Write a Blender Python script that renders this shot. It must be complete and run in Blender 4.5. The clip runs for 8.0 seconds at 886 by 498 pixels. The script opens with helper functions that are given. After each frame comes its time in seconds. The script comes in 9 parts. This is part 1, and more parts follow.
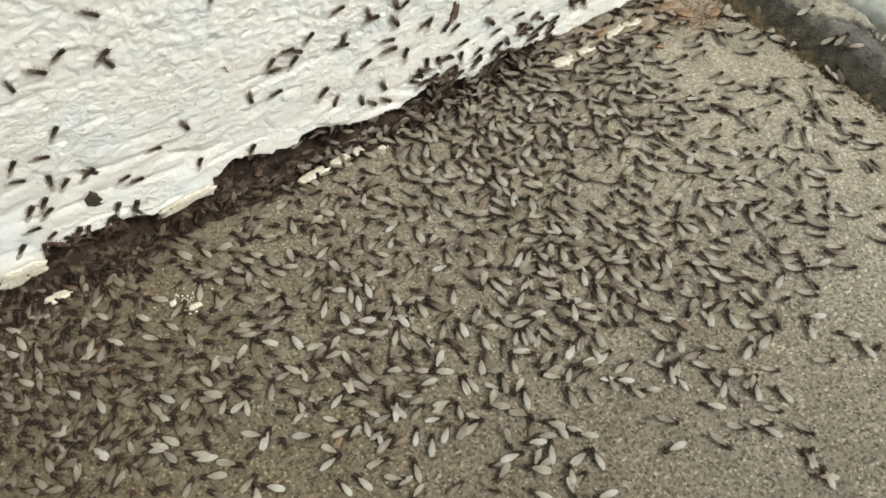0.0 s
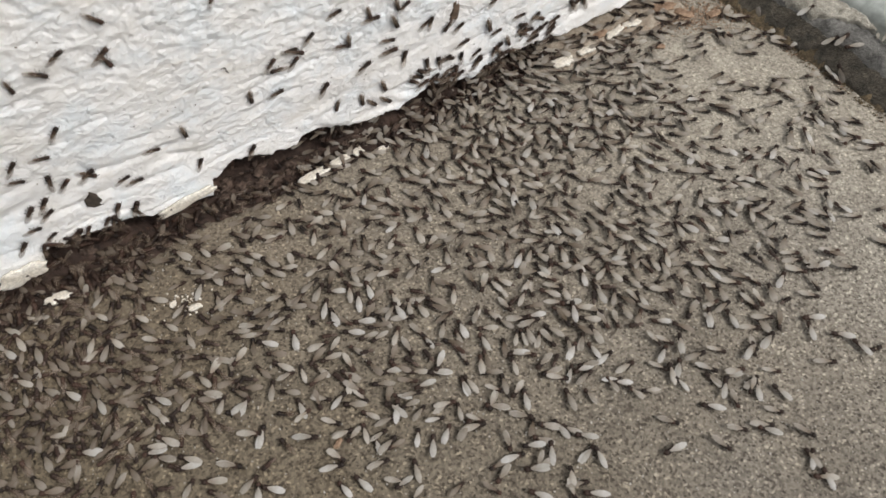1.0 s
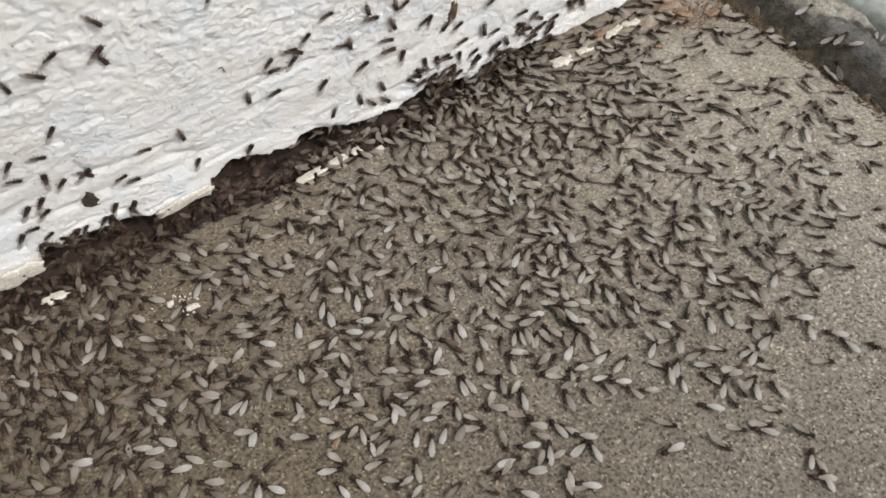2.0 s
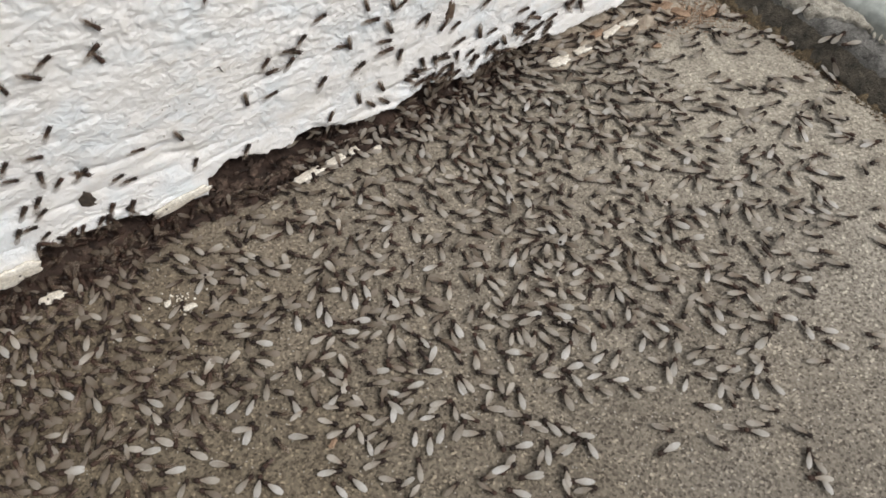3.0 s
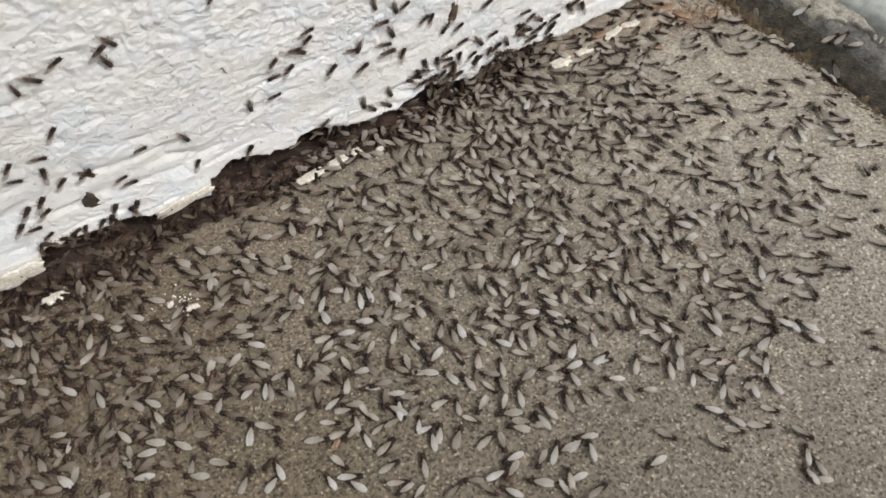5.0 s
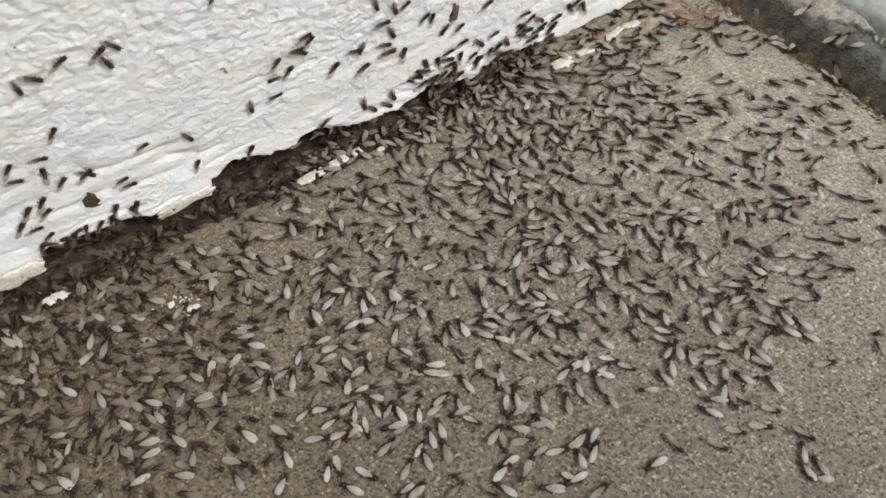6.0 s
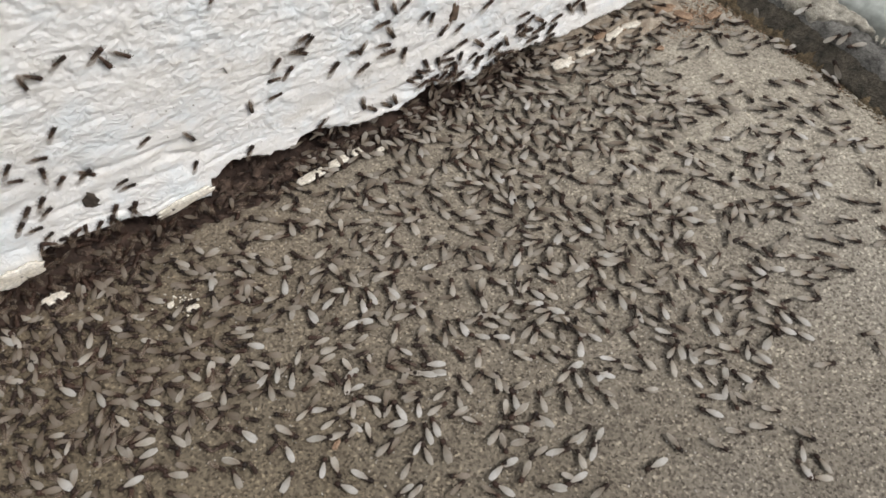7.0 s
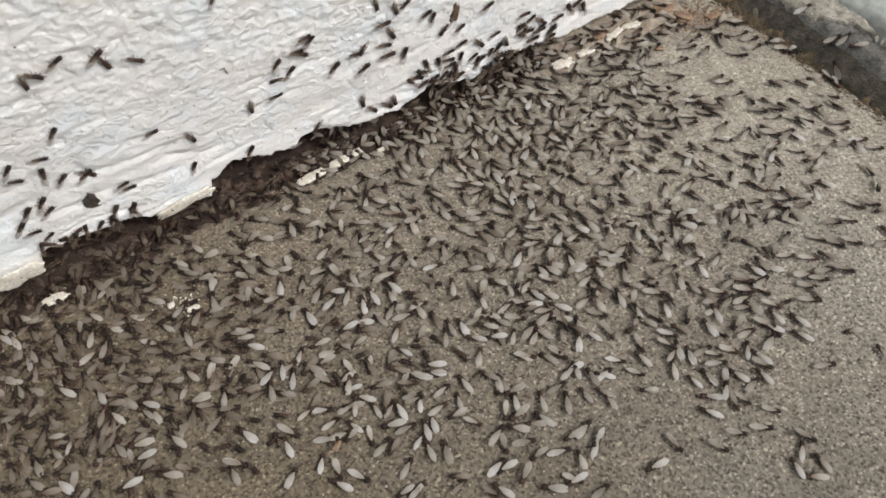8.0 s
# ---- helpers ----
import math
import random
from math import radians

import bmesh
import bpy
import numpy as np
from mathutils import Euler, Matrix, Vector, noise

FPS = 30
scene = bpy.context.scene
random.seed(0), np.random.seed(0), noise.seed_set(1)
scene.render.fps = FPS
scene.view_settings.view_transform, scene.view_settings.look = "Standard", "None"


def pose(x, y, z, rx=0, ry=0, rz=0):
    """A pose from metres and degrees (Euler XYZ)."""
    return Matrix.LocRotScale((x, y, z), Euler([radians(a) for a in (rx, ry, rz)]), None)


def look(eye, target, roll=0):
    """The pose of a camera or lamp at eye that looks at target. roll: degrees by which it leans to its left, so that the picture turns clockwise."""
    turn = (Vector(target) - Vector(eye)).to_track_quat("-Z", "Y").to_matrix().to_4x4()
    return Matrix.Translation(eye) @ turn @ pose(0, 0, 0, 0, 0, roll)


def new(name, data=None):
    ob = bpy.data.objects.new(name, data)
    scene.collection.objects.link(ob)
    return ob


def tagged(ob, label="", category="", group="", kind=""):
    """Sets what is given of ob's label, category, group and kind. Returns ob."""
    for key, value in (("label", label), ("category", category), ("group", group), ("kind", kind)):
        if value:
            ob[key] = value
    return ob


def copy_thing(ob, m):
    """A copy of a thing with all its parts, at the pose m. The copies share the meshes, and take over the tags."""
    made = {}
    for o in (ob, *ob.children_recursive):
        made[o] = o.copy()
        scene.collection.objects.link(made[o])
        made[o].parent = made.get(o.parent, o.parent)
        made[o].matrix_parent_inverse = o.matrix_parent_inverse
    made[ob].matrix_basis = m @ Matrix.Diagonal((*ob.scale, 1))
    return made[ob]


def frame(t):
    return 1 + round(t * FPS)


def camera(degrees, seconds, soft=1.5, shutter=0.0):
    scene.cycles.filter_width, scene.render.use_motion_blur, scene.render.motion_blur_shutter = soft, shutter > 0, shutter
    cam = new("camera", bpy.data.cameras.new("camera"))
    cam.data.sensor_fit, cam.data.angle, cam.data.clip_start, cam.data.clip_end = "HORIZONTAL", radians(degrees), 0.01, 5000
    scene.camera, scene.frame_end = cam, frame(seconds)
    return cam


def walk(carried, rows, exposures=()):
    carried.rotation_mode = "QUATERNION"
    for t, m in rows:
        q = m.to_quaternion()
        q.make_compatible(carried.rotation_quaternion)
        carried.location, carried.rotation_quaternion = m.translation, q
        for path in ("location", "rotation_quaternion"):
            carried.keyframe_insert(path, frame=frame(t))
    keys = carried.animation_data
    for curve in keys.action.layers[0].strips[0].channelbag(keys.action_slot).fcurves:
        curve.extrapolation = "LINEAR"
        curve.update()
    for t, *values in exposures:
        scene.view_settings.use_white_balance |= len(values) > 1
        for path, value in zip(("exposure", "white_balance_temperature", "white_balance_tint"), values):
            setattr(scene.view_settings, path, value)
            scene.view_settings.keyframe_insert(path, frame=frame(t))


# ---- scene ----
cam = camera(60, 8.0, soft=1.6)
walk(cam, [
    (0, pose(-0.00134, -0.00084, 0.34067, 30.037, 0.113, 0.052)),
    (0.5, pose(-0.00141, -0.00056, 0.34077, 30.018, 0.114, 0.058)),
    (1, pose(-0.00155, -8e-05, 0.34067, 29.996, 0.097, 0.036)),
    (1.5, pose(-0.00132, 0.00016, 0.34026, 30.002, 0.09, 0.03)),
    (3, pose(0.00039, -0.00014, 0.3396, 30.049, 0.066, 0.003)),
    (3.5, pose(0, -0, 0.34, 30, -0, 0)),
    (4, pose(-0.00051, -0.00019, 0.34026, 30.021, -0.054, 0.008)),
    (4.5, pose(-0.00123, 0.0005, 0.34102, 29.931, -0.099, 0.021)),
    (6, pose(-0.00249, 0.00069, 0.34078, 29.976, -0.171, 0.05)),
    (6.5, pose(-0.00207, 0.00043, 0.34049, 30.026, -0.129, 0.082)),
    (7, pose(-0.00233, 0.00039, 0.34011, 30.074, -0.164, 0.072)),
    (7.5, pose(-0.00249, 0.00068, 0.34016, 30.056, -0.176, 0.056)),
    (8, pose(-0.00328, 0.00098, 0.34038, 30.011, -0.252, 0.02)),
], exposures=[(0, 0.16, 6950, 2), (0.5, 0.06, 6800, 7), (1, 0.0, 6500, 10), (8, 0.0, 6500, 10)])

cam.data.dof.use_dof = True
cam.data.dof.focus_distance, cam.data.dof.aperture_fstop = 0.42, 17.0

# ---- sky, sun ----
SUN_AZ, SUN_EL = radians(112), radians(50)      # azimuth from north (+y) to east (+x)
world = bpy.data.worlds.new("overcast_sky")
scene.world = world
world.use_nodes = True
wn, wl = world.node_tree.nodes, world.node_tree.links
sky = wn.new("ShaderNodeTexSky")
sky.sky_type, sky.sun_disc = "NISHITA", False
sky.sun_elevation, sky.sun_rotation = SUN_EL, SUN_AZ
sky.dust_density, sky.air_density = 4.0, 1.0
pale = wn.new("ShaderNodeHueSaturation")
pale.inputs["Saturation"].default_value = 0.3
wl.new(sky.outputs[0], pale.inputs["Color"])
wl.new(pale.outputs[0], wn["Background"].inputs["Color"])
wn["Background"].inputs["Strength"].default_value = 0.094
sun = new("sun", bpy.data.lights.new("sun", "SUN"))
sun.data.energy, sun.data.angle, sun.data.color = 1.88, radians(18), (1.0, 0.95, 0.88)
sun_from = Vector((math.sin(SUN_AZ) * math.cos(SUN_EL), math.cos(SUN_AZ) * math.cos(SUN_EL), math.sin(SUN_EL)))
sun.matrix_world = look(sun_from * 3, (0, 0, 0))


# ---- materials ----
def mat(name, colour, rough=0.7):
    m = bpy.data.materials.new(name)
    m.use_nodes = True
    b = m.node_tree.nodes["Principled BSDF"]
    b.inputs["Base Color"].default_value = (*colour, 1)
    b.inputs["Roughness"].default_value = rough
    return m, m.node_tree.nodes, m.node_tree.links, b


def coords(n, l, scale=1.0):
    tc = n.new("ShaderNodeTexCoord")
    mp = n.new("ShaderNodeMapping")
    mp.inputs["Scale"].default_value = (scale, scale, scale)
    l.new(tc.outputs["Object"], mp.inputs["Vector"])
    return mp.outputs[0]


def noise_tex(n, l, vec, scale, detail=4.0, rough=0.6, dist=0.0):
    t = n.new("ShaderNodeTexNoise")
    t.inputs["Scale"].default_value, t.inputs["Detail"].default_value = scale, detail
    t.inputs["Roughness"].default_value, t.inputs["Distortion"].default_value = rough, dist
    l.new(vec, t.inputs["Vector"])
    return t.outputs["Fac"]


def ramp(n, l, fac, *stops):
    r = n.new("ShaderNodeValToRGB")
    e = r.color_ramp.elements
    while len(e) < len(stops):
        e.new(0.5)
    for k, (p, c) in zip(e, stops):
        k.position, k.color = p, (*c, 1)
    l.new(fac, r.inputs["Fac"])
    return r.outputs["Color"]


def mix(n, l, fac, a, b, how="MIX"):
    m = n.new("ShaderNodeMix")
    m.data_type, m.blend_type = "RGBA", how
    for sock, v in ((m.inputs[0], fac), (m.inputs[6], a), (m.inputs[7], b)):
        if isinstance(v, (int, float)):
            sock.default_value = v
        elif isinstance(v, tuple):
            sock.default_value = (*v, 1)
        else:
            l.new(v, sock)
    return m.outputs[2]


def bump(n, l, b, height, strength, distance):
    k = n.new("ShaderNodeBump")
    k.inputs["Strength"].default_value, k.inputs["Distance"].default_value = strength, distance
    l.new(height, k.inputs["Height"])
    l.new(k.outputs[0], b.inputs["Normal"])


def concrete_material():
    m, n, l, b = mat("sandy_concrete", (0.24, 0.22, 0.19), 0.9)
    v = coords(n, l)
    buff = ramp(n, l, noise_tex(n, l, v, 16, 4), (0.3, (0.315, 0.292, 0.252)), (0.7, (0.412, 0.384, 0.333)))
    umber = ramp(n, l, noise_tex(n, l, v, 22, 4), (0.3, (0.15, 0.114, 0.077)), (0.7, (0.216, 0.172, 0.121)))
    # a browner tone with a wandering edge spreads from the west side, darkest farthest west
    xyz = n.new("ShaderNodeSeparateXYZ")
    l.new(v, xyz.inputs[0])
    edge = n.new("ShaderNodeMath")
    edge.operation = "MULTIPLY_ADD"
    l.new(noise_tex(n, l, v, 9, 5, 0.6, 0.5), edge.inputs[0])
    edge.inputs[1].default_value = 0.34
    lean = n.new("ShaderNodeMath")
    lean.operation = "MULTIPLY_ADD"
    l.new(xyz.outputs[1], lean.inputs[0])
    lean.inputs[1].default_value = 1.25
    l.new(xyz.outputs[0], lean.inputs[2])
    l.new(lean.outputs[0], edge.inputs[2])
    brown_area = ramp(n, l, edge.outputs[0], (0.15, (1, 1, 1)), (0.67, (0, 0, 0)))
    broad = mix(n, l, brown_area, buff, umber)
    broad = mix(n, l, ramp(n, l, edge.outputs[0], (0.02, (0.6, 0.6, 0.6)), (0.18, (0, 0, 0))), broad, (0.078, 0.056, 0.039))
    blotch = ramp(n, l, noise_tex(n, l, v, 60, 5, 0.65), (0.32, (0.7, 0.68, 0.64)), (0.6, (1.06, 1.05, 1.02)))
    c = mix(n, l, 0.7, broad, blotch, "MULTIPLY")
    vo = n.new("ShaderNodeTexVoronoi")
    vo.inputs["Scale"].default_value = 900
    l.new(v, vo.inputs["Vector"])
    sep = n.new("ShaderNodeSeparateColor")
    l.new(vo.outputs["Color"], sep.inputs[0])
    grain = ramp(n, l, sep.outputs[0], (0.0, (0.3, 0.28, 0.26)), (0.25, (0.76, 0.74, 0.72)), (0.7, (1.1, 1.1, 1.1)), (0.93, (1.25, 1.25, 1.22)), (0.98, (2.0, 2.0, 1.95)))
    # coarser aggregate to the south; the tone is also greyer and darker there than at the corner
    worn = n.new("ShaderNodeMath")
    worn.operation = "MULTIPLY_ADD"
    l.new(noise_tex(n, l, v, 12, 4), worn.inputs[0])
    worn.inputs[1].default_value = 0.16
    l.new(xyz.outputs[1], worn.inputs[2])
    greyer = ramp(n, l, worn.outputs[0], (0.16, (0.7, 0.7, 0.7)), (0.36, (0, 0, 0)))
    c = mix(n, l, greyer, c, mix(n, l, brown_area, (0.203, 0.194, 0.183), (0.135, 0.114, 0.081)))
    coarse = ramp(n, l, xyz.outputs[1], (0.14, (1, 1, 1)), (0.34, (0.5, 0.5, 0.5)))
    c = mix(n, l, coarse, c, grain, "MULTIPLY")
    pits = noise_tex(n, l, v, 520, 4, 0.7)
    c = mix(n, l, 0.65, c, ramp(n, l, pits, (0.36, (0.45, 0.43, 0.41)), (0.5, (1.0, 1.0, 1.0)), (0.68, (1.3, 1.3, 1.28))), "MULTIPLY")
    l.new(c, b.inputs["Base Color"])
    bump(n, l, b, mix(n, l, 0.6, grain, pits), 0.5, 0.0006)
    return m


def plaster_material():
    m, n, l, b = mat("white_limewash", (0.82, 0.82, 0.81), 0.75)
    v = coords(n, l)
    broad = ramp(n, l, noise_tex(n, l, v, 34, 5, 0.6), (0.34, (0.9, 0.888, 0.86)), (0.48, (0.955, 0.957, 0.955)), (0.66, (0.9, 0.955, 0.995)))
    spots = ramp(n, l, noise_tex(n, l, v, 210, 4, 0.7), (0.25, (0.5, 0.44, 0.38)), (0.32, (1.0, 1.0, 1.0)))
    c = mix(n, l, 0.7, broad, spots, "MULTIPLY")
    # faint brown wash marks along the brush strokes, colouring in the folds' shade too
    lean = n.new("ShaderNodeMapping")
    lean.inputs["Scale"].default_value = (0.3, 1.0, 1.6)
    lean.inputs["Rotation"].default_value = (0, radians(-18), 0)
    l.new(v, lean.inputs["Vector"])
    wash_shade = ramp(n, l, noise_tex(n, l, lean.outputs[0], 46, 5, 0.65), (0.3, (0.76, 0.71, 0.64)), (0.43, (1.0, 1.0, 1.0)))
    c = mix(n, l, 0.65, c, wash_shade, "MULTIPLY")
    l.new(c, b.inputs["Base Color"])
    # crumbled limewash: thin coats broken off in steps with crisp edges, over fine grain
    st = n.new("ShaderNodeMapping")
    st.inputs["Scale"].default_value = (0.85, 1.0, 1.05)
    st.inputs["Rotation"].default_value = (0, radians(28), 0)
    l.new(v, st.inputs["Vector"])
    coat = noise_tex(n, l, st.outputs[0], 185, 6, 0.62, 0.7)
    level = [(k, k, k) for k in (0.0, 0.3, 0.34, 0.62, 0.66, 1.0)]
    flaked = ramp(n, l, coat, (0.33, level[0]), (0.42, level[1]), (0.44, level[2]), (0.52, level[3]), (0.545, level[4]), (0.62, level[5]))
    fine = noise_tex(n, l, st.outputs[0], 420, 5, 0.7)
    patch = ramp(n, l, noise_tex(n, l, v, 30, 3), (0.4, (0.15, 0.15, 0.15)), (0.58, (0.75, 0.75, 0.75)))
    bump(n, l, b, mix(n, l, patch, fine, flaked), 0.8, 0.0017)
    return m


def rough_material(name, dark, light, scale, rough=0.9, relief=0.001):
    m, n, l, b = mat(name, light, rough)
    v = coords(n, l)
    c = ramp(n, l, noise_tex(n, l, v, scale, 6, 0.7), (0.32, dark), (0.66, light))
    spk = ramp(n, l, noise_tex(n, l, v, scale * 9, 3), (0.35, (0.7, 0.7, 0.7)), (0.65, (1.25, 1.25, 1.25)))
    l.new(mix(n, l, 0.7, c, spk, "MULTIPLY"), b.inputs["Base Color"])
    bump(n, l, b, noise_tex(n, l, v, scale * 5, 5), 0.7, relief)
    return m


def chitin_material():
    m, n, l, b = mat("dark_chitin", (0.03, 0.016, 0.012), 0.6)
    b.inputs["Specular IOR Level"].default_value = 0.3
    info = n.new("ShaderNodeObjectInfo")
    l.new(ramp(n, l, info.outputs["Random"], (0.0, (0.013, 0.008, 0.006)), (0.7, (0.03, 0.017, 0.012)), (1.0, (0.055, 0.03, 0.021))), b.inputs["Base Color"])
    return m


def belly_material():
    m, n, l, b = mat("brown_abdomen", (0.08, 0.05, 0.036), 0.55)
    v = coords(n, l)
    bands = n.new("ShaderNodeTexWave")
    bands.bands_direction = "Y"
    bands.inputs["Scale"].default_value, bands.inputs["Distortion"].default_value = 480, 0.6
    l.new(v, bands.inputs["Vector"])
    l.new(ramp(n, l, bands.outputs["Fac"], (0.2, (0.04, 0.025, 0.019)), (0.8, (0.12, 0.08, 0.06))), b.inputs["Base Color"])
    return m


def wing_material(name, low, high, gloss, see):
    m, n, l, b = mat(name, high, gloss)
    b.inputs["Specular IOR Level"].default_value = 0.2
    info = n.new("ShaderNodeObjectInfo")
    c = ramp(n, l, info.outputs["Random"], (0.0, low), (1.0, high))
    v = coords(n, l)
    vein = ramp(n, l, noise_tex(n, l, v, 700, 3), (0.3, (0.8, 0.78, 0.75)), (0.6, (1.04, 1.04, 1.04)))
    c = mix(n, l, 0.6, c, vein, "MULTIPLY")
    # browner and darker towards the hinge
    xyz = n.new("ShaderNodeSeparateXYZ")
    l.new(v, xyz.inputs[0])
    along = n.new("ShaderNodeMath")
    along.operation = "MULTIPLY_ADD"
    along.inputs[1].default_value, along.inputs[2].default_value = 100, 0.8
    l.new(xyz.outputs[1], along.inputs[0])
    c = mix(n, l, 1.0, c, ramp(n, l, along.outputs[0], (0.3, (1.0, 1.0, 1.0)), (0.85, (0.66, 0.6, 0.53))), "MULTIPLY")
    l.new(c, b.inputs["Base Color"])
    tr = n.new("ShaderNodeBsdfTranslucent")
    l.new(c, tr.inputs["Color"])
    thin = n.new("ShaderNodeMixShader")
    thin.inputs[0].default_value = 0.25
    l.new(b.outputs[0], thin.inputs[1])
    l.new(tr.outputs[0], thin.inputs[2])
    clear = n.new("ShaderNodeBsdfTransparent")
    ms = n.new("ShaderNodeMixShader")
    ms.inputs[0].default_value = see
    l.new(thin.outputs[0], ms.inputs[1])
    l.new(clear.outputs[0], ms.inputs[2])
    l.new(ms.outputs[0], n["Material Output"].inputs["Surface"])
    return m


CONCRETE = concrete_material()
PLASTER = plaster_material()
CREAM = rough_material("cream_old_plaster", (0.62, 0.565, 0.47), (0.86, 0.83, 0.76), 90, 0.9, 0.0005)
SOIL = rough_material("dark_damp_soil", (0.012, 0.007, 0.005), (0.07, 0.042, 0.031), 150)
MASONRY = rough_material("dirty_masonry", (0.03, 0.024, 0.018), (0.09, 0.07, 0.055), 60)
CLOD = rough_material("brown_crumbled_mortar", (0.04, 0.026, 0.02), (0.17, 0.118, 0.09), 170)
RUST = rough_material("rusty_grit", (0.15, 0.09, 0.055), (0.44, 0.31, 0.215), 190)
RUBBLE = rough_material("crumbled_mortar_dust", (0.2, 0.155, 0.115), (0.5, 0.44, 0.36), 130)
SHADED_STONE = rough_material("dark_dirty_shaded_stone", (0.013, 0.012, 0.009), (0.15, 0.13, 0.1), 150, 0.8, 0.004)
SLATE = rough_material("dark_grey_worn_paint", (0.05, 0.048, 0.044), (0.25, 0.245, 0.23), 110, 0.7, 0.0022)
MORTAR = rough_material("pale_mortar", (0.22, 0.205, 0.17), (0.58, 0.55, 0.48), 170, 0.9, 0.003)
MOSS = rough_material("brown_moss_dirt", (0.022, 0.017, 0.010), (0.2, 0.15, 0.088), 230, 0.9, 0.002)
GREY = rough_material("grey_painted_metal", (0.38, 0.41, 0.39), (0.46, 0.49, 0.47), 18, 0.45, 0.0002)
SMEAR = rough_material("brown_smear_dirt", (0.06, 0.04, 0.025), (0.2, 0.14, 0.1), 200)
GRAIN = rough_material("pale_sand", (0.22, 0.2, 0.17), (0.6, 0.57, 0.52), 300)
CHITIN = chitin_material()
BELLY = belly_material()
# b and d repeat m brighter and duller: sky gloss and shade as colour
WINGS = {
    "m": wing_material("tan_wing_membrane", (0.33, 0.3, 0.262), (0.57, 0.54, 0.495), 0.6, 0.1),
    "b": wing_material("milky_skylit_wing_membrane", (0.45, 0.435, 0.405), (0.64, 0.635, 0.625), 0.45, 0.03),
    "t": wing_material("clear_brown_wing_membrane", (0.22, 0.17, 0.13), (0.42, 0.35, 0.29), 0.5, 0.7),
    "d": wing_material("shaded_wing_membrane", (0.22, 0.185, 0.15), (0.36, 0.315, 0.27), 0.65, 0.2),
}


# ---- mesh helpers ----
def mesh_of(name, bm, material, smooth=True):
    me = bpy.data.meshes.new(name)
    for f in bm.faces:
        f.smooth = smooth
    bm.to_mesh(me)
    bm.free()
    me.materials.append(material)
    return me


def part(name, bm, material, parent, label="", smooth=True):
    ob = new(name, mesh_of(name, bm, material, smooth))
    ob.parent = parent
    return tagged(ob, label)


def grid_mesh(name, us, vs, place, material, smooth=True):
    verts = [place(u, v) for v in vs for u in us]
    w = len(us)
    faces = [(j * w + i, j * w + i + 1, (j + 1) * w + i + 1, (j + 1) * w + i) for j in range(len(vs) - 1) for i in range(w - 1)]
    me = bpy.data.meshes.new(name)
    me.from_pydata(verts, [], faces)
    me.polygons.foreach_set("use_smooth", [smooth] * len(faces))
    me.materials.append(material)
    return me


def steps(fine_from, fine_to, step, low, high, grow=1.35):
    out = list(np.arange(fine_from, fine_to, step))
    d, x = step, out[-1]
    while x < high:
        d *= grow
        x = min(high, x + d)
        out.append(x)
    d, x = step, out[0]
    while x > low:
        d *= grow
        x = max(low, x - d)
        out.insert(0, x)
    return [float(k) for k in out]


def fbm(x, y, z=0.0, octaves=4):
    return noise.fractal((x, y, z), 0.9, 2.0, octaves)


# ---- wall frame: s along the wall, q out of it, z up ----
WALL_DIR = Vector((math.cos(radians(30)), math.sin(radians(30)), 0))
WALL_OUT = Vector((WALL_DIR.y, -WALL_DIR.x, 0))
WALL_AT = Vector((-0.0654, 0.2602, 0)) + WALL_OUT * 0.0015
WALL_M = Matrix(((WALL_DIR.x, WALL_OUT.x, 0, WALL_AT.x), (WALL_DIR.y, WALL_OUT.y, 0, WALL_AT.y), (0, 0, 1, 0), (0, 0, 0, 1)))

LIP_S = (-0.1743, -0.1531, -0.1496, -0.1197, -0.0909, -0.0669, -0.064, -0.0504, -0.0242, -0.0089, 0.0215, 0.0423, 0.0637, 0.0893, 0.1152, 0.1546, 0.1785, 0.2076)
LIP_Z = (0.0099, 0.0115, 0.0223, 0.0211, 0.0124, 0.0114, 0.0195, 0.0271, 0.0191, 0.0235, 0.0141, 0.0135, 0.0197, 0.0125, 0.0192, 0.015, 0.0168, 0.0164)


def lip(s):
    """Height of the broken lower edge of the plaster."""
    return max(0.002, float(np.interp(s, LIP_S, LIP_Z)) + 0.0016 * fbm(s * 130, 3.1) + 0.001 * fbm(s * 420, 8.3))


def wall_relief(s, z):
    """Crumbled limewash above, smoother drawn-out folds towards the foot."""
    up = (z - 0.05 + 0.36 * min(s, 0.0) + 0.014 * fbm(s * 30, z * 30, 7.0, 3)) / 0.03
    up = min(1.0, max(0.0, up))
    coarse = 0.0005 * fbm(s * 130 + z * 30, z * 150 - s * 30, 1.0, 4)
    pits = 0.0007 * fbm(s * 330 + 1.2 * fbm(s * 90, z * 90), z * 360, 4.0, 4)
    waves = 0.0009 * fbm(s * 14 + z * 12, z * 50 - s * 12, 9.0, 3)
    across = z - 0.05 * s + 0.006 * fbm(s * 18, z * 18, 2.0, 2)
    folds = -0.0017 * max(0.0, 1 - 6 * abs(fbm(s * 13, across * 55, 3.0, 2))) * min(1.0, max(0.0, 0.5 + 1.5 * fbm(s * 30, z * 30, 11.0, 2)))
    folds += 0.0004 * fbm(s * 22, across * 120, 5.0, 3)
    foot = 0.005 * math.exp(-max(0.0, z - 0.01) / 0.018)
    return foot + waves * (1 - 0.5 * up) + up * (coarse + pits) + (1 - up) * (0.5 * coarse + 0.2 * pits + folds)


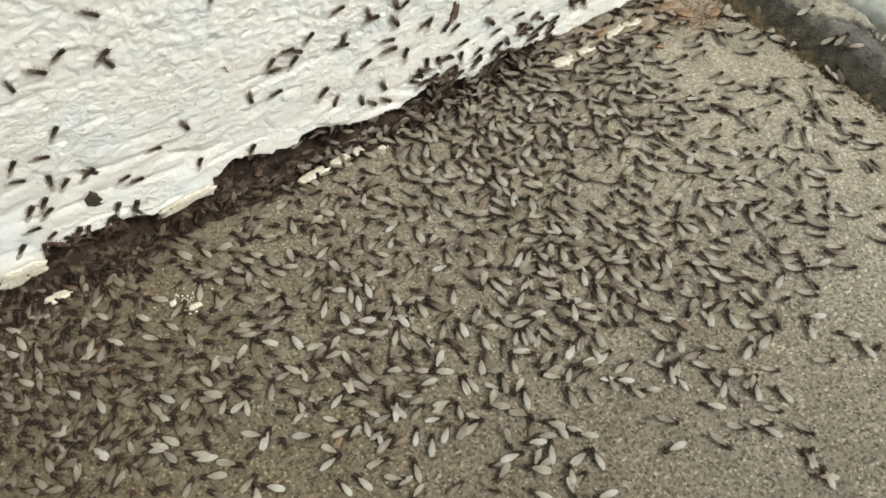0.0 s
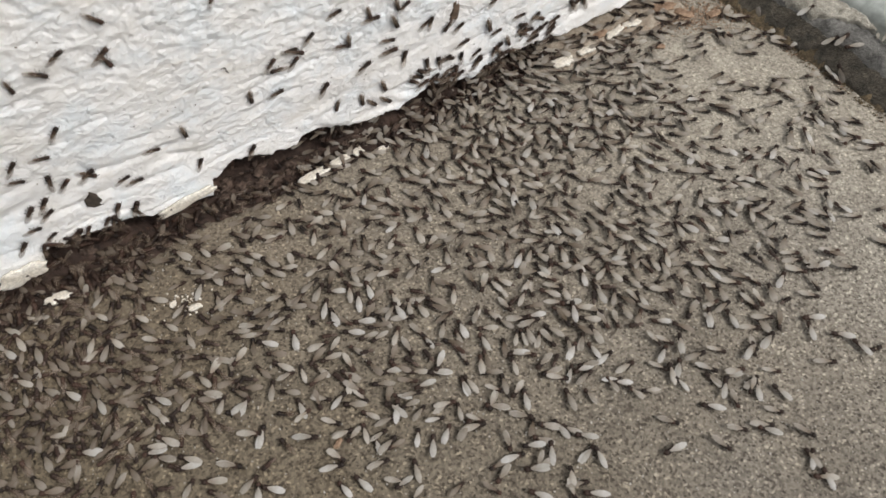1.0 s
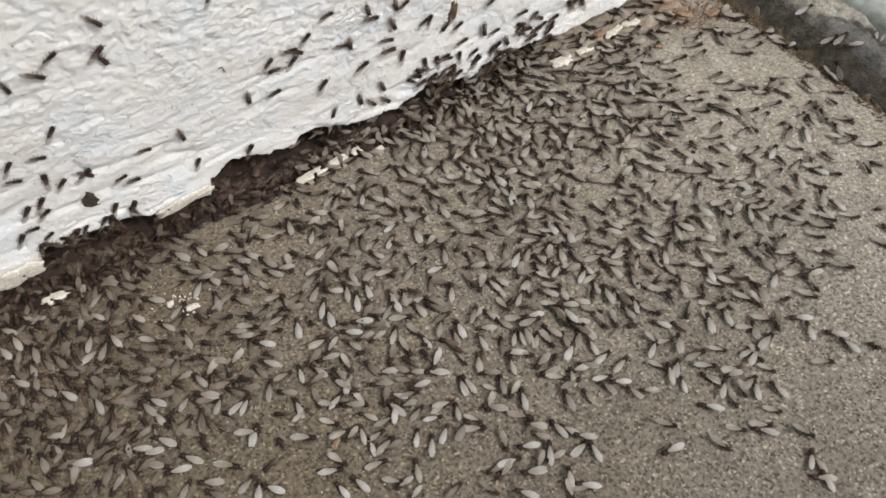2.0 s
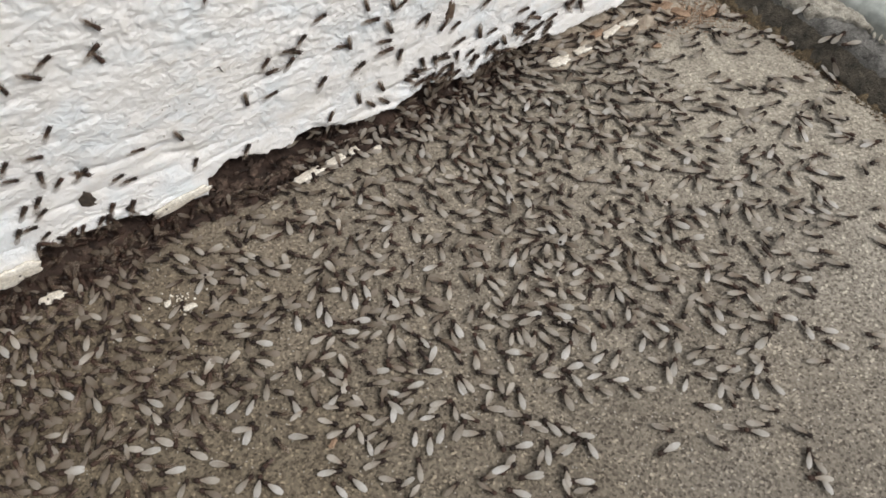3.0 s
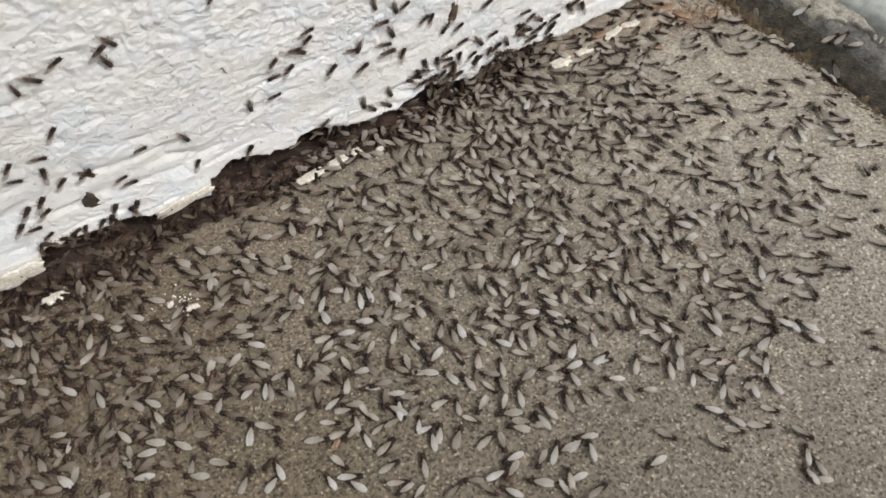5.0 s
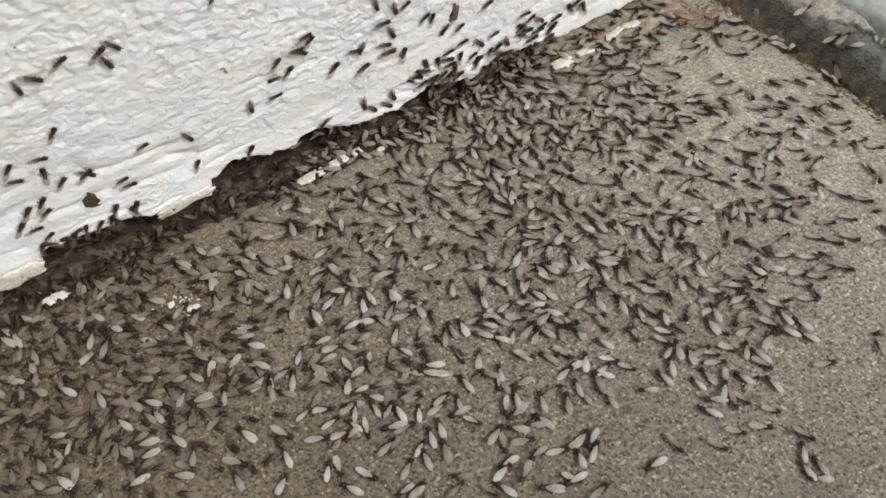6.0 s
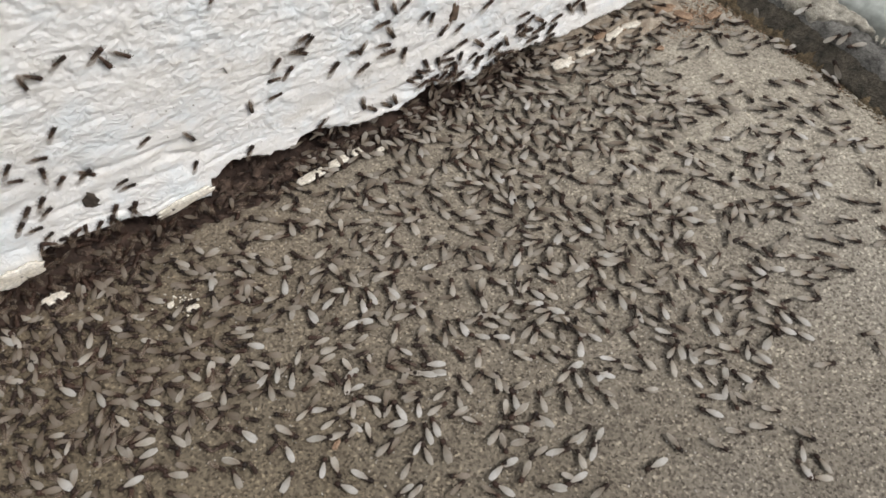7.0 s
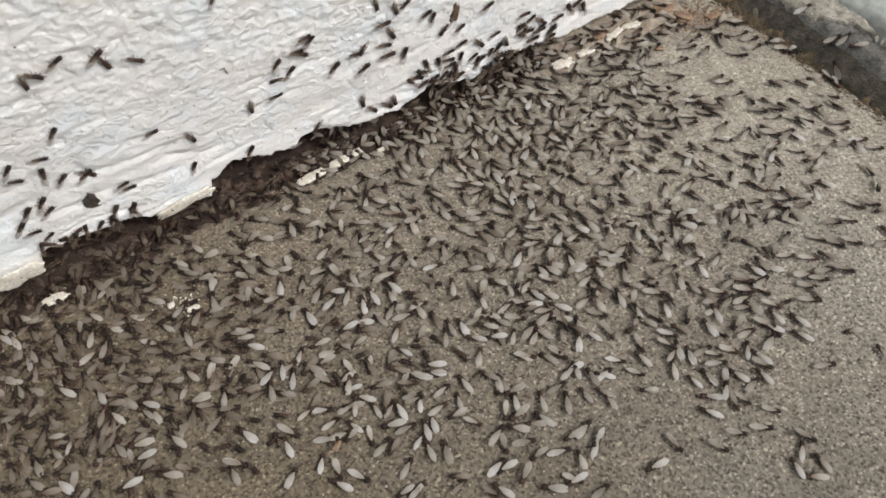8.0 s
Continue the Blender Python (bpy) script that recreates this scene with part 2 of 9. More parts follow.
def soil_edge(s):
    """How far the dark crack reaches out of the wall."""
    base = float(np.interp(s, (-0.3, -0.19, -0.15, -0.11, -0.08, -0.03, 0.02, 0.08, 0.19, 0.22), (0.012, 0.014, 0.017, 0.014, 0.009, 0.0115, 0.010, 0.007, 0.0, -0.004)))
    return base + 0.003 * fbm(s * 110, 5.0) + 0.0015 * fbm(s * 380, 1.0)


def soil_depth(s, q):
    """How deep the crack is at a place beside the wall."""
    if not -0.6 < s < 0.225:
        return 0.0
    return 0.0045 * min(1.0, max(0.0, (soil_edge(s) - q) / 0.012))


def bank_height(s, q):
    """The bank of crumbled mortar at the wall foot near the corner."""
    rise = min(1.0, max(0.0, (s - 0.10) / 0.05))
    return rise * 0.008 * (1 - min(1.0, max(0.0, (q + 0.02) / 0.036))) ** 1.3


def ground_level(x, y):
    p = Vector((x, y, 0)) - WALL_AT
    q = p.dot(WALL_OUT)
    if p.dot(WALL_DIR) > 0.12:
        return bank_height(p.dot(WALL_DIR), q)
    return -soil_depth(p.dot(WALL_DIR), q) if -0.03 < q < 0.03 else 0.0


def build_floor():
    xs = steps(-0.36, 0.36, 0.003, -40, 40)
    ys = steps(0.03, 0.42, 0.003, -40, 40)

    def place(x, y):
        fine = 1.0 if abs(x) < 0.6 and abs(y) < 0.7 else 0.0
        dip = min(0.0, ground_level(x, y)) * 1.3 if fine else 0.0
        return (x, y, fine * (0.0007 * fbm(x * 40, y * 40) - 0.0005) + dip - (0.003 if dip < 0 else 0))
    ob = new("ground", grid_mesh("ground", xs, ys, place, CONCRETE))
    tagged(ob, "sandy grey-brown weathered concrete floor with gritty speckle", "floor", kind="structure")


def build_wall():
    ss = steps(-0.20, 0.24, 0.0010, -3.0, 0.42)
    rows = [0.0, 0.0004, 0.0012, 0.0024]
    rows = rows + [0.0024 + 0.0010 * (k + 1) for k in range(165)] + [0.172, 0.178, 0.186]
    rows = rows + [0.2, 0.23, 0.28, 0.4, 0.7, 1.2, 2.4]
    verts = []
    for j, dz in enumerate([-2, -1] + rows):
        for s in ss:
            e = lip(s)
            if dz == -2:
                verts.append((s, -0.02, e + 0.006))
            elif dz == -1:
                verts.append((s, -0.004, e + 0.001))
            else:
                fade = max(0.0, 1 - dz / 0.15)
                z = dz + e * fade
                rnd = 0.0022 * (1 - min(1.0, dz / 0.0024)) ** 2
                verts.append((s, wall_relief(s, z) - rnd, z))
    w, h = len(ss), len(rows) + 2
    faces = [(j * w + i, j * w + i + 1, (j + 1) * w + i + 1, (j + 1) * w + i) for j in range(h - 1) for i in range(w - 1)]
    me = bpy.data.meshes.new("wall_plaster")
    me.from_pydata(verts, [], faces)
    me.polygons.foreach_set("use_smooth", [True] * len(faces))
    me.materials.append(PLASTER)
    wall = new("wall_north", me)
    wall.matrix_world = WALL_M
    tagged(wall, "rough white limewashed plaster wall with broken lower edge", "wall", kind="structure")
    bm = bmesh.new()
    bmesh.ops.create_cube(bm, size=1, matrix=Matrix.LocRotScale((-1.29, -0.09, 1.185), None, (3.42, 0.14, 2.43)))
    part("core", bm, MASONRY, wall, "dark dirty masonry behind the plaster")


# ---- ledge frame: a along its foot, b away from the floor ----
LEDGE_DIR = Vector((0.6257, -0.7801, 0))
LEDGE_OFF = Vector((0.7801, 0.6257, 0))
LEDGE_AT = Vector((0.1836, 0.3775, 0))
LEDGE_M = Matrix(((LEDGE_DIR.x, LEDGE_OFF.x, 0, LEDGE_AT.x), (LEDGE_DIR.y, LEDGE_OFF.y, 0, LEDGE_AT.y), (0, 0, 1, 0), (0, 0, 0, 1)))


def ledge_strip(name, profile, material, parent, label, a0=-0.12, a1=0.9, rough=0.0015, freq=70, sink=0.0):
    us = steps(-0.04, 0.14, 0.0014, a0, a1)
    dense = []
    for (b0, z0), (b1, z1) in zip(profile, profile[1:]):
        k = max(1, int(math.hypot(b1 - b0, z1 - z0) / 0.0014)) if abs(b1 - b0) < 0.1 else 3
        dense += [(b0 + (b1 - b0) * i / k, z0 + (z1 - z0) * i / k) for i in range(k)]
    dense.append(profile[-1])

    def place(a, k):
        b, z = dense[int(k)]
        d = rough * fbm(a * freq, b * freq, z * freq)
        return (a, b + 0.7 * d, z + d - sink * min(1.0, max(0.0, a / 0.1)))
    ob = new(name, grid_mesh(name, us, range(len(dense)), place, material))
    ob.parent = parent
    return tagged(ob, label)


def slate_top(b):
    """Height of the worn top of the step at a distance from its foot."""
    return float(np.interp(b, (0.0022, 0.004, 0.006, 0.009, 0.017, 0.03), (0.008, 0.0115, 0.0145, 0.017, 0.0198, 0.02)))


def build_ledge():
    root = new("step")
    root.matrix_world = LEDGE_M
    tagged(root, "dark grey painted step edge capped with rough pale mortar", "step", kind="structure")
    # the lower face is coloured darker than the top: dirt plus painted shade
    ledge_strip("riser", [(-0.0062, -0.004), (-0.0052, 0.001), (-0.001, 0.0062), (0.0042, 0.0118)], SHADED_STONE, root, "dirty lower face with its shade in the dark colour", rough=0.0016, freq=110)
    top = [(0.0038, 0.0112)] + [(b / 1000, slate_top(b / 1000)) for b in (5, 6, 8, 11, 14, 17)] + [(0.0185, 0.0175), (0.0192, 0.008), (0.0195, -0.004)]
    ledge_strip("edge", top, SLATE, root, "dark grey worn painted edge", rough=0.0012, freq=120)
    ledge_strip("dirt_fillet", [(-0.0115, -0.003), (-0.0085, 0.0006), (-0.005, 0.0028), (-0.001, 0.0056), (0.0018, 0.0078), (0.0026, 0.0062)], MOSS, root, "brown mossy dirt", rough=0.0055, freq=150, sink=0.0024)
    # broken mortar bed that ends in a ragged tip
    us, vs = steps(-0.05, 0.077, 0.001, -0.12, 0.0775), [0, 0.02, 0.06] + [0.06 + 0.88 * k / 18 for k in range(1, 19)] + [0.98, 1]

    def bed(a, v):
        front = float(np.interp(a, (-0.12, 0.03, 0.046, 0.054, 0.063, 0.07, 0.0775), (0.005, 0.005, 0.0058, 0.0105, 0.0150, 0.0166, 0.0180)))
        front += 0.0016 * fbm(a * 190, 2.0) + 0.0008 * fbm(a * 600, 5.0)
        back = 0.0232 + 0.0012 * fbm(a * 120, 9.0) + 0.0007 * fbm(a * 420, 4.0)
        back = min(back, 0.0188 + (0.0775 - a) * 0.5)
        b = front + max(0.0005, back - front) * v
        if v in (0, 1):
            return (a, b, slate_top(b) - 0.003)
        edge = 0.0007 if 0.03 < v < 0.97 else 0.0
        return (a, b, slate_top(b) + 0.0014 + edge + 0.0011 * fbm(a * 230, b * 230, 3.0) - 0.0009 * max(0.0, fbm(a * 500, b * 500, 8.0)))
    ob = new("mortar_bed", grid_mesh("mortar_bed", us, vs, bed, MORTAR))
    ob.parent = root
    tagged(ob, "rough pale pitted mortar")
    for k, (a, b, length, width, turn) in enumerate(((0.0800, 0.0168, 0.0021, 0.0012, -60), (0.0835, 0.0176, 0.0028, 0.0010, -72), (0.0868, 0.0172, 0.0016, 0.0009, -30))):
        chip = tagged(chipped("mortar_chip", length * 1.2, width * 0.7, 0.0006, MORTAR, 90.0 + 4 * k), "small white mortar chip lying on the step edge", "mortar chip", "mortar chips")
        chip.matrix_world = LEDGE_M @ pose(a, b, slate_top(b) + 0.0006, 0, 0, turn)
    box = new("grey_kerb")
    box.matrix_world = LEDGE_M @ pose(0.0512, 0.0300, 0, 0, 0, 14.9)
    tagged(box, "smooth grey painted metal edge beside the step", "kerb", kind="structure")
    ledge_strip("rim", [(0, -0.004), (0, 0.006), (0.001, 0.012), (0.0035, 0.017), (0.008, 0.0205), (0.014, 0.022), (0.03, 0.0228), (0.3, 0.025), (3.0, 0.025)], GREY, box, "", a0=-0.03, rough=0.0001, freq=10)


def lump(name, size, material, seed, rough=0.35, cuts=3):
    """An irregular worn fragment, flat underneath."""
    bm = bmesh.new()
    bmesh.ops.create_icosphere(bm, subdivisions=cuts, radius=1)
    for v in bm.verts:
        k = 1 + rough * fbm(v.co.x * 1.4 + seed, v.co.y * 1.4, v.co.z * 1.4, 2) + 0.55 * rough * fbm(v.co.x * 4.5, v.co.y * 4.5 + seed, v.co.z * 4.5, 3)
        v.co = Vector((v.co.x * k * size[0], v.co.y * k * size[1], max(-0.35, v.co.z) * k * size[2]))
    return new(name, mesh_of(name, bm, material))


def build_crack():
    us = steps(-0.3, 0.22, 0.002, -0.6, 0.24)
    vs = [k / 16 for k in range(17)]

    def place(u, v):
        e = soil_edge(u)
        q = -0.019 + (e + 0.0215) * v
        crumbs = 0.0024 * max(0.0, fbm(u * 150, q * 150, 2.0)) + 0.0012 * fbm(u * 420, q * 420, 6.0)
        rise = 0.007 * min(1.0, max(0.0, -q / 0.016))
        return (u, q, 0.0006 - soil_depth(u, q) + rise + crumbs * min(1.0, (1 - v) * 5) - (0.003 if v == 1 else 0))
    ob = new("soil_strip", grid_mesh("soil_strip", us, vs, place, SOIL))
    ob.matrix_world = WALL_M
    tagged(ob, "dark damp soil in the crack under the plaster", "soil", kind="structure")
    rng = random.Random(31)
    for k in range(40):
        u = rng.uniform(-0.085, 0.045) if k < 26 else rng.uniform(-0.19, 0.1)
        q, r = rng.uniform(-0.012, 0.004), rng.uniform(0.0012, 0.003)
        clod = lump("soil_clod", (r * rng.uniform(1.1, 1.9), r, r * 0.7), CLOD, 70.0 + 3.1 * k, 0.9)
        clod.matrix_world = WALL_M @ pose(u, q, 0.0008 - soil_depth(u, q) + 0.007 * min(1.0, max(0.0, -q / 0.016)), 0, 0, rng.uniform(-40, 40))
        tagged(clod, "brown crumbled clod in the dark crack", "soil clod", "clods in the crack")


FACE_OUT = Matrix(((1, 0, 0, 0), (0, 0, 1, 0), (0, -1, 0, 0), (0, 0, 0, 1)))     # face up to face out of the wall
SPOTS = []


def chipped(name, length, width, thick, material, seed):
    """A flat broken piece with a ragged outline, its broad face up."""
    bm = bmesh.new()
    rings = []
    for z, grow in ((-0.3, 0.9), (0.5, 1.0), (0.85, 0.93), (1.0, 0.72), (1.08, 0.4)):
        ring = []
        for k in range(40):
            a = 2 * math.pi * k / 40
            c, s = math.cos(a), math.sin(a)
            box = 1 / max(abs(c), abs(s)) ** 0.55
            r = grow * box * (1 + 0.30 * fbm(c * 1.3 + seed, s * 1.3, 0, 2) + 0.22 * fbm(c * 5 + seed, s * 5, 2.0, 3))
            ring.append(bm.verts.new((length * r * c, width * r * s, thick * (z + 0.25 * fbm(c * r * 4, s * r * 3 + seed, 1.0, 3)))))
        rings.append(ring)
    for r0, r1 in zip(rings, rings[1:]):
        for k in range(40):
            bm.faces.new((r0[k], r0[(k + 1) % 40], r1[(k + 1) % 40], r1[k]))
    bm.faces.new(rings[-1])
    bm.faces.new(rings[0][::-1])
    return new(name, mesh_of(name, bm, material, True))


def build_flakes():
    flake = tagged(chipped("plaster_flake", 0.0165, 0.0031, 0.0013, CREAM, 1.0), "cream old plaster flake hanging under the white coat", "plaster flake", "plaster flakes")
    flake.matrix_world = WALL_M @ pose(-0.0805, 0.0044, 0.0168, 0, -8, 0) @ FACE_OUT
    for k, (s, z, a, b, tilt) in enumerate(((-0.163, 0.0135, 0.0125, 0.0075, -6), (-0.189, 0.0105, 0.011, 0.005, 4))):
        ob = tagged(chipped("plaster_flake", a * 0.88, b * 0.8, 0.0016, CREAM, 7.0 + 3 * k), "cream old plaster flake hanging under the white coat", "plaster flake", "plaster flakes")
        ob.matrix_world = WALL_M @ pose(s, 0.0046, z + 0.0030, 0, tilt, 0) @ FACE_OUT
    label = "pale plaster chip lying on the concrete floor"
    for k, (x, y, length, width, turn) in enumerate((
            (-0.0730, 0.2412, 0.0098, 0.0032, 34), (-0.0585, 0.2515, 0.0062, 0.0030, 36), (-0.0492, 0.2579, 0.0032, 0.0026, 37), (-0.0356, 0.2602, 0.0034, 0.0015, 27),
            (-0.1922, 0.1680, 0.0068, 0.0030, 30), (-0.1347, 0.1646, 0.0020, 0.0016, 46), (-0.1236, 0.1630, 0.0036, 0.0016, 26),
            (0.0690, 0.3240, 0.0080, 0.0042, 31), (0.0830, 0.3325, 0.0065, 0.0026, 31), (0.1020, 0.3472, 0.0082, 0.0026, 44), (0.1129, 0.3543, 0.0070, 0.0024, 19))):
        ob = tagged(chipped("plaster_chip", length * 0.9, width * 0.9, 0.0014, CREAM, 20.0 + 2.7 * k), label, "plaster chip", "plaster chips")
        ob.matrix_world = pose(x, y, 0.0008 + max(0.0, ground_level(x, y)), 0, 0, turn)
        SPOTS.extend((x + d * length * math.cos(radians(turn)), y + d * length * math.sin(radians(turn))) for d in (-0.7, 0, 0.7))
    fleck = tagged(chipped("rust_fleck", 0.0028, 0.0013, 0.0004, RUST, 41.0), "small rusty orange fleck on the concrete floor", "rust fleck")
    fleck.matrix_world = pose(-0.049, 0.0962, 0.0003, 0, 0, 60)
    us, vs = steps(0.10, 0.23, 0.002, 0.09, 0.24), [k / 14 for k in range(15)]

    def bank(u, v):
        q = -0.02 + 0.036 * v
        rise = min(1.0, max(0.0, (u - 0.10) / 0.05))
        return (u, q, bank_height(u, q) - 0.002 * (v == 1) + 0.0016 * fbm(u * 170, q * 170, 3.0) * (1 - v) ** 0.5 - 0.006 * (1 - rise))
    dust = new("mortar_rubble", grid_mesh("mortar_rubble", us, vs, bank, RUBBLE))
    dust.matrix_world = WALL_M
    tagged(dust, "crumbled beige mortar banked against the wall foot", "rubble", kind="structure")
    for k, (x, y, length, width, turn) in enumerate(((0.1350, 0.3690, 0.0075, 0.0036, 10), (0.1475, 0.3655, 0.0060, 0.0032, -25), (0.1660, 0.3650, 0.0050, 0.0026, 30),
                                                     (0.1090, 0.3535, 0.0042, 0.0026, 40), (0.0930, 0.3455, 0.0048, 0.0024, 35), (0.1285, 0.3375, 0.0030, 0.0018, 0))):
        rust = tagged(chipped("rust_crumb", length, width, 0.0010, RUST, 60.0 + 5 * k), "orange-brown rusty crumbling patch in the corner", "rust patch", "rust patches")
        rust.matrix_world = pose(x, y, 0.0003 + max(0.0, ground_level(x, y)), 0, 0, turn)


def pebbles(name, count, seed, where, low, high, material, label):
    """Many tiny grains as one object."""
    rng = random.Random(seed)
    verts, faces = [], []
    while len(verts) < count * 6:
        p = where(rng)
        if p is None:
            continue
        r = rng.uniform(low, high)
        base = len(verts)
        turn = rng.uniform(0, 6.3)
        for k in range(4):
            a = turn + k * math.pi / 2
            rr = r * rng.uniform(0.7, 1.3)
            verts.append((p[0] + rr * math.cos(a), p[1] + rr * math.sin(a), r * 0.15))
        verts.append((p[0], p[1], r * rng.uniform(0.6, 0.9)))
        verts.append((p[0], p[1], -r * 0.5))
        for k in range(4):
            faces.append((base + k, base + (k + 1) % 4, base + 4))
            faces.append((base + (k + 1) % 4, base + k, base + 5))
    me = bpy.data.meshes.new(name)
    me.from_pydata(verts, [], faces)
    me.materials.append(material)
    return tagged(new(name, me), label, "grit", kind="stuff")


def build_grit():
    def anywhere(rng):
        x, y = rng.uniform(-0.27, 0.27), rng.uniform(0.05, 0.37)
        p = Vector((x, y, 0))
        if (p - WALL_AT).dot(WALL_OUT) < 0.01 or (p - LEDGE_AT).dot(LEDGE_OFF) > -0.01:
            return None
        return (x, y)

    def at_step(rng):
        p = LEDGE_AT + LEDGE_DIR * rng.uniform(-0.03, 0.13) - LEDGE_OFF * abs(rng.gauss(0.0085, 0.0022))
        return (p.x, p.y)

    def at_corner(rng):
        x = rng.gauss(0.14, 0.026)
        return (x, rng.gauss(0.366 - 0.25 * max(0.0, 0.13 - x), 0.008))

    def at_frags(rng):
        return (rng.gauss(-0.128, 0.006), rng.gauss(0.166, 0.004))
    pebbles("sand_grains", 2600, 3, anywhere, 0.00025, 0.0006, GRAIN, "loose pale sand grains on the concrete")
    pebbles("step_grit", 380, 4, at_step, 0.0003, 0.0009, MOSS, "brown grit along the foot of the step")
    pebbles("rust_grit", 1500, 6, at_corner, 0.0003, 0.0009, RUST, "orange rusty grit in the corner")
    pebbles("rust_flecks", 110, 9, at_step, 0.0003, 0.0008, RUST, "orange rusty flecks along the foot of the step")
    pebbles("plaster_crumbs", 46, 8, at_frags, 0.0003, 0.0009, CREAM, "white plaster crumbs on the concrete")


def build_wall_marks():
    hole = tagged(lump("plaster_hole", (0.0033, 0.0012, 0.0068), MASONRY, 3.3, 0.6), "dark chipped hole in the white plaster", "hole", kind="structure")
    hole.matrix_world = WALL_M @ pose(-0.1175, wall_relief(-0.1175, 0.0385) - 0.0002, 0.0385)
    brown_area = tagged(lump("brown_smear", (0.0022, 0.0008, 0.0085), SMEAR, 5.1, 0.6), "brown dirt smear on the white plaster", "smear", kind="structure")
    brown_area.matrix_world = WALL_M @ pose(0.0786, wall_relief(0.0786, 0.062), 0.062, 0, 12, 0)
    bm = bmesh.new()
    tube(bm, [(-0.002, 0, 0.0012), (0.0008, 0.0006, 0.0014), (0.0011, 0.0007, -0.0006), (0.0016, 0.0004, -0.0024)], [0.0002, 0.0003, 0.00028, 0.0002], 5)
    thread = new("dark_thread", mesh_of("dark_thread", bm, SOIL))
    thread.matrix_world = WALL_M @ pose(-0.0403, wall_relief(-0.0403, 0.0857), 0.0857)
    tagged(thread, "tiny dark thread stuck to the plaster", "thread")


def build_specks():
    """Tiny crumbs of dirt stuck to the limewash."""
    rng = random.Random(12)
    bm = bmesh.new()
    for k in range(70):
        s, z = rng.uniform(-0.19, 0.12), rng.uniform(0.03, 0.14)
        r = rng.uniform(0.00012, 0.00042)
        m = Matrix.LocRotScale((s, wall_relief(s, z), z), Euler((0, rng.uniform(0, 3), 0)), (r * rng.uniform(1, 2.2), r * 0.6, r))
        bmesh.ops.create_icosphere(bm, subdivisions=1, radius=1, matrix=m)
    ob = new("dirt_specks", mesh_of("dirt_specks", bm, SMEAR))
    ob.matrix_world = WALL_M
    tagged(ob, "tiny brown dirt specks stuck to the white plaster", "dirt", kind="stuff")


# ---- winged termites ----
def blob(bm, at, size, turn=0.0, seg=2):
    m = Matrix.LocRotScale(at, Euler((turn, 0, 0)), size)
    bmesh.ops.create_icosphere(bm, subdivisions=seg, radius=1, matrix=m)


def tube(bm, pts, radii, sides=4):
    rings = []
    for k, p in enumerate(pts):
        a, b = Vector(pts[max(0, k - 1)]), Vector(pts[min(len(pts) - 1, k + 1)])
        q = (b - a).to_track_quat("Z", "Y")
        rings.append([bm.verts.new(Vector(p) + q @ Vector((radii[k] * math.cos(t), radii[k] * math.sin(t), 0))) for t in [2 * math.pi * i / sides for i in range(sides)]])
    for r0, r1 in zip(rings, rings[1:]):
        for i in range(sides):
            bm.faces.new((r0[i], r0[(i + 1) % sides], r1[(i + 1) % sides], r1[i]))
    bm.faces.new(rings[-1])


def wing_mesh(length, width, lift):
    """A long rounded membrane from the hinge at the origin back along -y, a little arched across."""
    bm = bmesh.new()
    cols = 4
    outline = [0.22, 0.42, 0.62, 0.79, 0.91, 0.98, 1.0, 0.96, 0.83, 0.6, 0.25]
    grid = []
    for j, wide in enumerate(outline):
        t = j / (len(outline) - 1)
        grid.append([bm.verts.new(((i / cols - 0.5) * width * wide, -length * t, lift * math.sin(t * 2.4) - 0.0003 * t * t + 0.0001 * (1 - (i / cols * 2 - 1) ** 2))) for i in range(cols + 1)])
    for r0, r1 in zip(grid, grid[1:]):
        for i in range(cols):
            bm.faces.new((r0[i], r1[i], r1[i + 1], r0[i + 1]))
    return bm


def leg_points(k, side):
    y = (0.0013, 0.0005, -0.0003)[k]
    reach = (0.0016, 0.0019, 0.0021)[k]
    fwd = (0.0012, -0.0002, -0.0016)[k]
    return [(side * 0.0003, y, 0.0007), (side * reach * 0.5, y + fwd * 0.4, 0.0012), (side * reach * 0.85, y + fwd * 0.8, 0.0003), (side * reach, y + fwd, 0.00005)]


def thorax(bm):
    blob(bm, (0, 0.0013, 0.00112), (0.00124, 0.0010, 0.00074))
    blob(bm, (0, 0.0001, 0.00105), (0.00102, 0.0012, 0.00066))


def abdomen(bm):
    blob(bm, (0, -0.0021, 0.0008), (0.00085, 0.0019, 0.00058), radians(4))


def head(bm):
    blob(bm, (0, 0.0027, 0.0012), (0.00124, 0.0012, 0.0009), radians(-15))


def antenna(bm, side):
    tube(bm, [(side * 0.0003, 0.0032, 0.0011), (side * 0.0008, 0.0040, 0.0013), (side * 0.0012, 0.0047, 0.0010)], [0.00017, 0.00015, 0.0001], 3)


def leg(bm, side, k):
    tube(bm, leg_points(k, side), [0.00022, 0.0002, 0.00015, 0.0001], 3)


def wing_poses(splay):
    """The two folded wings, one over the other along the back."""
    return [pose(side * 0.00010, 0.0011, 0.00175 + 0.00013 * side, -1.5, 0, side * splay) for side in (-1, 1)]


WING_SIZE = (0.0079, 0.0025, 0.00015)


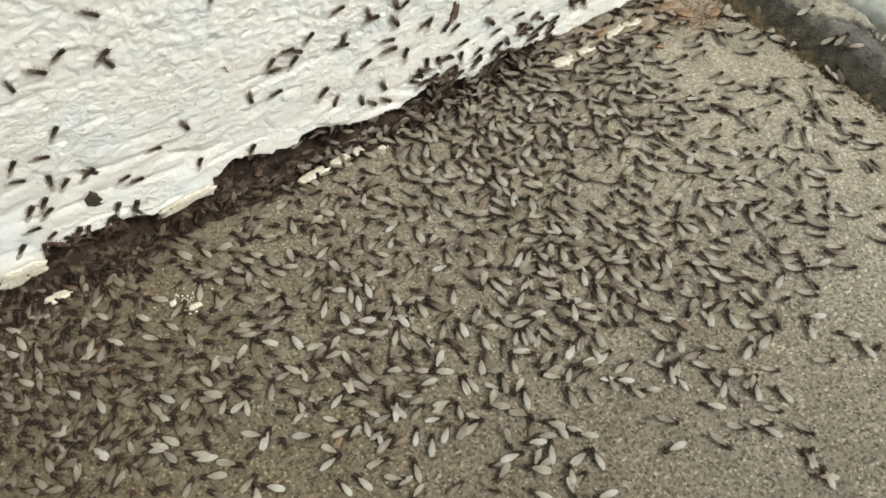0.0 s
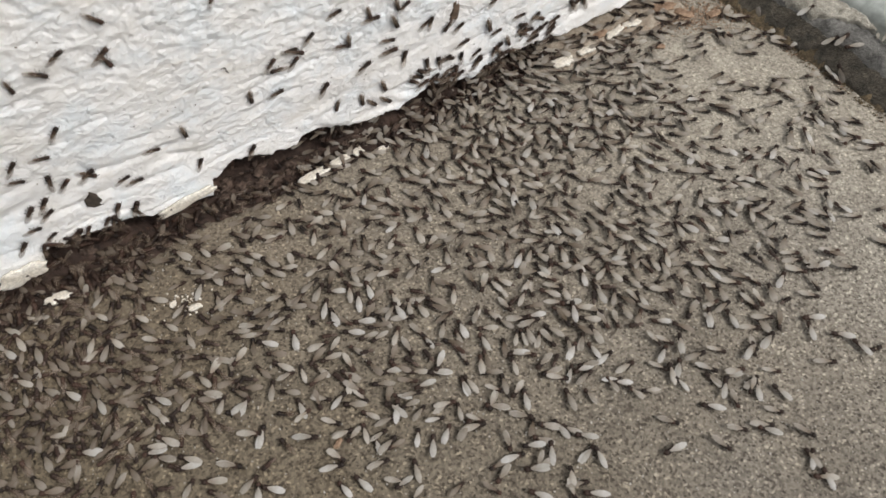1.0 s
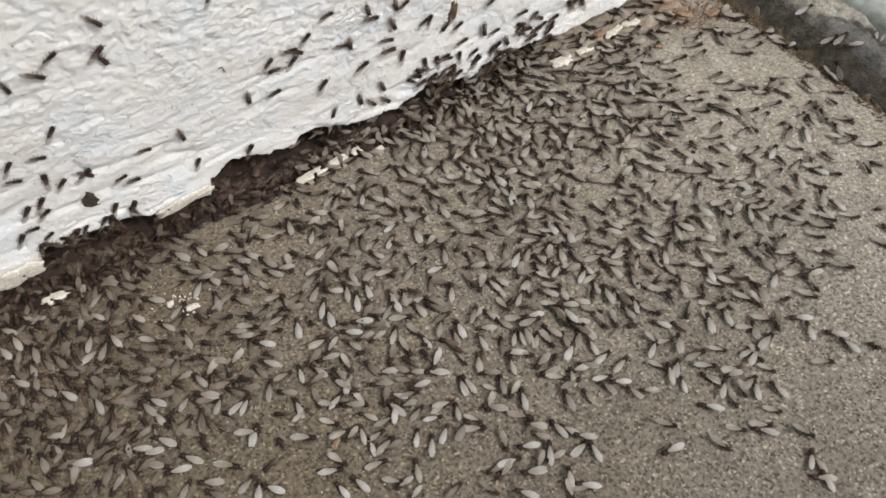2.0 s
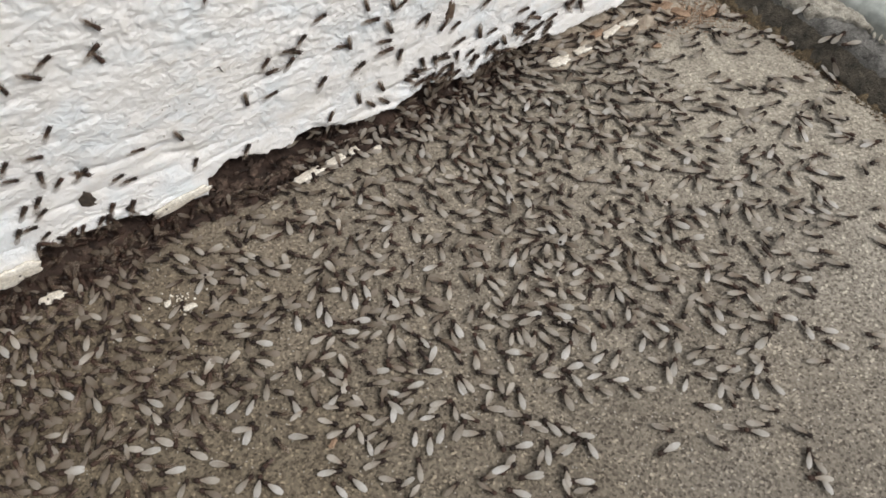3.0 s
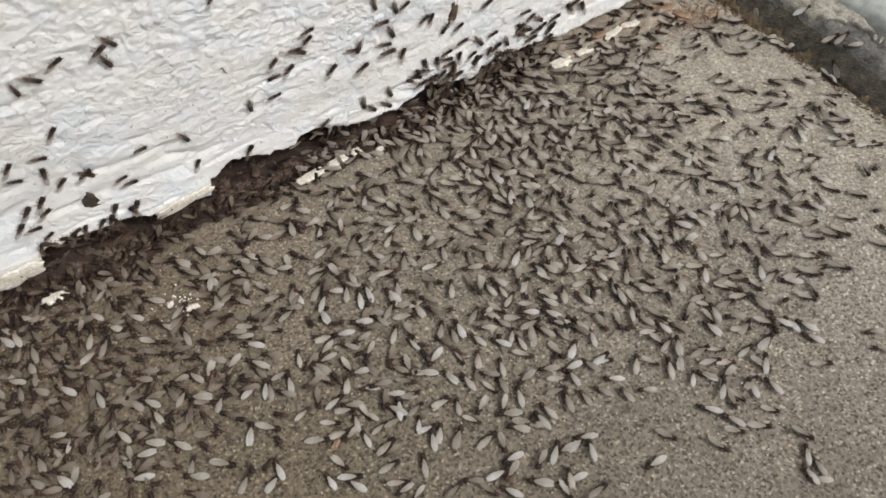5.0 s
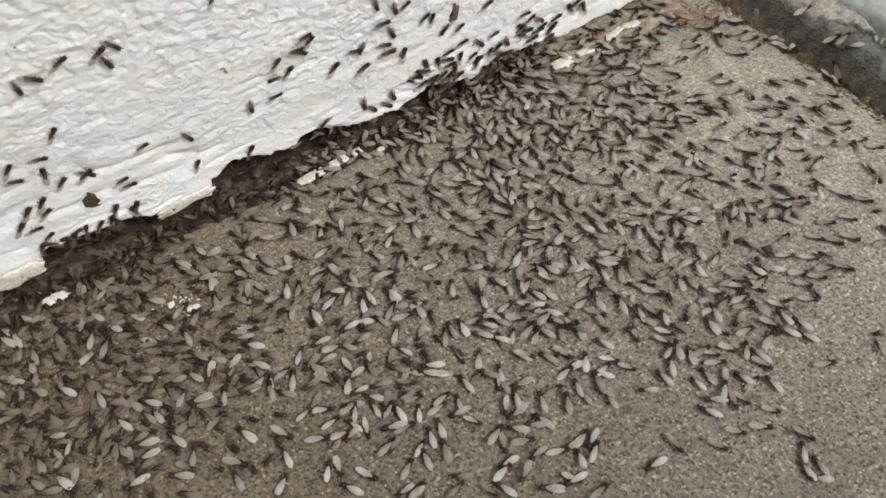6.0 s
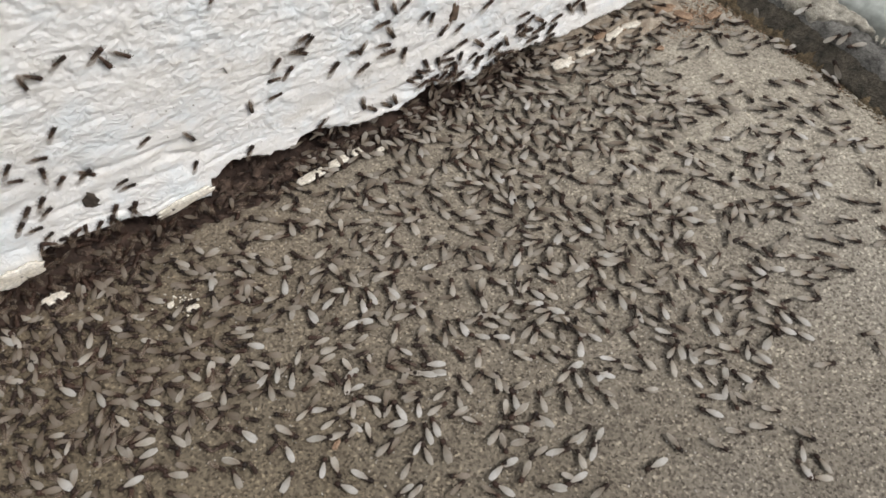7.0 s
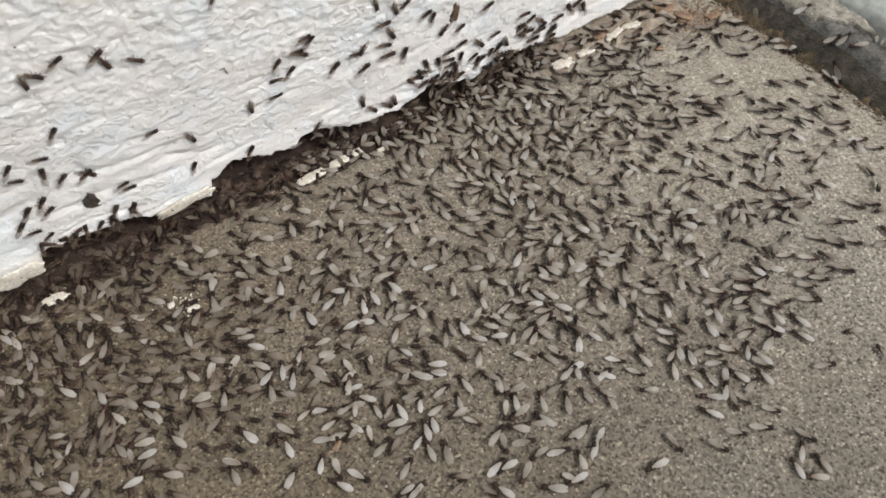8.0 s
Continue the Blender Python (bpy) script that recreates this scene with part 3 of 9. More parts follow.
def termite(splay, wing):
    """Heading +y, feet at z = 0, the thorax over the origin."""
    bm = bmesh.new()
    thorax(bm)
    root = new("winged_termite" if wing in WINGS else "wingless_termite", mesh_of("termite_thorax", bm, CHITIN))
    for name, shape, material in (("head", head, CHITIN), ("abdomen", abdomen, BELLY)):
        bm = bmesh.new()
        shape(bm)
        part(name, bm, material, root)
    for side in (-1, 1):
        bm = bmesh.new()
        antenna(bm, side)
        part("antenna", bm, CHITIN, root)
        for k in range(3):
            bm = bmesh.new()
            leg(bm, side, k)
            part("leg", bm, CHITIN, root)
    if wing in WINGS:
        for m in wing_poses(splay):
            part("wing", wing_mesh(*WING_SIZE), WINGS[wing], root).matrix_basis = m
    return root


def light_termite(splay, wing):
    """The same insect in one mesh."""
    bm = bmesh.new()
    abdomen(bm)
    for f in bm.faces:
        f.material_index = 1
    thorax(bm), head(bm)
    for side in (-1, 1):
        antenna(bm, side)
        for k in range(3):
            leg(bm, side, k)
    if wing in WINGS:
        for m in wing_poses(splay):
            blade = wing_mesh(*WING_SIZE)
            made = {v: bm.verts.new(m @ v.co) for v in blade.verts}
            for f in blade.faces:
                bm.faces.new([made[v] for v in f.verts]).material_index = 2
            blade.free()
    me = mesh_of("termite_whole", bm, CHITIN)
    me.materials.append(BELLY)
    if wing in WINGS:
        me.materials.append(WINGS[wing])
    return new("termite", me)


build_floor()
build_wall()
build_ledge()
build_crack()
build_flakes()
build_wall_marks()
build_specks()
build_grit()

RNG = random.Random(5)
SWARM = tagged(new("termite_swarm"), "dense crawling swarm of dark termites with pale wings", "termite swarm", kind="stuff")
LABELS = {
    "m": "dark-bodied termite with folded tan wings",
    "b": "dark-bodied termite with folded milky wings painted bright with sky gloss",
    "d": "dark-bodied termite with brown wings painted duller as in shade",
    "t": "dark-bodied termite with see-through brown wings",
    "n": "dark wingless termite crawling on the concrete floor",
}
PLACES = {"w": " crawling on the white plaster", "s": " crawling on the step edge", "c": " crawling under the broken plaster", "f": " crawling on the concrete floor"}
FIRST = {}
COUNT = {"things": 0}


def spawn(wing, surface, size):
    """A termite: the first 300 are things with all their parts, the rest belong to the swarm."""
    wing = "t" if surface == "w" and wing in "dm" else wing
    full = COUNT["things"] < 300
    COUNT["things"] += full
    key = (full, wing, RNG.randrange(4))
    if key not in FIRST:
        FIRST[key] = (termite if full else light_termite)((0.2, 0.8, 1.8, 4.0)[key[2]], wing)
        ob = FIRST[key]
    else:
        ob = copy_thing(FIRST[key], Matrix())
        ob.animation_data_clear()
        ob.parent = None
    ob.scale = (size, size, size)
    if full:
        tagged(ob, LABELS[wing] + ("" if wing == "n" else PLACES[surface]), "termite", "termites")
    else:
        ob.parent = SWARM
    return ob


def stand(surface, a, b, head, lift, pitch, roll):
    """The pose of a termite: a, b on its surface in metres, head in degrees there."""
    if surface == "f":
        return pose(a, b, lift + ground_level(a, b), pitch, roll, head - 90)
    if surface == "c":
        out, side, at = WALL_OUT, WALL_DIR, WALL_AT + WALL_DIR * a - WALL_OUT * 0.004 + Vector((0, 0, b))
    elif surface == "w":
        out, side, at = WALL_OUT, WALL_DIR, WALL_AT + WALL_DIR * a + WALL_OUT * (wall_relief(a, b) + lift * 0.3) + Vector((0, 0, b))
    else:
        side = LEDGE_DIR
        if b > 0.013:
            # on the sloping top of the step
            drop = next(k * 2e-4 for k in range(200) if b - k * 2e-4 < slate_top(k * 2.36e-4) + 0.0008)
            out = (Vector((0, 0, 1)) - LEDGE_OFF * 0.4).normalized()
            at = LEDGE_AT + LEDGE_DIR * (a + (a - 0.18) * drop / 0.32) + LEDGE_OFF * drop * 1.18 + Vector((0, 0, b - drop))
        else:
            out, at = (Vector((0, 0, 0.5)) - LEDGE_OFF).normalized(), LEDGE_AT + LEDGE_DIR * a - LEDGE_OFF * 0.003 + Vector((0, 0, b + 0.0025))
    c, s = math.cos(radians(head)), math.sin(radians(head))
    if out.cross(side).z < 0:
        s = -s
    ahead = side * c + out.cross(side) * s
    right = ahead.cross(out)
    m = Matrix((right, ahead, out)).transposed().to_4x4()
    return Matrix.Translation(at) @ m @ pose(0, 0, 0, pitch * 0.5, roll, 0)


def in_crack(x, y):
    """Whether a place lies over the dark soil beside the wall."""
    p = Vector((x, y, 0)) - WALL_AT
    s = p.dot(WALL_DIR)
    return s < -0.02 and p.dot(WALL_OUT) < soil_edge(s) + 0.002


def crawl(kind, size, *rows):
    """One termite's way: rows of seconds, two tenths of millimetres on its surface, and its heading in degrees."""
    surface, wing = kind
    # duller wing copies to the west, brighter to the east, following the light there
    if surface == "f" and rows[0][1] < -1000 and RNG.random() < 0.6:
        wing = {"m": "d", "b": "m"}.get(wing, wing)
    if surface == "f" and in_crack(rows[0][1] / 1e4, rows[0][2] / 1e4):
        wing = "t"
    if surface == "f" and wing == "d" and rows[0][1] > 900:
        wing = "m"
    ob = spawn(wing, surface, size / 100 * (0.98 if surface == "w" else 1.0))
    lift, pitch, roll = RNG.uniform(0, 0.0009), RNG.uniform(-3, 5), RNG.uniform(-9, 9)
    if surface == "f":
        SPOTS.append((rows[0][1] / 1e4, rows[0][2] / 1e4))
    walk(ob, [(t, stand(surface, a / 1e4, b / 1e4, head, lift, pitch, roll)) for t, a, b, head in rows])


def wander(surface, wing, a, b, head, speed):
    """A termite of the crowd that creeps about its place."""
    ob = spawn(wing, surface, RNG.uniform(0.88, 1.05))
    lift, pitch, roll = RNG.uniform(0, 0.0012), RNG.uniform(-3, 6), RNG.uniform(-12, 12)
    rows = []
    for k in range(5):
        rows.append((k * 2.0, stand(surface, a, b, head, lift, pitch, roll)))
        head += RNG.gauss(0, 5)
        d = speed * 2.0 * RNG.uniform(0.2, 1.3)
        a, b = a + d * math.cos(radians(head)), b + d * math.sin(radians(head))
    walk(ob, rows)


# middle, spread and number of the thick clusters
CLUSTERS = ((-0.165, 0.115, 0.035, 0.022, 90), (0.085, 0.187, 0.035, 0.020, 75), (0.065, 0.275, 0.032, 0.018, 55), (-0.022, 0.146, 0.03, 0.02, 30), (0.158, 0.222, 0.022, 0.025, 18), (-0.215, 0.165, 0.018, 0.022, 45))


def crowd():
    """Fills the crowded foot of the wall and the gaps of the swarm."""
    made = tries = 0
    while made < 360 and tries < 40000:
        tries += 1
        s, q = RNG.uniform(-0.2, 0.23), RNG.choice((RNG.uniform(-0.006, 0.016), min(abs(RNG.gauss(0, 0.04)), 0.13)))
        if made % 3 == 0:
            s, q = RNG.uniform(0.02, 0.2), RNG.uniform(0.01, 0.085)
        p = WALL_AT + WALL_DIR * s + WALL_OUT * q
        if (p - LEDGE_AT).dot(LEDGE_OFF) > -0.02 or not -0.24 < p.x < 0.2:
            continue
        if -0.11 < s < 0.03 and 0.006 < q < 0.055 and RNG.random() < 0.75:
            continue
        gap = 0.0036 if q < 0.02 else 0.0047
        if any((p.x - x) ** 2 + (p.y - y) ** 2 < gap ** 2 for x, y in SPOTS):
            continue
        SPOTS.append((p.x, p.y))
        wing = RNG.choice("ttdn") if in_crack(p.x, p.y) else RNG.choice("mmmd")
        wander("f", wing, p.x, p.y, RNG.gauss(10, 45) if p.x > 0.07 else RNG.choice((RNG.uniform(0, 360), RNG.gauss(150, 30))), RNG.choice((0.0001, 0.0004, 0.001)))
        made += 1
    made = tries = 0
    while made < 160 and tries < 30000:
        tries += 1
        x, y = RNG.uniform(-0.24, 0.11), RNG.uniform(0.075, 0.25)
        q = (Vector((x, y, 0)) - WALL_AT).dot(WALL_OUT)
        if q < 0.01 or (y < 0.115 and x > -0.125) or RNG.random() < max(0.0, x + 0.1) * 4 or any((x - u) ** 2 + (y - v) ** 2 < 0.0046 ** 2 for u, v in SPOTS):
            continue
        SPOTS.append((x, y))
        wander("f", RNG.choice("mmdddn"), x, y, RNG.choice((RNG.uniform(0, 360), RNG.gauss(170, 40))), RNG.choice((0.0001, 0.0004, 0.001)))
        made += 1
    # thick clusters of the swarm on the open floor
    for x0, y0, wide, deep, count in CLUSTERS:
        made = tries = 0
        while made < count and tries < 6000:
            tries += 1
            x, y = RNG.gauss(x0, wide), RNG.gauss(y0, deep)
            if (Vector((x, y, 0)) - WALL_AT).dot(WALL_OUT) < 0.012 or any((x - u) ** 2 + (y - v) ** 2 < 0.0043 ** 2 for u, v in SPOTS):
                continue
            SPOTS.append((x, y))
            wander("f", RNG.choice("mmmdn" if x0 > -0.1 else "dttnn"), x, y, RNG.choice((RNG.uniform(0, 360), RNG.gauss(150, 30))), RNG.choice((0.0001, 0.0004, 0.001)))
            made += 1
    # more come in from the west in the second half
    made = tries = 0
    while made < 55 and tries < 20000:
        tries += 1
        x, y = RNG.uniform(-0.18, -0.085), RNG.uniform(0.085, 0.185)
        if any((x - u) ** 2 + (y - v) ** 2 < 0.0037 ** 2 for u, v in SPOTS):
            continue
        SPOTS.append((x, y))
        away = x + 0.205 + 0.35 * (y - 0.1) + RNG.uniform(0.0, 0.03)
        start, fall = RNG.uniform(2.6, 4.6), RNG.gauss(0, 0.02)
        head, turn, lift = math.degrees(math.atan2(-fall, away)), RNG.gauss(0, 30), RNG.uniform(0, 0.0012)
        ob = spawn(RNG.choice("ddtnn"), "f", RNG.uniform(0.88, 1.05))
        tail = (x - away, y + fall)
        walk(ob, [(k, stand("f", u, v, h, lift, 1, 3)) for k, u, v, h in (
            (0, tail[0] - 0.02, tail[1], head), (start, tail[0], tail[1], head), (start + 1.3, x - 0.3 * away, y + 0.3 * fall, head),
            (start + 2.2, x, y, head + turn), (8, x + 0.001, y, head + turn + 8))])
        made += 1
    made = tries = 0
    while made < 75 and tries < 20000:
        tries += 1
        x, y = -0.15 - abs(RNG.gauss(0, 0.045)), RNG.uniform(0.09, 0.215)
        q = (Vector((x, y, 0)) - WALL_AT).dot(WALL_OUT)
        if q < 0.004 or x < -0.25 or any((x - u) ** 2 + (y - v) ** 2 < 0.0034 ** 2 for u, v in SPOTS):
            continue
        SPOTS.append((x, y))
        wander("f", RNG.choice("dttnn"), x, y, RNG.uniform(0, 360), RNG.choice((0.0002, 0.0006, 0.001)))
        made += 1
    for a, head in ((0.036, 150), (0.047, -140), (0.0755, -80), (0.081, -80)):
        p = LEDGE_AT + LEDGE_DIR * a - LEDGE_OFF * 0.0078
        wander("f", RNG.choice("bm"), p.x, p.y, head, 0.0001)
    made = tries = 0
    while made < 210 and tries < 20000:
        tries += 1
        s = RNG.uniform(-0.2, 0.15)
        q = RNG.uniform(-0.011, soil_edge(s) + 0.003)
        p = WALL_AT + WALL_DIR * s + WALL_OUT * q
        if any((p.x - x) ** 2 + (p.y - y) ** 2 < 0.0027 ** 2 for x, y in SPOTS):
            continue
        SPOTS.append((p.x, p.y))
        wander("f", RNG.choice("ddmmn" if s > -0.02 else "dttn" if s > -0.09 else "ttnn"), p.x, p.y, RNG.uniform(0, 360), RNG.choice((0.0001, 0.0004, 0.0008)))
        made += 1
    for k in range(90):
        # under the broken edge, on the dirt behind it
        s = RNG.uniform(-0.19, 0.11)
        z = RNG.uniform(0.002, max(0.004, lip(s) - 0.003))
        wander("c", RNG.choice("dmn" if s > -0.02 else "tnn"), s, z, RNG.uniform(0, 360), 0.0001)
    for k in range(16):
        s = RNG.uniform(-0.19, -0.1)
        wander("w", "d", s, lip(s) + RNG.uniform(0.001, 0.008), RNG.uniform(20, 150), 0.0002)
    for k in range(38):
        s = RNG.uniform(0.05, 0.16)
        wander("w", RNG.choice("dm"), s, lip(s) + RNG.uniform(0.001, 0.02), RNG.gauss(60, 55), RNG.choice((0.0001, 0.0004)))


def motions():
    crawl("wd", 95, (0, -799, 1376, -38), (1.5, -788, 1338, -55), (3, -787, 1313, -57), (4.5, -777, 1236, -55), (6, -772, 1201, -52), (7, -754, 1145, -43), (8, -718, 1099, -34))
    crawl("wd", 100, (0, -829, 1178, 35), (3.5, -830, 1199, 35), (4, -826, 1198, 35), (8, -849, 1186, 35))
    crawl("wn", 100, (0, -825, 1134, -73), (3.5, -829, 1158, -73), (4.5, -819, 1148, -73), (8, -832, 1139, -73))
    crawl("wd", 96, (0, -1072, 1213, -40), (4, -1088, 1179, -41), (4.5, -1094, 1180, -40), (8, -1085, 1198, -40))
    crawl("wd", 91, (0, -975, 1250, 27), (1, -983, 1253, 27), (3.5, -1012, 1225, 25), (6.5, -975, 1216, 25), (8, -992, 1227, 27))
    crawl("wd", 85, (0, -1187, 1189, -86), (3.5, -1192, 1171, -83), (4.5, -1175, 1158, -83), (6, -1162, 1163, -85), (7, -1136, 1173, -86), (8, -1132, 1179, -86))
    crawl("wd", 85, (0, -351, 1251, 55), (8, -347, 1247, 55))
    crawl("wd", 85, (0, 11, 861, 44), (1, 10, 865, 44), (3.5, -5, 847, 44), (4.5, 2, 853, 44), (6.5, 12, 846, 44), (8, 10, 850, 44))
    crawl("wd", 89, (0, 170, 944, 18), (1, 154, 933, 18), (1.5, 136, 931, 18), (3, 104, 924, 18), (4, 67, 919, 18), (4.5, 37, 909, 18), (6.5, -9, 875, 18), (8, -12, 874, 18))
    crawl("wd", 98, (0, -68, 811, -31), (3.5, -46, 788, -31), (4.5, -43, 796, -31), (8, -41, 784, -31))
    crawl("wd", 88, (0, -192, 793, 48), (3, -192, 792, 47), (6.5, -160, 782, 46), (8, -163, 779, 48))
    crawl("wd", 90, (0, -180, 739, -186), (1, -172, 738, -185), (3, -173, 723, -178), (4, -175, 707, -175), (6.5, -190, 684, -184), (8, -184, 681, -186))
    crawl("wd", 92, (0, -87, 749, 45), (3, -80, 738, 45), (4.5, -98, 716, 45), (6.5, -113, 701, 45), (8, -107, 700, 45))
    crawl("wd", 96, (0, -330, 639, -93), (1, -328, 642, -93), (4.5, -333, 598, -93), (6.5, -336, 585, -93), (8, -337, 587, -93))
    crawl("wd", 93, (0, -208, 607, 12), (1, -202, 608, 12), (4, -206, 577, 12), (8, -205, 580, 12))
    crawl("wd", 104, (0, 22, 483, 45), (1.5, 36, 525, 52), (3, 50, 544, 50), (4.5, 87, 598, 46), (6.5, 107, 619, 44), (8, 107, 623, 44))
    crawl("wd", 91, (0, 78, 378, -116), (1, 81, 347, -106), (1.5, 73, 320, -110), (3, 58, 287, -118), (3.5, 44, 269, -129), (4.5, 15, 267, -144), (6.5, -3, 280, -140), (8, -42, 265, -127))
    crawl("wd", 94, (0, 179, 765, -117), (0.5, 188, 755, -104), (1.5, 208, 720, -90), (3, 225, 706, -91), (4.5, 249, 685, -111), (8, 265, 659, -123))
    crawl("wd", 99, (0, 160, 730, -4), (3, 194, 706, -16), (4.5, 220, 680, -14), (6.5, 234, 665, -10), (8, 230, 648, -4))
    crawl("wd", 103, (0, 332, 813, 6), (1, 333, 815, 0), (3, 354, 797, -8), (4, 380, 778, -2), (8, 384, 771, 6))
    crawl("wd", 106, (0, 450, 747, -68), (1, 449, 745, -74), (4, 438, 689, -73), (8, 427, 685, -68))
    crawl("wd", 93, (0, 405, 641, -14), (1, 406, 643, -14), (3.5, 413, 626, -14), (4.5, 399, 624, -14), (8, 386, 627, -14))
    crawl("wd", 112, (0, 405, 579, 0), (3.5, 409, 568, 0), (6.5, 400, 573, 0), (8, 395, 560, 0))
    crawl("wd", 106, (0, 265, 556, 30), (1.5, 259, 546, 30), (8, 256, 542, 30))
    crawl("wd", 105, (0, 497, 500, 74), (1, 487, 489, 74), (6, 488, 519, 74), (8, 490, 522, 74))
    crawl("wd", 101, (0, 350, 355, -78), (1, 350, 352, -75), (4, 375, 317, -72), (4.5, 386, 295, -74), (6, 405, 254, -76), (6.5, 412, 228, -78), (8, 406, 223, -78))
    crawl("wd", 103, (0, 218, 318, -88), (3, 227, 321, -87), (4.5, 236, 296, -87), (6.5, 231, 287, -88), (8, 226, 313, -88))
    crawl("wd", 95, (0, 272, 270, -54), (1, 272, 273, -55), (3, 287, 254, -58), (4, 281, 234, -57), (8, 275, 233, -54))
    crawl("wd", 104, (0, 353, 249, -48), (1, 354, 252, -50), (3.5, 371, 216, -53), (4.5, 367, 206, -49), (8, 366, 206, -48))
    crawl("wd", 92, (0, 462, 844, -80), (3.5, 472, 826, -80), (6.5, 454, 825, -80), (8, 455, 826, -80))
    crawl("wd", 85, (0, 502, 823, 33), (3.5, 513, 820, 33), (8, 506, 832, 33))
    crawl("wd", 86, (0, 318, 855, -82), (1, 319, 858, -82), (4, 351, 893, -82), (6.5, 364, 888, -82), (8, 361, 892, -82))
    crawl("wd", 85, (0, 612, 647, 29), (4, 623, 671, 36), (6.5, 617, 699, 35), (8, 623, 716, 29))
    crawl("wd", 88, (0, 643, 638, 70), (3.5, 659, 657, 70), (8, 659, 677, 70))
    crawl("wd", 99, (0, 744, 571, -136), (4, 750, 568, -136), (6.5, 727, 559, -136), (8, 724, 564, -136))
    crawl("wd", 85, (0, 792, 535, 34), (1.5, 816, 538, 33), (8, 818, 535, 34))
    crawl("wd", 91, (0, 836, 418, 21), (4, 841, 429, 21), (8, 826, 431, 21))
    crawl("wd", 112, (0, 1001, 494, -56), (1, 995, 463, -78), (1.5, 982, 448, -84), (3, 964, 428, -85), (3.5, 953, 406, -80), (4, 948, 396, -71), (6.5, 942, 376, -53), (8, 939, 380, -53))
    crawl("wd", 85, (0, 1045, 398, 16), (3, 1042, 397, 16), (4, 1033, 391, 16), (8, 1036, 393, 16))
    crawl("wd", 94, (0, 1029, 651, 35), (1.5, 1018, 620, 35), (6, 981, 623, 35), (8, 984, 610, 35))
    crawl("wd", 93, (0, 1118, 299, -72), (4, 1122, 300, -72), (8, 1108, 312, -72))
    crawl("wd", 86, (0, 927, 315, 35), (3.5, 898, 314, 35), (8, 896, 305, 35))
    crawl("wd", 87, (0, 1031, 271, 71), (1.5, 1028, 276, 71), (4, 1009, 284, 71), (8, 1008, 283, 71))
    crawl("wd", 91, (0, 727, 360, 16), (3, 733, 369, 19), (4.5, 739, 393, 20), (6.5, 748, 402, 16), (8, 746, 406, 16))
    crawl("wd", 99, (0, 757, 280, 12), (3, 756, 296, 12), (4.5, 753, 313, 12), (8, 753, 316, 12))
    crawl("wd", 94, (0, 706, 245, 48), (4, 704, 266, 48), (8, 709, 264, 48))
    crawl("wd", 109, (0, 782, 247, 91), (3.5, 780, 267, 91), (8, 784, 274, 91))
    crawl("wd", 93, (0, 1204, 353, 50), (3.5, 1206, 349, 50), (8, 1204, 361, 50))
    crawl("wd", 90, (0, 1184, 451, 3), (1, 1190, 445, 4), (3.5, 1247, 455, 5), (6.5, 1227, 442, 3), (8, 1224, 447, 3))
    crawl("wd", 86, (0, 1298, 389, 36), (3, 1296, 389, 36), (4.5, 1281, 395, 36), (8, 1267, 395, 36))
    crawl("wd", 86, (0, 1357, 295, 36), (4, 1361, 296, 36), (8, 1351, 307, 36))
    crawl("wd", 87, (0, 1424, 269, 37), (1, 1418, 263, 37), (6.5, 1434, 264, 37), (8, 1431, 235, 37))
    crawl("wd", 112, (0, 1556, 353, 118), (1, 1555, 355, 118), (3.5, 1557, 332, 118), (8, 1542, 343, 118))
    crawl("wd", 112, (0, 1634, 343, 109), (1, 1633, 346, 109), (3.5, 1636, 315, 109), (8, 1632, 319, 109))
    crawl("wd", 94, (0, -1148, 894, 50), (8, -1148, 892, 50))
    crawl("wd", 87, (0, -1251, 783, -14), (8, -1250, 780, -14))
    crawl("wd", 85, (0, -823, 553, -6), (1, -830, 571, -6), (1.5, -842, 581, -6), (4, -873, 596, 2), (6, -858, 618, 21), (7, -836, 641, 28), (8, -796, 674, 15))
    crawl("wd", 93, (0, -656, 635, -78), (1.5, -676, 589, -86), (4, -678, 568, -69), (6.5, -652, 557, -67), (8, -646, 551, -71))
    crawl("wd", 89, (0, -664, 362, 62), (3.5, -661, 359, 62), (8, -689, 356, 62))
    crawl("wd", 85, (0, -1008, 466, 16), (4, -1007, 473, 16), (8, -1018, 436, 16))
    crawl("wd", 88, (0, -963, 421, -2), (4, -971, 427, -2), (6.5, -995, 408, -2), (8, -1000, 396, -2))
    crawl("wd", 106, (0, -1132, 576, 33), (8, -1134, 576, 33))
    crawl("wd", 104, (0, -1122, 578, -45), (1, -1130, 571, -45), (8, -1121, 575, -45))
    crawl("wd", 105, (0, -1278, 641, 79), (3, -1279, 663, 79), (4.5, -1269, 687, 78), (8, -1274, 696, 79))
    crawl("wd", 94, (0, -1235, 586, 44), (6.5, -1233, 604, 44), (8, -1223, 623, 44))
    crawl("wd", 85, (0, -1390, 708, -18), (8, -1383, 714, -18))
    crawl("wd", 95, (0, -1369, 803, 49), (8, -1384, 793, 49))
    crawl("wd", 109, (0, -1362, 520, 53), (8, -1357, 530, 53))
    crawl("wd", 93, (0, -1370, 463, 33), (1, -1371, 457, 33), (6, -1367, 463, 33), (8, -1352, 468, 33))
    crawl("wd", 106, (0, -1428, 506, 52), (8, -1431, 506, 52))
    crawl("wd", 102, (0, -1568, 296, 48), (1, -1550, 316, 52), (1.5, -1534, 343, 54), (3.5, -1505, 403, 55), (4.5, -1499, 421, 51), (8, -1492, 436, 49))
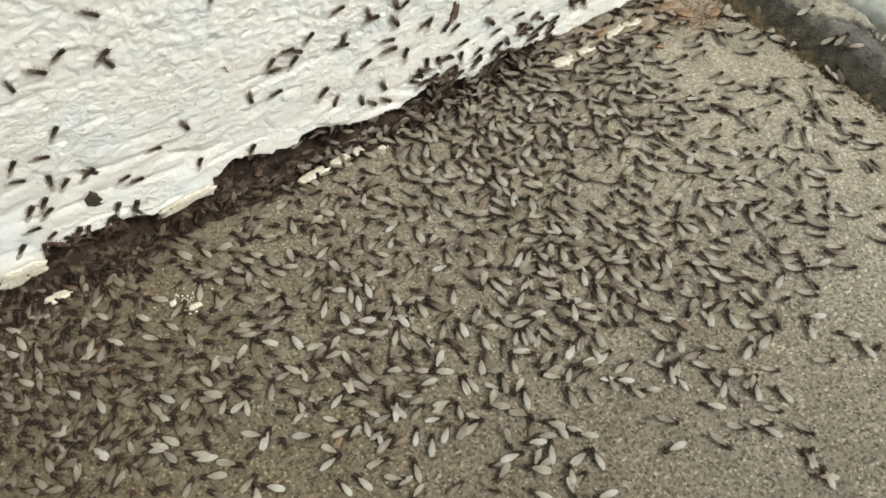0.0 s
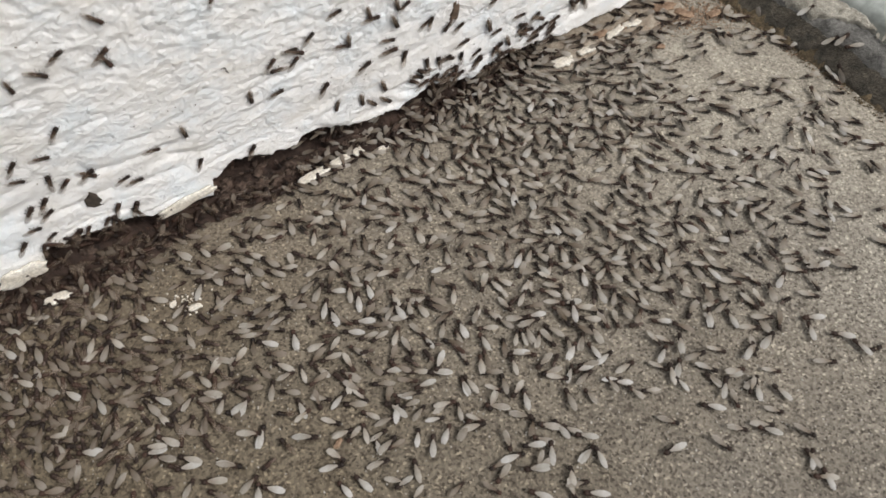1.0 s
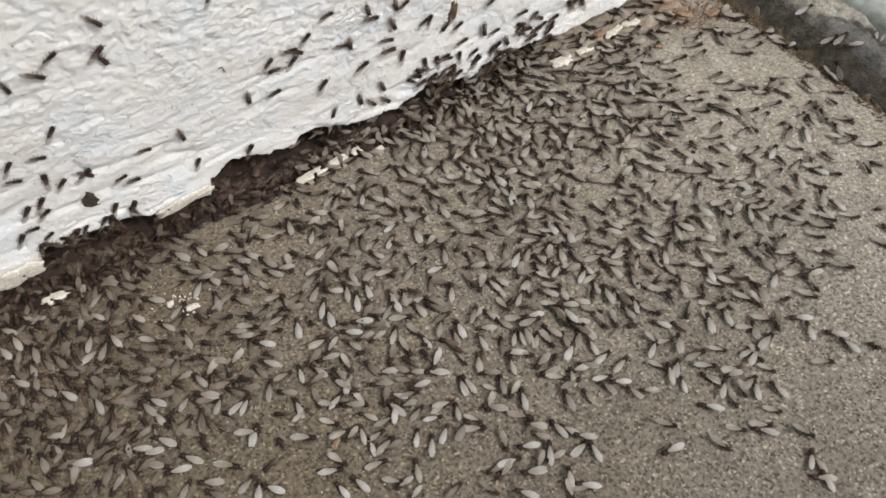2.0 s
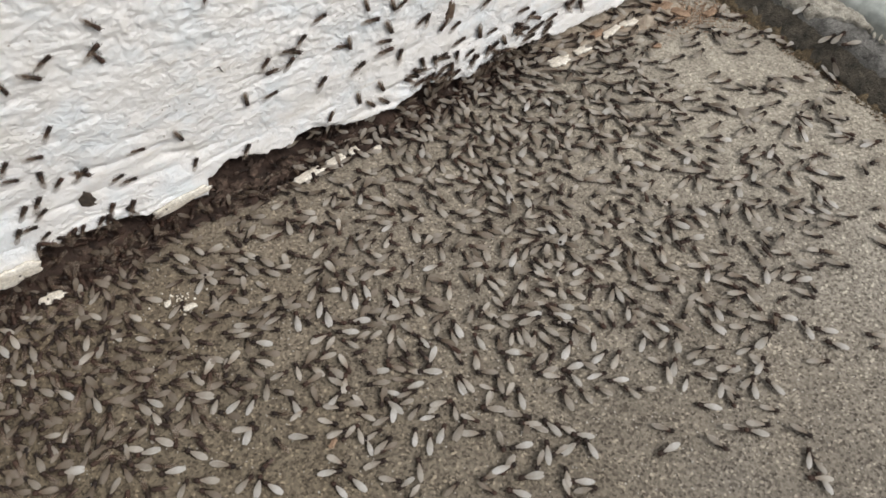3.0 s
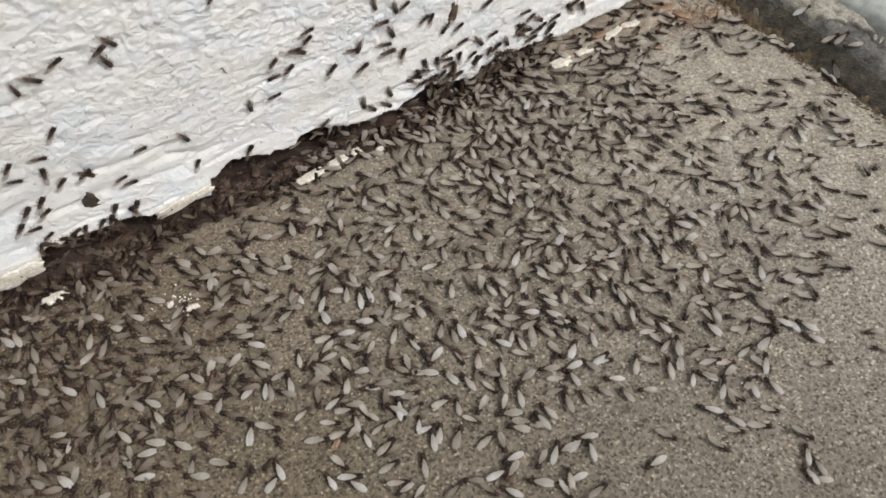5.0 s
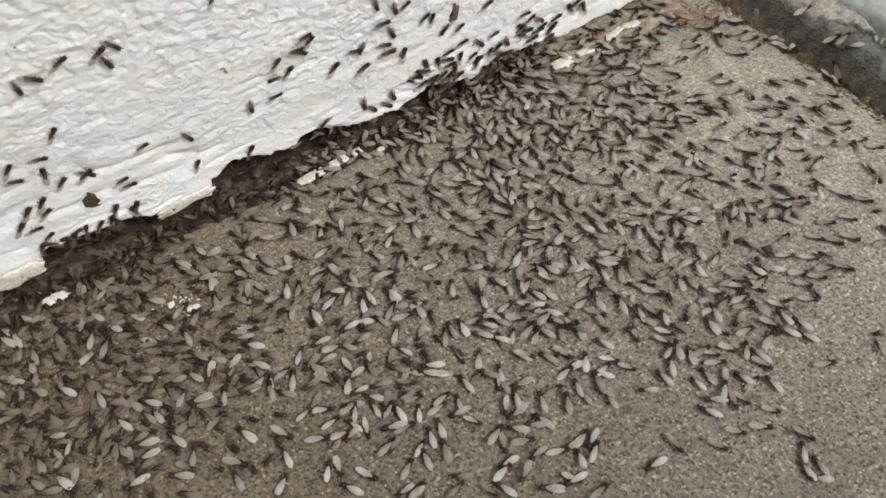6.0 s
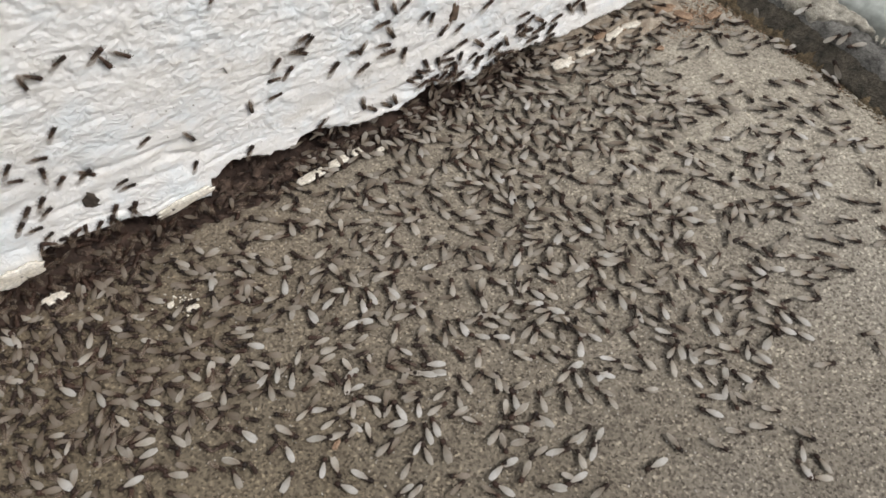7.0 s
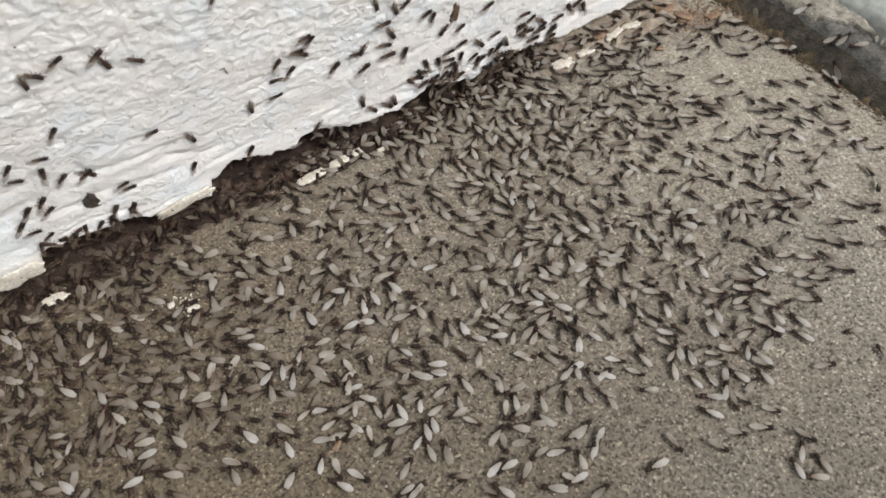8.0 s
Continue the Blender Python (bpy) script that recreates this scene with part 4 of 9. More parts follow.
    crawl("wd", 86, (0, -1467, 389, -2), (7, -1448, 384, -2), (8, -1460, 375, -2))
    crawl("wd", 86, (0, -1423, 307, 31), (8, -1423, 313, 31))
    crawl("wd", 104, (0, -1102, 310, 62), (8, -1106, 305, 62))
    crawl("wd", 112, (0, -1027, 264, 60), (1.5, -1028, 261, 60), (4, -1013, 262, 60), (8, -1032, 259, 60))
    crawl("wd", 101, (0, -911, 157, 23), (4, -904, 154, 23), (6.5, -890, 149, 23), (8, -897, 152, 23))
    crawl("wd", 103, (0, -404, 312, 59), (8, -407, 312, 59))
    crawl("wd", 94, (0, -1171, 255, 50), (1.5, -1177, 265, 50), (4, -1179, 263, 50), (6.5, -1207, 255, 50), (8, -1202, 256, 50))
    crawl("wd", 105, (0, -1311, 271, 60), (3.5, -1321, 250, 60), (6, -1334, 249, 60), (8, -1330, 245, 60))
    crawl("wd", 85, (0, -105, 838, -3), (1.5, -80, 823, -6), (3.5, -71, 815, -4), (4.5, -65, 822, -3), (6.5, -52, 818, -3), (8, -56, 812, -3))
    crawl("sm", 91, (0, 193, -2, -43), (3.5, 194, -4, -43), (8, 178, -4, -43))
    crawl("sb", 108, (0, 432, 230, 74), (3, 422, 227, 74), (8, 405, 241, 74))
    crawl("sm", 102, (0, 642, 154, 70), (3, 640, 162, 71), (4.5, 643, 184, 71), (8, 644, 188, 70))
    crawl("sm", 105, (0, 694, 205, 89), (3, 689, 210, 89), (4.5, 695, 229, 88), (8, 698, 233, 89))
    crawl("sm", 98, (0, 755, 178, -131), (4.5, 749, 200, -131), (6, 754, 204, -131), (8, 767, 227, -131))
    crawl("sm", 110, (0, 781, 12, 147), (1, 782, 19, 145), (3.5, 749, 44, 146), (8, 749, 41, 147))
    crawl("fm", 85, (0, -140, 728, -127), (3, -135, 730, -127), (4, -125, 732, -127), (6, -130, 733, -127), (7.5, -141, 743, -127), (8, -136, 749, -127))
    crawl("fd", 85, (0, 46, 768, 44), (3.5, 46, 768, 44), (8, 62, 790, 44))
    crawl("fd", 89, (0, 201, 753, -31), (8, 203, 748, -31))
    crawl("fb", 88, (0, -202, 773, -145), (1, -202, 778, -145), (3.5, -169, 766, -144), (4.5, -185, 753, -145), (8, -191, 751, -145))
    crawl("fb", 103, (0, 385, 735, 157), (1, 383, 739, 161), (1.5, 358, 743, 163), (3.5, 303, 747, 163), (4.5, 284, 751, 161), (6, 243, 773, 148), (7, 234, 774, 148), (8, 231, 772, 148))
    crawl("fd", 87, (0, 211, 857, -169), (1, 211, 858, -154), (3.5, 182, 800, -159), (4, 171, 798, -170), (4.5, 142, 795, -179), (6, 58, 822, -179), (7, 45, 824, -179), (8, 45, 826, -179))
    crawl("fm", 97, (0, -213, 798, -8), (1, -213, 793, -8), (4.5, -216, 798, -8), (6, -119, 770, 50), (7, -120, 771, 50), (8, -121, 772, 50))
    crawl("fm", 106, (0, -139, 849, 108), (1, -139, 853, 107), (3.5, -96, 858, 97), (4, -95, 859, 96), (4.5, -94, 868, 96), (6, -94, 910, 116), (7, -91, 935, 116), (8, -81, 952, 116))
    crawl("fb", 108, (0, 380, 841, 169), (1, 374, 845, 184), (3, 366, 809, 188), (4, 365, 796, 172), (4.5, 375, 802, 171), (6, 439, 770, 174), (7, 448, 775, 174), (8, 448, 775, 174))
    crawl("fb", 102, (0, -379, 792, 141), (3, -381, 792, 141), (4.5, -392, 792, 147), (6, -421, 771, 156), (7, -445, 778, 156), (8, -467, 791, 156))
    crawl("fm", 99, (0, 231, 810, -126), (1, 232, 812, -126), (3.5, 279, 853, -126), (4.5, 262, 830, -126), (6, 338, 828, -117), (7, 336, 826, -117), (8, 335, 825, -117))
    crawl("fb", 107, (0, 302, 898, 20), (1, 302, 900, 20), (3.5, 279, 843, 20), (4, 269, 838, 20), (4.5, 240, 829, 20), (6, 256, 850, 46), (7, 238, 857, 46), (8, 228, 874, 46))
    crawl("fb", 89, (0, -456, 769, 133), (3, -456, 764, 135), (4, -459, 771, 140), (4.5, -488, 784, 141), (6, -520, 854, 86), (7, -539, 871, 86), (8, -552, 892, 86))
    crawl("fm", 91, (0, 539, 744, -71), (3, 539, 741, -74), (4.5, 516, 725, -73), (6, 558, 810, -21), (7, 558, 810, -21), (8, 558, 810, -21))
    crawl("fm", 100, (0, -292, 871, 23), (4.5, -261, 867, 23), (6, -164, 864, 66), (7, -164, 867, 66), (8, -169, 872, 66))
    crawl("fb", 105, (0, -505, 877, 41), (1.5, -490, 846, 12), (3, -476, 832, 11), (4, -451, 826, 9), (4.5, -438, 812, 15), (6, -334, 823, -26), (7, -351, 814, -26), (8, -370, 819, -26))
    crawl("fm", 94, (0, 386, 866, -112), (4.5, 423, 866, -112), (6, 393, 914, -146), (7, 394, 915, -146), (8, 394, 915, -146))
    crawl("fd", 85, (0, -231, 946, -155), (3, -252, 931, -153), (4.5, -252, 914, -155), (6, -240, 944, -125), (7, -241, 943, -125), (8, -241, 942, -125))
    crawl("fb", 109, (0, 663, 719, -162), (1, 625, 739, -185), (1.5, 608, 763, -187), (3, 582, 788, -183), (3.5, 563, 798, -174), (4, 556, 798, -163), (8, 550, 800, -151))
    crawl("fm", 93, (0, -503, 914, -24), (1.5, -473, 886, -31), (3.5, -451, 869, -26), (4.5, -449, 869, -25), (6, -470, 848, -67), (7, -477, 844, -67), (8, -474, 841, -67))
    crawl("fm", 90, (0, 538, 827, 95), (3, 537, 824, 95), (4.5, 524, 794, 95), (6, 588, 911, 107), (7, 587, 910, 107), (8, 587, 910, 107))
    crawl("fm", 91, (0, 278, 957, -76), (4, 261, 951, -76), (8, 260, 953, -76))
    crawl("fb", 100, (0, 373, 954, -176), (1, 367, 947, -175), (3.5, 323, 935, -164), (4, 315, 926, -159), (4.5, 300, 906, -158), (6, 261, 872, -151), (7, 255, 864, -151), (8, 249, 856, -151))
    crawl("fb", 100, (0, -69, 961, 90), (3, -57, 972, 90), (4.5, -54, 986, 96), (6, -72, 1007, 110), (7, -86, 1024, 110), (8, -97, 1046, 110))
    crawl("fm", 105, (0, -260, 965, 46), (6, -252, 959, 46), (8, -274, 960, 46))
    crawl("fm", 101, (0, 582, 803, 39), (1, 576, 782, 13), (1.5, 596, 772, 8), (3, 630, 756, 12), (3.5, 654, 751, 21), (4.5, 673, 764, 36), (8, 675, 766, 39))
    crawl("fm", 111, (0, 126, 1039, 39), (1, 132, 1041, 18), (3, 149, 1005, 2), (4.5, 172, 977, 31), (6, 229, 1020, 53), (7, 229, 1020, 53), (8, 230, 1020, 53))
    crawl("fb", 85, (0, -142, 998, 86), (4, -121, 1005, 87), (4.5, -120, 1027, 89), (6, -127, 1116, 95), (7, -128, 1141, 95), (8, -126, 1166, 95))
    crawl("fb", 94, (0, 0, 1014, 72), (4, 0, 1016, 72), (4.5, -13, 1014, 73), (6, -29, 1047, 111), (7, -53, 1055, 111), (8, -65, 1077, 111))
    crawl("fb", 85, (0, -311, 991, 111), (1, -318, 961, 111), (1.5, -330, 956, 111), (4.5, -337, 971, 111), (6, -426, 1052, 145), (7, -426, 1052, 145), (8, -427, 1052, 145))
    crawl("fm", 110, (0, 83, 1033, 63), (4.5, 86, 1026, 63), (6, -6, 949, 108), (7, -5, 947, 108), (8, -4, 946, 108))
    crawl("fm", 92, (0, 409, 857, -150), (1, 410, 863, -150), (1.5, 438, 879, -150), (3.5, 510, 924, -150), (6, 539, 947, -150), (6.5, 551, 960, -150), (8, 549, 1001, -150))
    crawl("fm", 85, (0, -299, 1001, 35), (4.5, -297, 1007, 35), (6, -254, 1133, 61), (7, -254, 1134, 61), (8, -253, 1135, 61))
    crawl("fb", 109, (0, 459, 932, 92), (3, 461, 934, 92), (4.5, 477, 939, 92), (6, 511, 934, 14), (7, 511, 934, 14), (8, 511, 934, 14))
    crawl("fm", 88, (0, 139, 1068, -22), (8, 129, 1064, -22))
    crawl("fm", 85, (0, -429, 987, -128), (8, -434, 997, -128))
    crawl("fb", 85, (0, -45, 1065, 12), (4, -45, 1080, 12), (4.5, -51, 1074, 12), (6, -111, 955, 62), (7, -117, 965, 62), (8, -119, 990, 62))
    crawl("fb", 102, (0, -769, 762, 170), (1, -768, 761, 168), (3, -745, 772, 151), (4, -749, 791, 129), (4.5, -745, 822, 124), (6, -710, 915, 120), (7, -703, 939, 120), (8, -711, 962, 120))
    crawl("fm", 95, (0, -368, 1043, 108), (0.5, -369, 1027, 108), (1.5, -375, 1013, 108), (3.5, -375, 1015, 111), (4, -377, 1020, 113), (4.5, -392, 1043, 114), (6, -414, 1122, 91), (7, -420, 1141, 91), (8, -416, 1151, 91))
    crawl("fm", 103, (0, -268, 1075, 29), (1, -266, 1066, 29), (3, -254, 1068, 28), (4.5, -237, 1074, 28), (6, -173, 1040, 29), (7, -172, 1040, 29), (8, -171, 1040, 29))
    crawl("fm", 97, (0, -456, 1007, 22), (8, -461, 1009, 22))
    crawl("fm", 98, (0, 466, 1046, 165), (1, 438, 1042, 169), (1.5, 409, 1043, 170), (3, 375, 1048, 171), (4.5, 326, 1039, 168), (6, 308, 1035, 171), (7, 306, 1038, 171), (8, 307, 1042, 171))
    crawl("fm", 86, (0, -122, 1107, 55), (4.5, -120, 1111, 55), (6, -137, 1173, 19), (7, -137, 1174, 19), (8, -136, 1174, 19))
    crawl("fb", 104, (0, 599, 902, 37), (1, 625, 923, 46), (1.5, 620, 941, 43), (3.5, 575, 953, 38), (4.5, 586, 963, 41), (6, 613, 1000, 48), (7, 625, 1021, 48), (8, 622, 1046, 48))
    crawl("fm", 100, (0, 417, 987, 184), (1, 412, 980, 164), (3.5, 405, 1045, 160), (4.5, 390, 1048, 179), (8, 388, 1059, 184))
    crawl("fb", 95, (0, -829, 748, 107), (1, -821, 754, 97), (3, -797, 786, 85), (4, -782, 802, 61), (4.5, -761, 800, 52), (6, -708, 801, 67), (7, -684, 810, 67), (8, -672, 831, 67))
    crawl("fm", 85, (0, 51, 1118, 105), (4, 54, 1119, 101), (4.5, 55, 1131, 101), (6, 55, 1165, 106), (7, 55, 1177, 106), (8, 53, 1177, 106))
    crawl("fm", 111, (0, 210, 1132, 173), (3, 211, 1120, 173), (3.5, 216, 1113, 173), (4.5, 248, 1102, 173), (6, 313, 1103, 220), (7, 314, 1102, 220), (8, 316, 1101, 220))
    crawl("fb", 112, (0, -620, 983, 1), (3, -611, 982, -2), (4, -561, 974, -1), (4.5, -549, 971, 2), (6, -557, 983, 7), (7, -543, 986, 7), (8, -518, 984, 7))
    crawl("fm", 95, (0, -13, 1129, 35), (4, -17, 1139, 46), (4.5, -15, 1147, 50), (6, -10, 1179, 42), (7, -11, 1204, 42), (8, -13, 1222, 42))
    crawl("fm", 96, (0, 198, 1143, -109), (4, 199, 1136, -109), (4.5, 197, 1135, -109), (6, 46, 1102, -153), (7, 41, 1100, -153), (8, 36, 1099, -153))
    crawl("fm", 105, (0, 350, 1085, -11), (3, 350, 1086, -11), (4.5, 378, 1090, -11), (6, 358, 980, 11), (7, 358, 979, 11), (8, 359, 979, 11))
    crawl("fm", 89, (0, -365, 1097, 158), (3.5, -362, 1084, 158), (4.5, -361, 1084, 158), (6, -332, 1134, 123), (7, -331, 1134, 123), (8, -330, 1134, 123))
    crawl("fm", 101, (0, -1, 1140, 16), (3.5, 8, 1146, 16), (4.5, 9, 1158, 16), (6, -27, 1131, 37), (7, -27, 1131, 37), (8, -27, 1132, 37))
    crawl("fb", 103, (0, 652, 899, 117), (1, 665, 912, 113), (1.5, 658, 927, 115), (3.5, 643, 951, 118), (4.5, 637, 952, 118), (6, 662, 946, 67), (7, 661, 954, 67), (8, 665, 968, 67))
    crawl("fb", 106, (0, 497, 1034, 124), (1, 500, 1037, 128), (3, 477, 1043, 134), (4, 438, 1070, 128), (4.5, 427, 1084, 125), (6, 431, 1077, 142), (7, 429, 1085, 142), (8, 428, 1092, 142))
    crawl("fm", 85, (0, -167, 1134, -156), (1, -182, 1131, -156), (4.5, -187, 1152, -156), (6, -173, 1194, -183), (7, -174, 1194, -183), (8, -174, 1195, -183))
    crawl("fn", 100, (0, -860, 909, -132), (0.5, -826, 882, -132), (1, -788, 866, -132), (1.5, -769, 862, -132), (4, -773, 865, -132), (6, -776, 894, -132), (7, -765, 942, -132), (8, -769, 986, -132))
    crawl("fm", 92, (0, -502, 1054, -16), (1, -512, 1053, -16), (3.5, -502, 1050, -16), (4.5, -502, 1050, -16), (6, -511, 1065, 37), (7, -512, 1064, 37), (8, -512, 1064, 37))
    crawl("fb", 112, (0, -234, 1126, 89), (1, -232, 1122, 88), (3.5, -217, 1132, 86), (4.5, -209, 1146, 87), (6, -222, 1121, 123), (7, -222, 1129, 123), (8, -222, 1137, 123))
    crawl("fb", 101, (0, 606, 994, 172), (4.5, 609, 996, 172), (6, 645, 975, 238), (7, 667, 978, 238), (8, 667, 981, 238))
    crawl("fm", 96, (0, -853, 788, 52), (4, -847, 794, 52), (4.5, -849, 796, 54), (6, -911, 812, 122), (7, -917, 822, 122), (8, -932, 842, 122))
    crawl("fm", 103, (0, 545, 1025, 157), (3, 537, 1030, 152), (4.5, 478, 1088, 148), (6, 438, 1172, 105), (7, 436, 1175, 105), (8, 434, 1178, 105))
    crawl("fb", 112, (0, -248, 1116, 146), (4, -237, 1154, 140), (4.5, -238, 1158, 141), (6, -251, 1039, 195), (7, -254, 1046, 195), (8, -257, 1053, 195))
    crawl("fm", 92, (0, -434, 1195, -36), (0.5, -407, 1182, -37), (1.5, -385, 1162, -42), (3.5, -364, 1133, -44), (4.5, -356, 1123, -45), (6, -357, 1020, -74), (7, -343, 1000, -74), (8, -339, 989, -74))
    crawl("fm", 93, (0, 319, 1200, -119), (1, 314, 1197, -123), (4, 270, 1153, -117), (4.5, 260, 1132, -112), (6, 269, 1123, -97), (7, 266, 1105, -97), (8, 264, 1104, -97))
    crawl("fm", 93, (0, -576, 1160, 4), (1, -568, 1164, -6), (1.5, -540, 1150, -9), (3, -484, 1120, -9), (3.5, -450, 1107, -6), (4.5, -448, 1108, -2), (6, -434, 1134, 36), (7, -439, 1136, 36), (8, -445, 1137, 36))
    crawl("fb", 102, (0, -111, 1224, -156), (1, -119, 1225, -157), (3, -153, 1213, -157), (4.5, -211, 1193, -164), (6, -343, 1178, -192), (7, -368, 1174, -192), (8, -392, 1179, -192))
    crawl("fm", 85, (0, 227, 1212, -19), (4, 217, 1211, -19), (4.5, 211, 1207, -19), (6, 245, 1239, -92), (7, 236, 1226, -92), (8, 236, 1222, -92))
    crawl("fb", 87, (0, -222, 1176, 176), (3, -256, 1195, 167), (4.5, -332, 1219, 173), (6, -411, 1204, 207), (7, -435, 1211, 207), (8, -446, 1214, 207))
    crawl("fb", 104, (0, 357, 1178, 103), (3, 354, 1180, 104), (4.5, 347, 1199, 105), (6.5, 316, 1182, 103), (8, 312, 1178, 103))
    crawl("fb", 96, (0, 74, 1236, 111), (3, 74, 1239, 113), (3.5, 72, 1250, 117), (4.5, 48, 1274, 122), (6, -55, 1294, 174), (7, -63, 1299, 174), (8, -65, 1301, 174))
    crawl("fm", 105, (0, 96, 1247, 128), (3, 97, 1249, 128), (4, 101, 1266, 128), (6.5, 77, 1255, 129), (8, 74, 1259, 128))
    crawl("fb", 99, (0, -492, 1170, 55), (3, -489, 1171, 55), (4, -478, 1178, 55), (4.5, -478, 1178, 55), (6, -552, 1120, 6), (7, -553, 1121, 6), (8, -554, 1122, 6))
    crawl("fm", 99, (0, -1002, 734, 159), (4, -1032, 747, 169), (4.5, -1063, 744, 172), (6, -1118, 742, 172), (6.5, -1149, 741, 169), (8, -1171, 745, 159))
    crawl("fm", 110, (0, -943, 859, -6), (3, -947, 859, -6), (4.5, -979, 864, -6), (6, -913, 875, -12), (7, -913, 875, -12), (8, -913, 875, -12))
    crawl("fd", 97, (0, -598, 1137, -68), (4.5, -573, 1163, -68), (6, -607, 1136, -116), (7, -609, 1137, -116), (8, -611, 1137, -116))
    crawl("fb", 112, (0, -50, 1288, 180), (3, -82, 1292, 180), (4.5, -114, 1291, 181), (6, -97, 1296, 175), (7, -118, 1290, 175), (8, -142, 1282, 175))
    crawl("fm", 110, (0, 565, 1181, 112), (1, 557, 1176, 112), (3.5, 564, 1173, 112), (4.5, 561, 1177, 112), (6, 557, 1166, 97), (7, 554, 1170, 97), (8, 551, 1173, 97))
    crawl("fb", 107, (0, 992, 929, -157), (3, 983, 925, -154), (4, 930, 891, -151), (4.5, 913, 874, -151), (8, 907, 868, -157))
    crawl("fb", 109, (0, -1033, 803, 185), (1.5, -1028, 785, 182), (3, -1038, 792, 178), (4, -1053, 810, 176), (4.5, -1068, 812, 178), (6, -1168, 818, 178), (7, -1193, 821, 178), (8, -1218, 825, 178))
    crawl("fm", 109, (0, -374, 1201, -30), (1.5, -435, 1213, -30), (3, -463, 1227, -30), (4.5, -534, 1258, -30), (7, -553, 1254, -30), (8, -550, 1257, -30))
    crawl("fm", 101, (0, 648, 1276, 44), (1, 647, 1275, 44), (3, 539, 1208, 13), (4.5, 538, 1207, 13), (6, 507, 1214, 35), (7, 509, 1219, 35), (8, 521, 1234, 35))
    crawl("fm", 112, (0, -848, 989, -6), (1, -870, 1001, 0), (3, -867, 1021, 7), (4, -844, 1036, 2), (4.5, -815, 1041, -2), (6, -722, 1005, -27), (7, -697, 1008, -27), (8, -694, 1016, -27))
    crawl("fb", 100, (0, -268, 1292, -167), (1, -273, 1296, -169), (3, -318, 1291, -172), (4.5, -396, 1297, -173), (6, -439, 1277, -140), (7, -463, 1271, -140), (8, -478, 1261, -140))
    crawl("fb", 106, (0, -808, 991, 77), (1.5, -844, 1009, 83), (3.5, -864, 1022, 74), (4.5, -863, 1023, 73), (6, -906, 1011, 147), (7, -905, 1012, 147), (8, -904, 1013, 147))
    crawl("fb", 112, (0, -48, 1323, -109), (1, -44, 1328, -109), (3.5, -61, 1354, -109), (4.5, -52, 1366, -109), (6, -82, 1333, -176), (7, -79, 1336, -176), (8, -76, 1340, -176))
    crawl("fm", 85, (0, 83, 1354, -65), (4, 76, 1355, -65), (6.5, 68, 1375, -65), (8, 77, 1383, -65))
    crawl("fm", 85, (0, 649, 1189, 127), (3, 648, 1189, 127), (4, 639, 1185, 127), (8, 633, 1206, 127))
    crawl("fm", 85, (0, -1116, 774, 70), (3, -1116, 774, 73), (3.5, -1115, 778, 76), (4, -1112, 794, 81), (4.5, -1111, 845, 86), (6, -1116, 922, 92), (6.5, -1133, 974, 99), (8, -1197, 1042, 103))
    crawl("fb", 103, (0, -675, 1133, 119), (3, -680, 1141, 119), (4.5, -730, 1233, 116), (6, -714, 1275, 92), (7, -716, 1285, 92), (8, -715, 1287, 92))
    crawl("fd", 90, (0, 181, 1371, 106), (3.5, 157, 1353, 106), (4.5, 145, 1326, 106), (6, 152, 1289, 53), (7, 149, 1283, 53), (8, 146, 1285, 53))
    crawl("fm", 97, (0, 472, 1293, -161), (4.5, 472, 1293, -161), (6, 470, 1382, -210), (7, 470, 1382, -210), (8, 470, 1382, -210))
    crawl("fm", 100, (0, 513, 1260, -9), (1.5, 529, 1265, -9), (4, 532, 1265, -9), (4.5, 532, 1251, -10), (6, 565, 1304, 42), (7, 568, 1296, 42), (8, 580, 1310, 42))
    crawl("fm", 103, (0, -181, 1408, -58), (3, -178, 1402, -60), (4, -159, 1359, -61), (4.5, -157, 1350, -60), (6, -203, 1251, -115), (7, -203, 1251, -115), (8, -203, 1251, -115))
    crawl("fm", 104, (0, 442, 1335, -135), (3, 440, 1332, -135), (3.5, 432, 1324, -135), (4, 414, 1309, -134), (4.5, 385, 1282, -134), (6, 338, 1239, -155), (7, 321, 1221, -155), (8, 298, 1211, -155))
    crawl("fm", 91, (0, 308, 1338, 103), (3, 305, 1342, 108), (4, 286, 1365, 107), (4.5, 269, 1349, 105), (6, 249, 1305, 104), (6.5, 239, 1277, 103), (8, 239, 1264, 103))
    crawl("fd", 93, (0, -264, 1365, -102), (4, -254, 1377, -102), (4.5, -255, 1377, -102), (6, -267, 1355, -105), (7, -268, 1355, -105), (8, -270, 1354, -105))
    crawl("fm", 85, (0, 754, 1243, 122), (1, 754, 1243, 122), (3, 726, 1204, 151), (3.5, 726, 1204, 151), (4.5, 715, 1211, 151), (8, 712, 1212, 151))
    crawl("fb", 92, (0, 574, 1297, 73), (1, 574, 1298, 73), (3, 602, 1273, 128), (4.5, 585, 1301, 129), (6, 605, 1240, 110), (7, 605, 1288, 110), (8, 601, 1329, 110))
    crawl("fm", 98, (0, 1010, 1053, -17), (1, 1009, 1058, -17), (4, 996, 1009, -17), (4.5, 995, 1010, -17), (6, 1027, 956, -54), (7, 1026, 958, -54), (8, 1024, 961, -54))
    crawl("fm", 107, (0, -409, 1272, 152), (1.5, -488, 1287, 151), (3, -520, 1302, 149), (3.5, -546, 1314, 149), (4.5, -580, 1328, 147), (6, -629, 1328, 151), (7, -634, 1328, 151), (8, -639, 1328, 151))
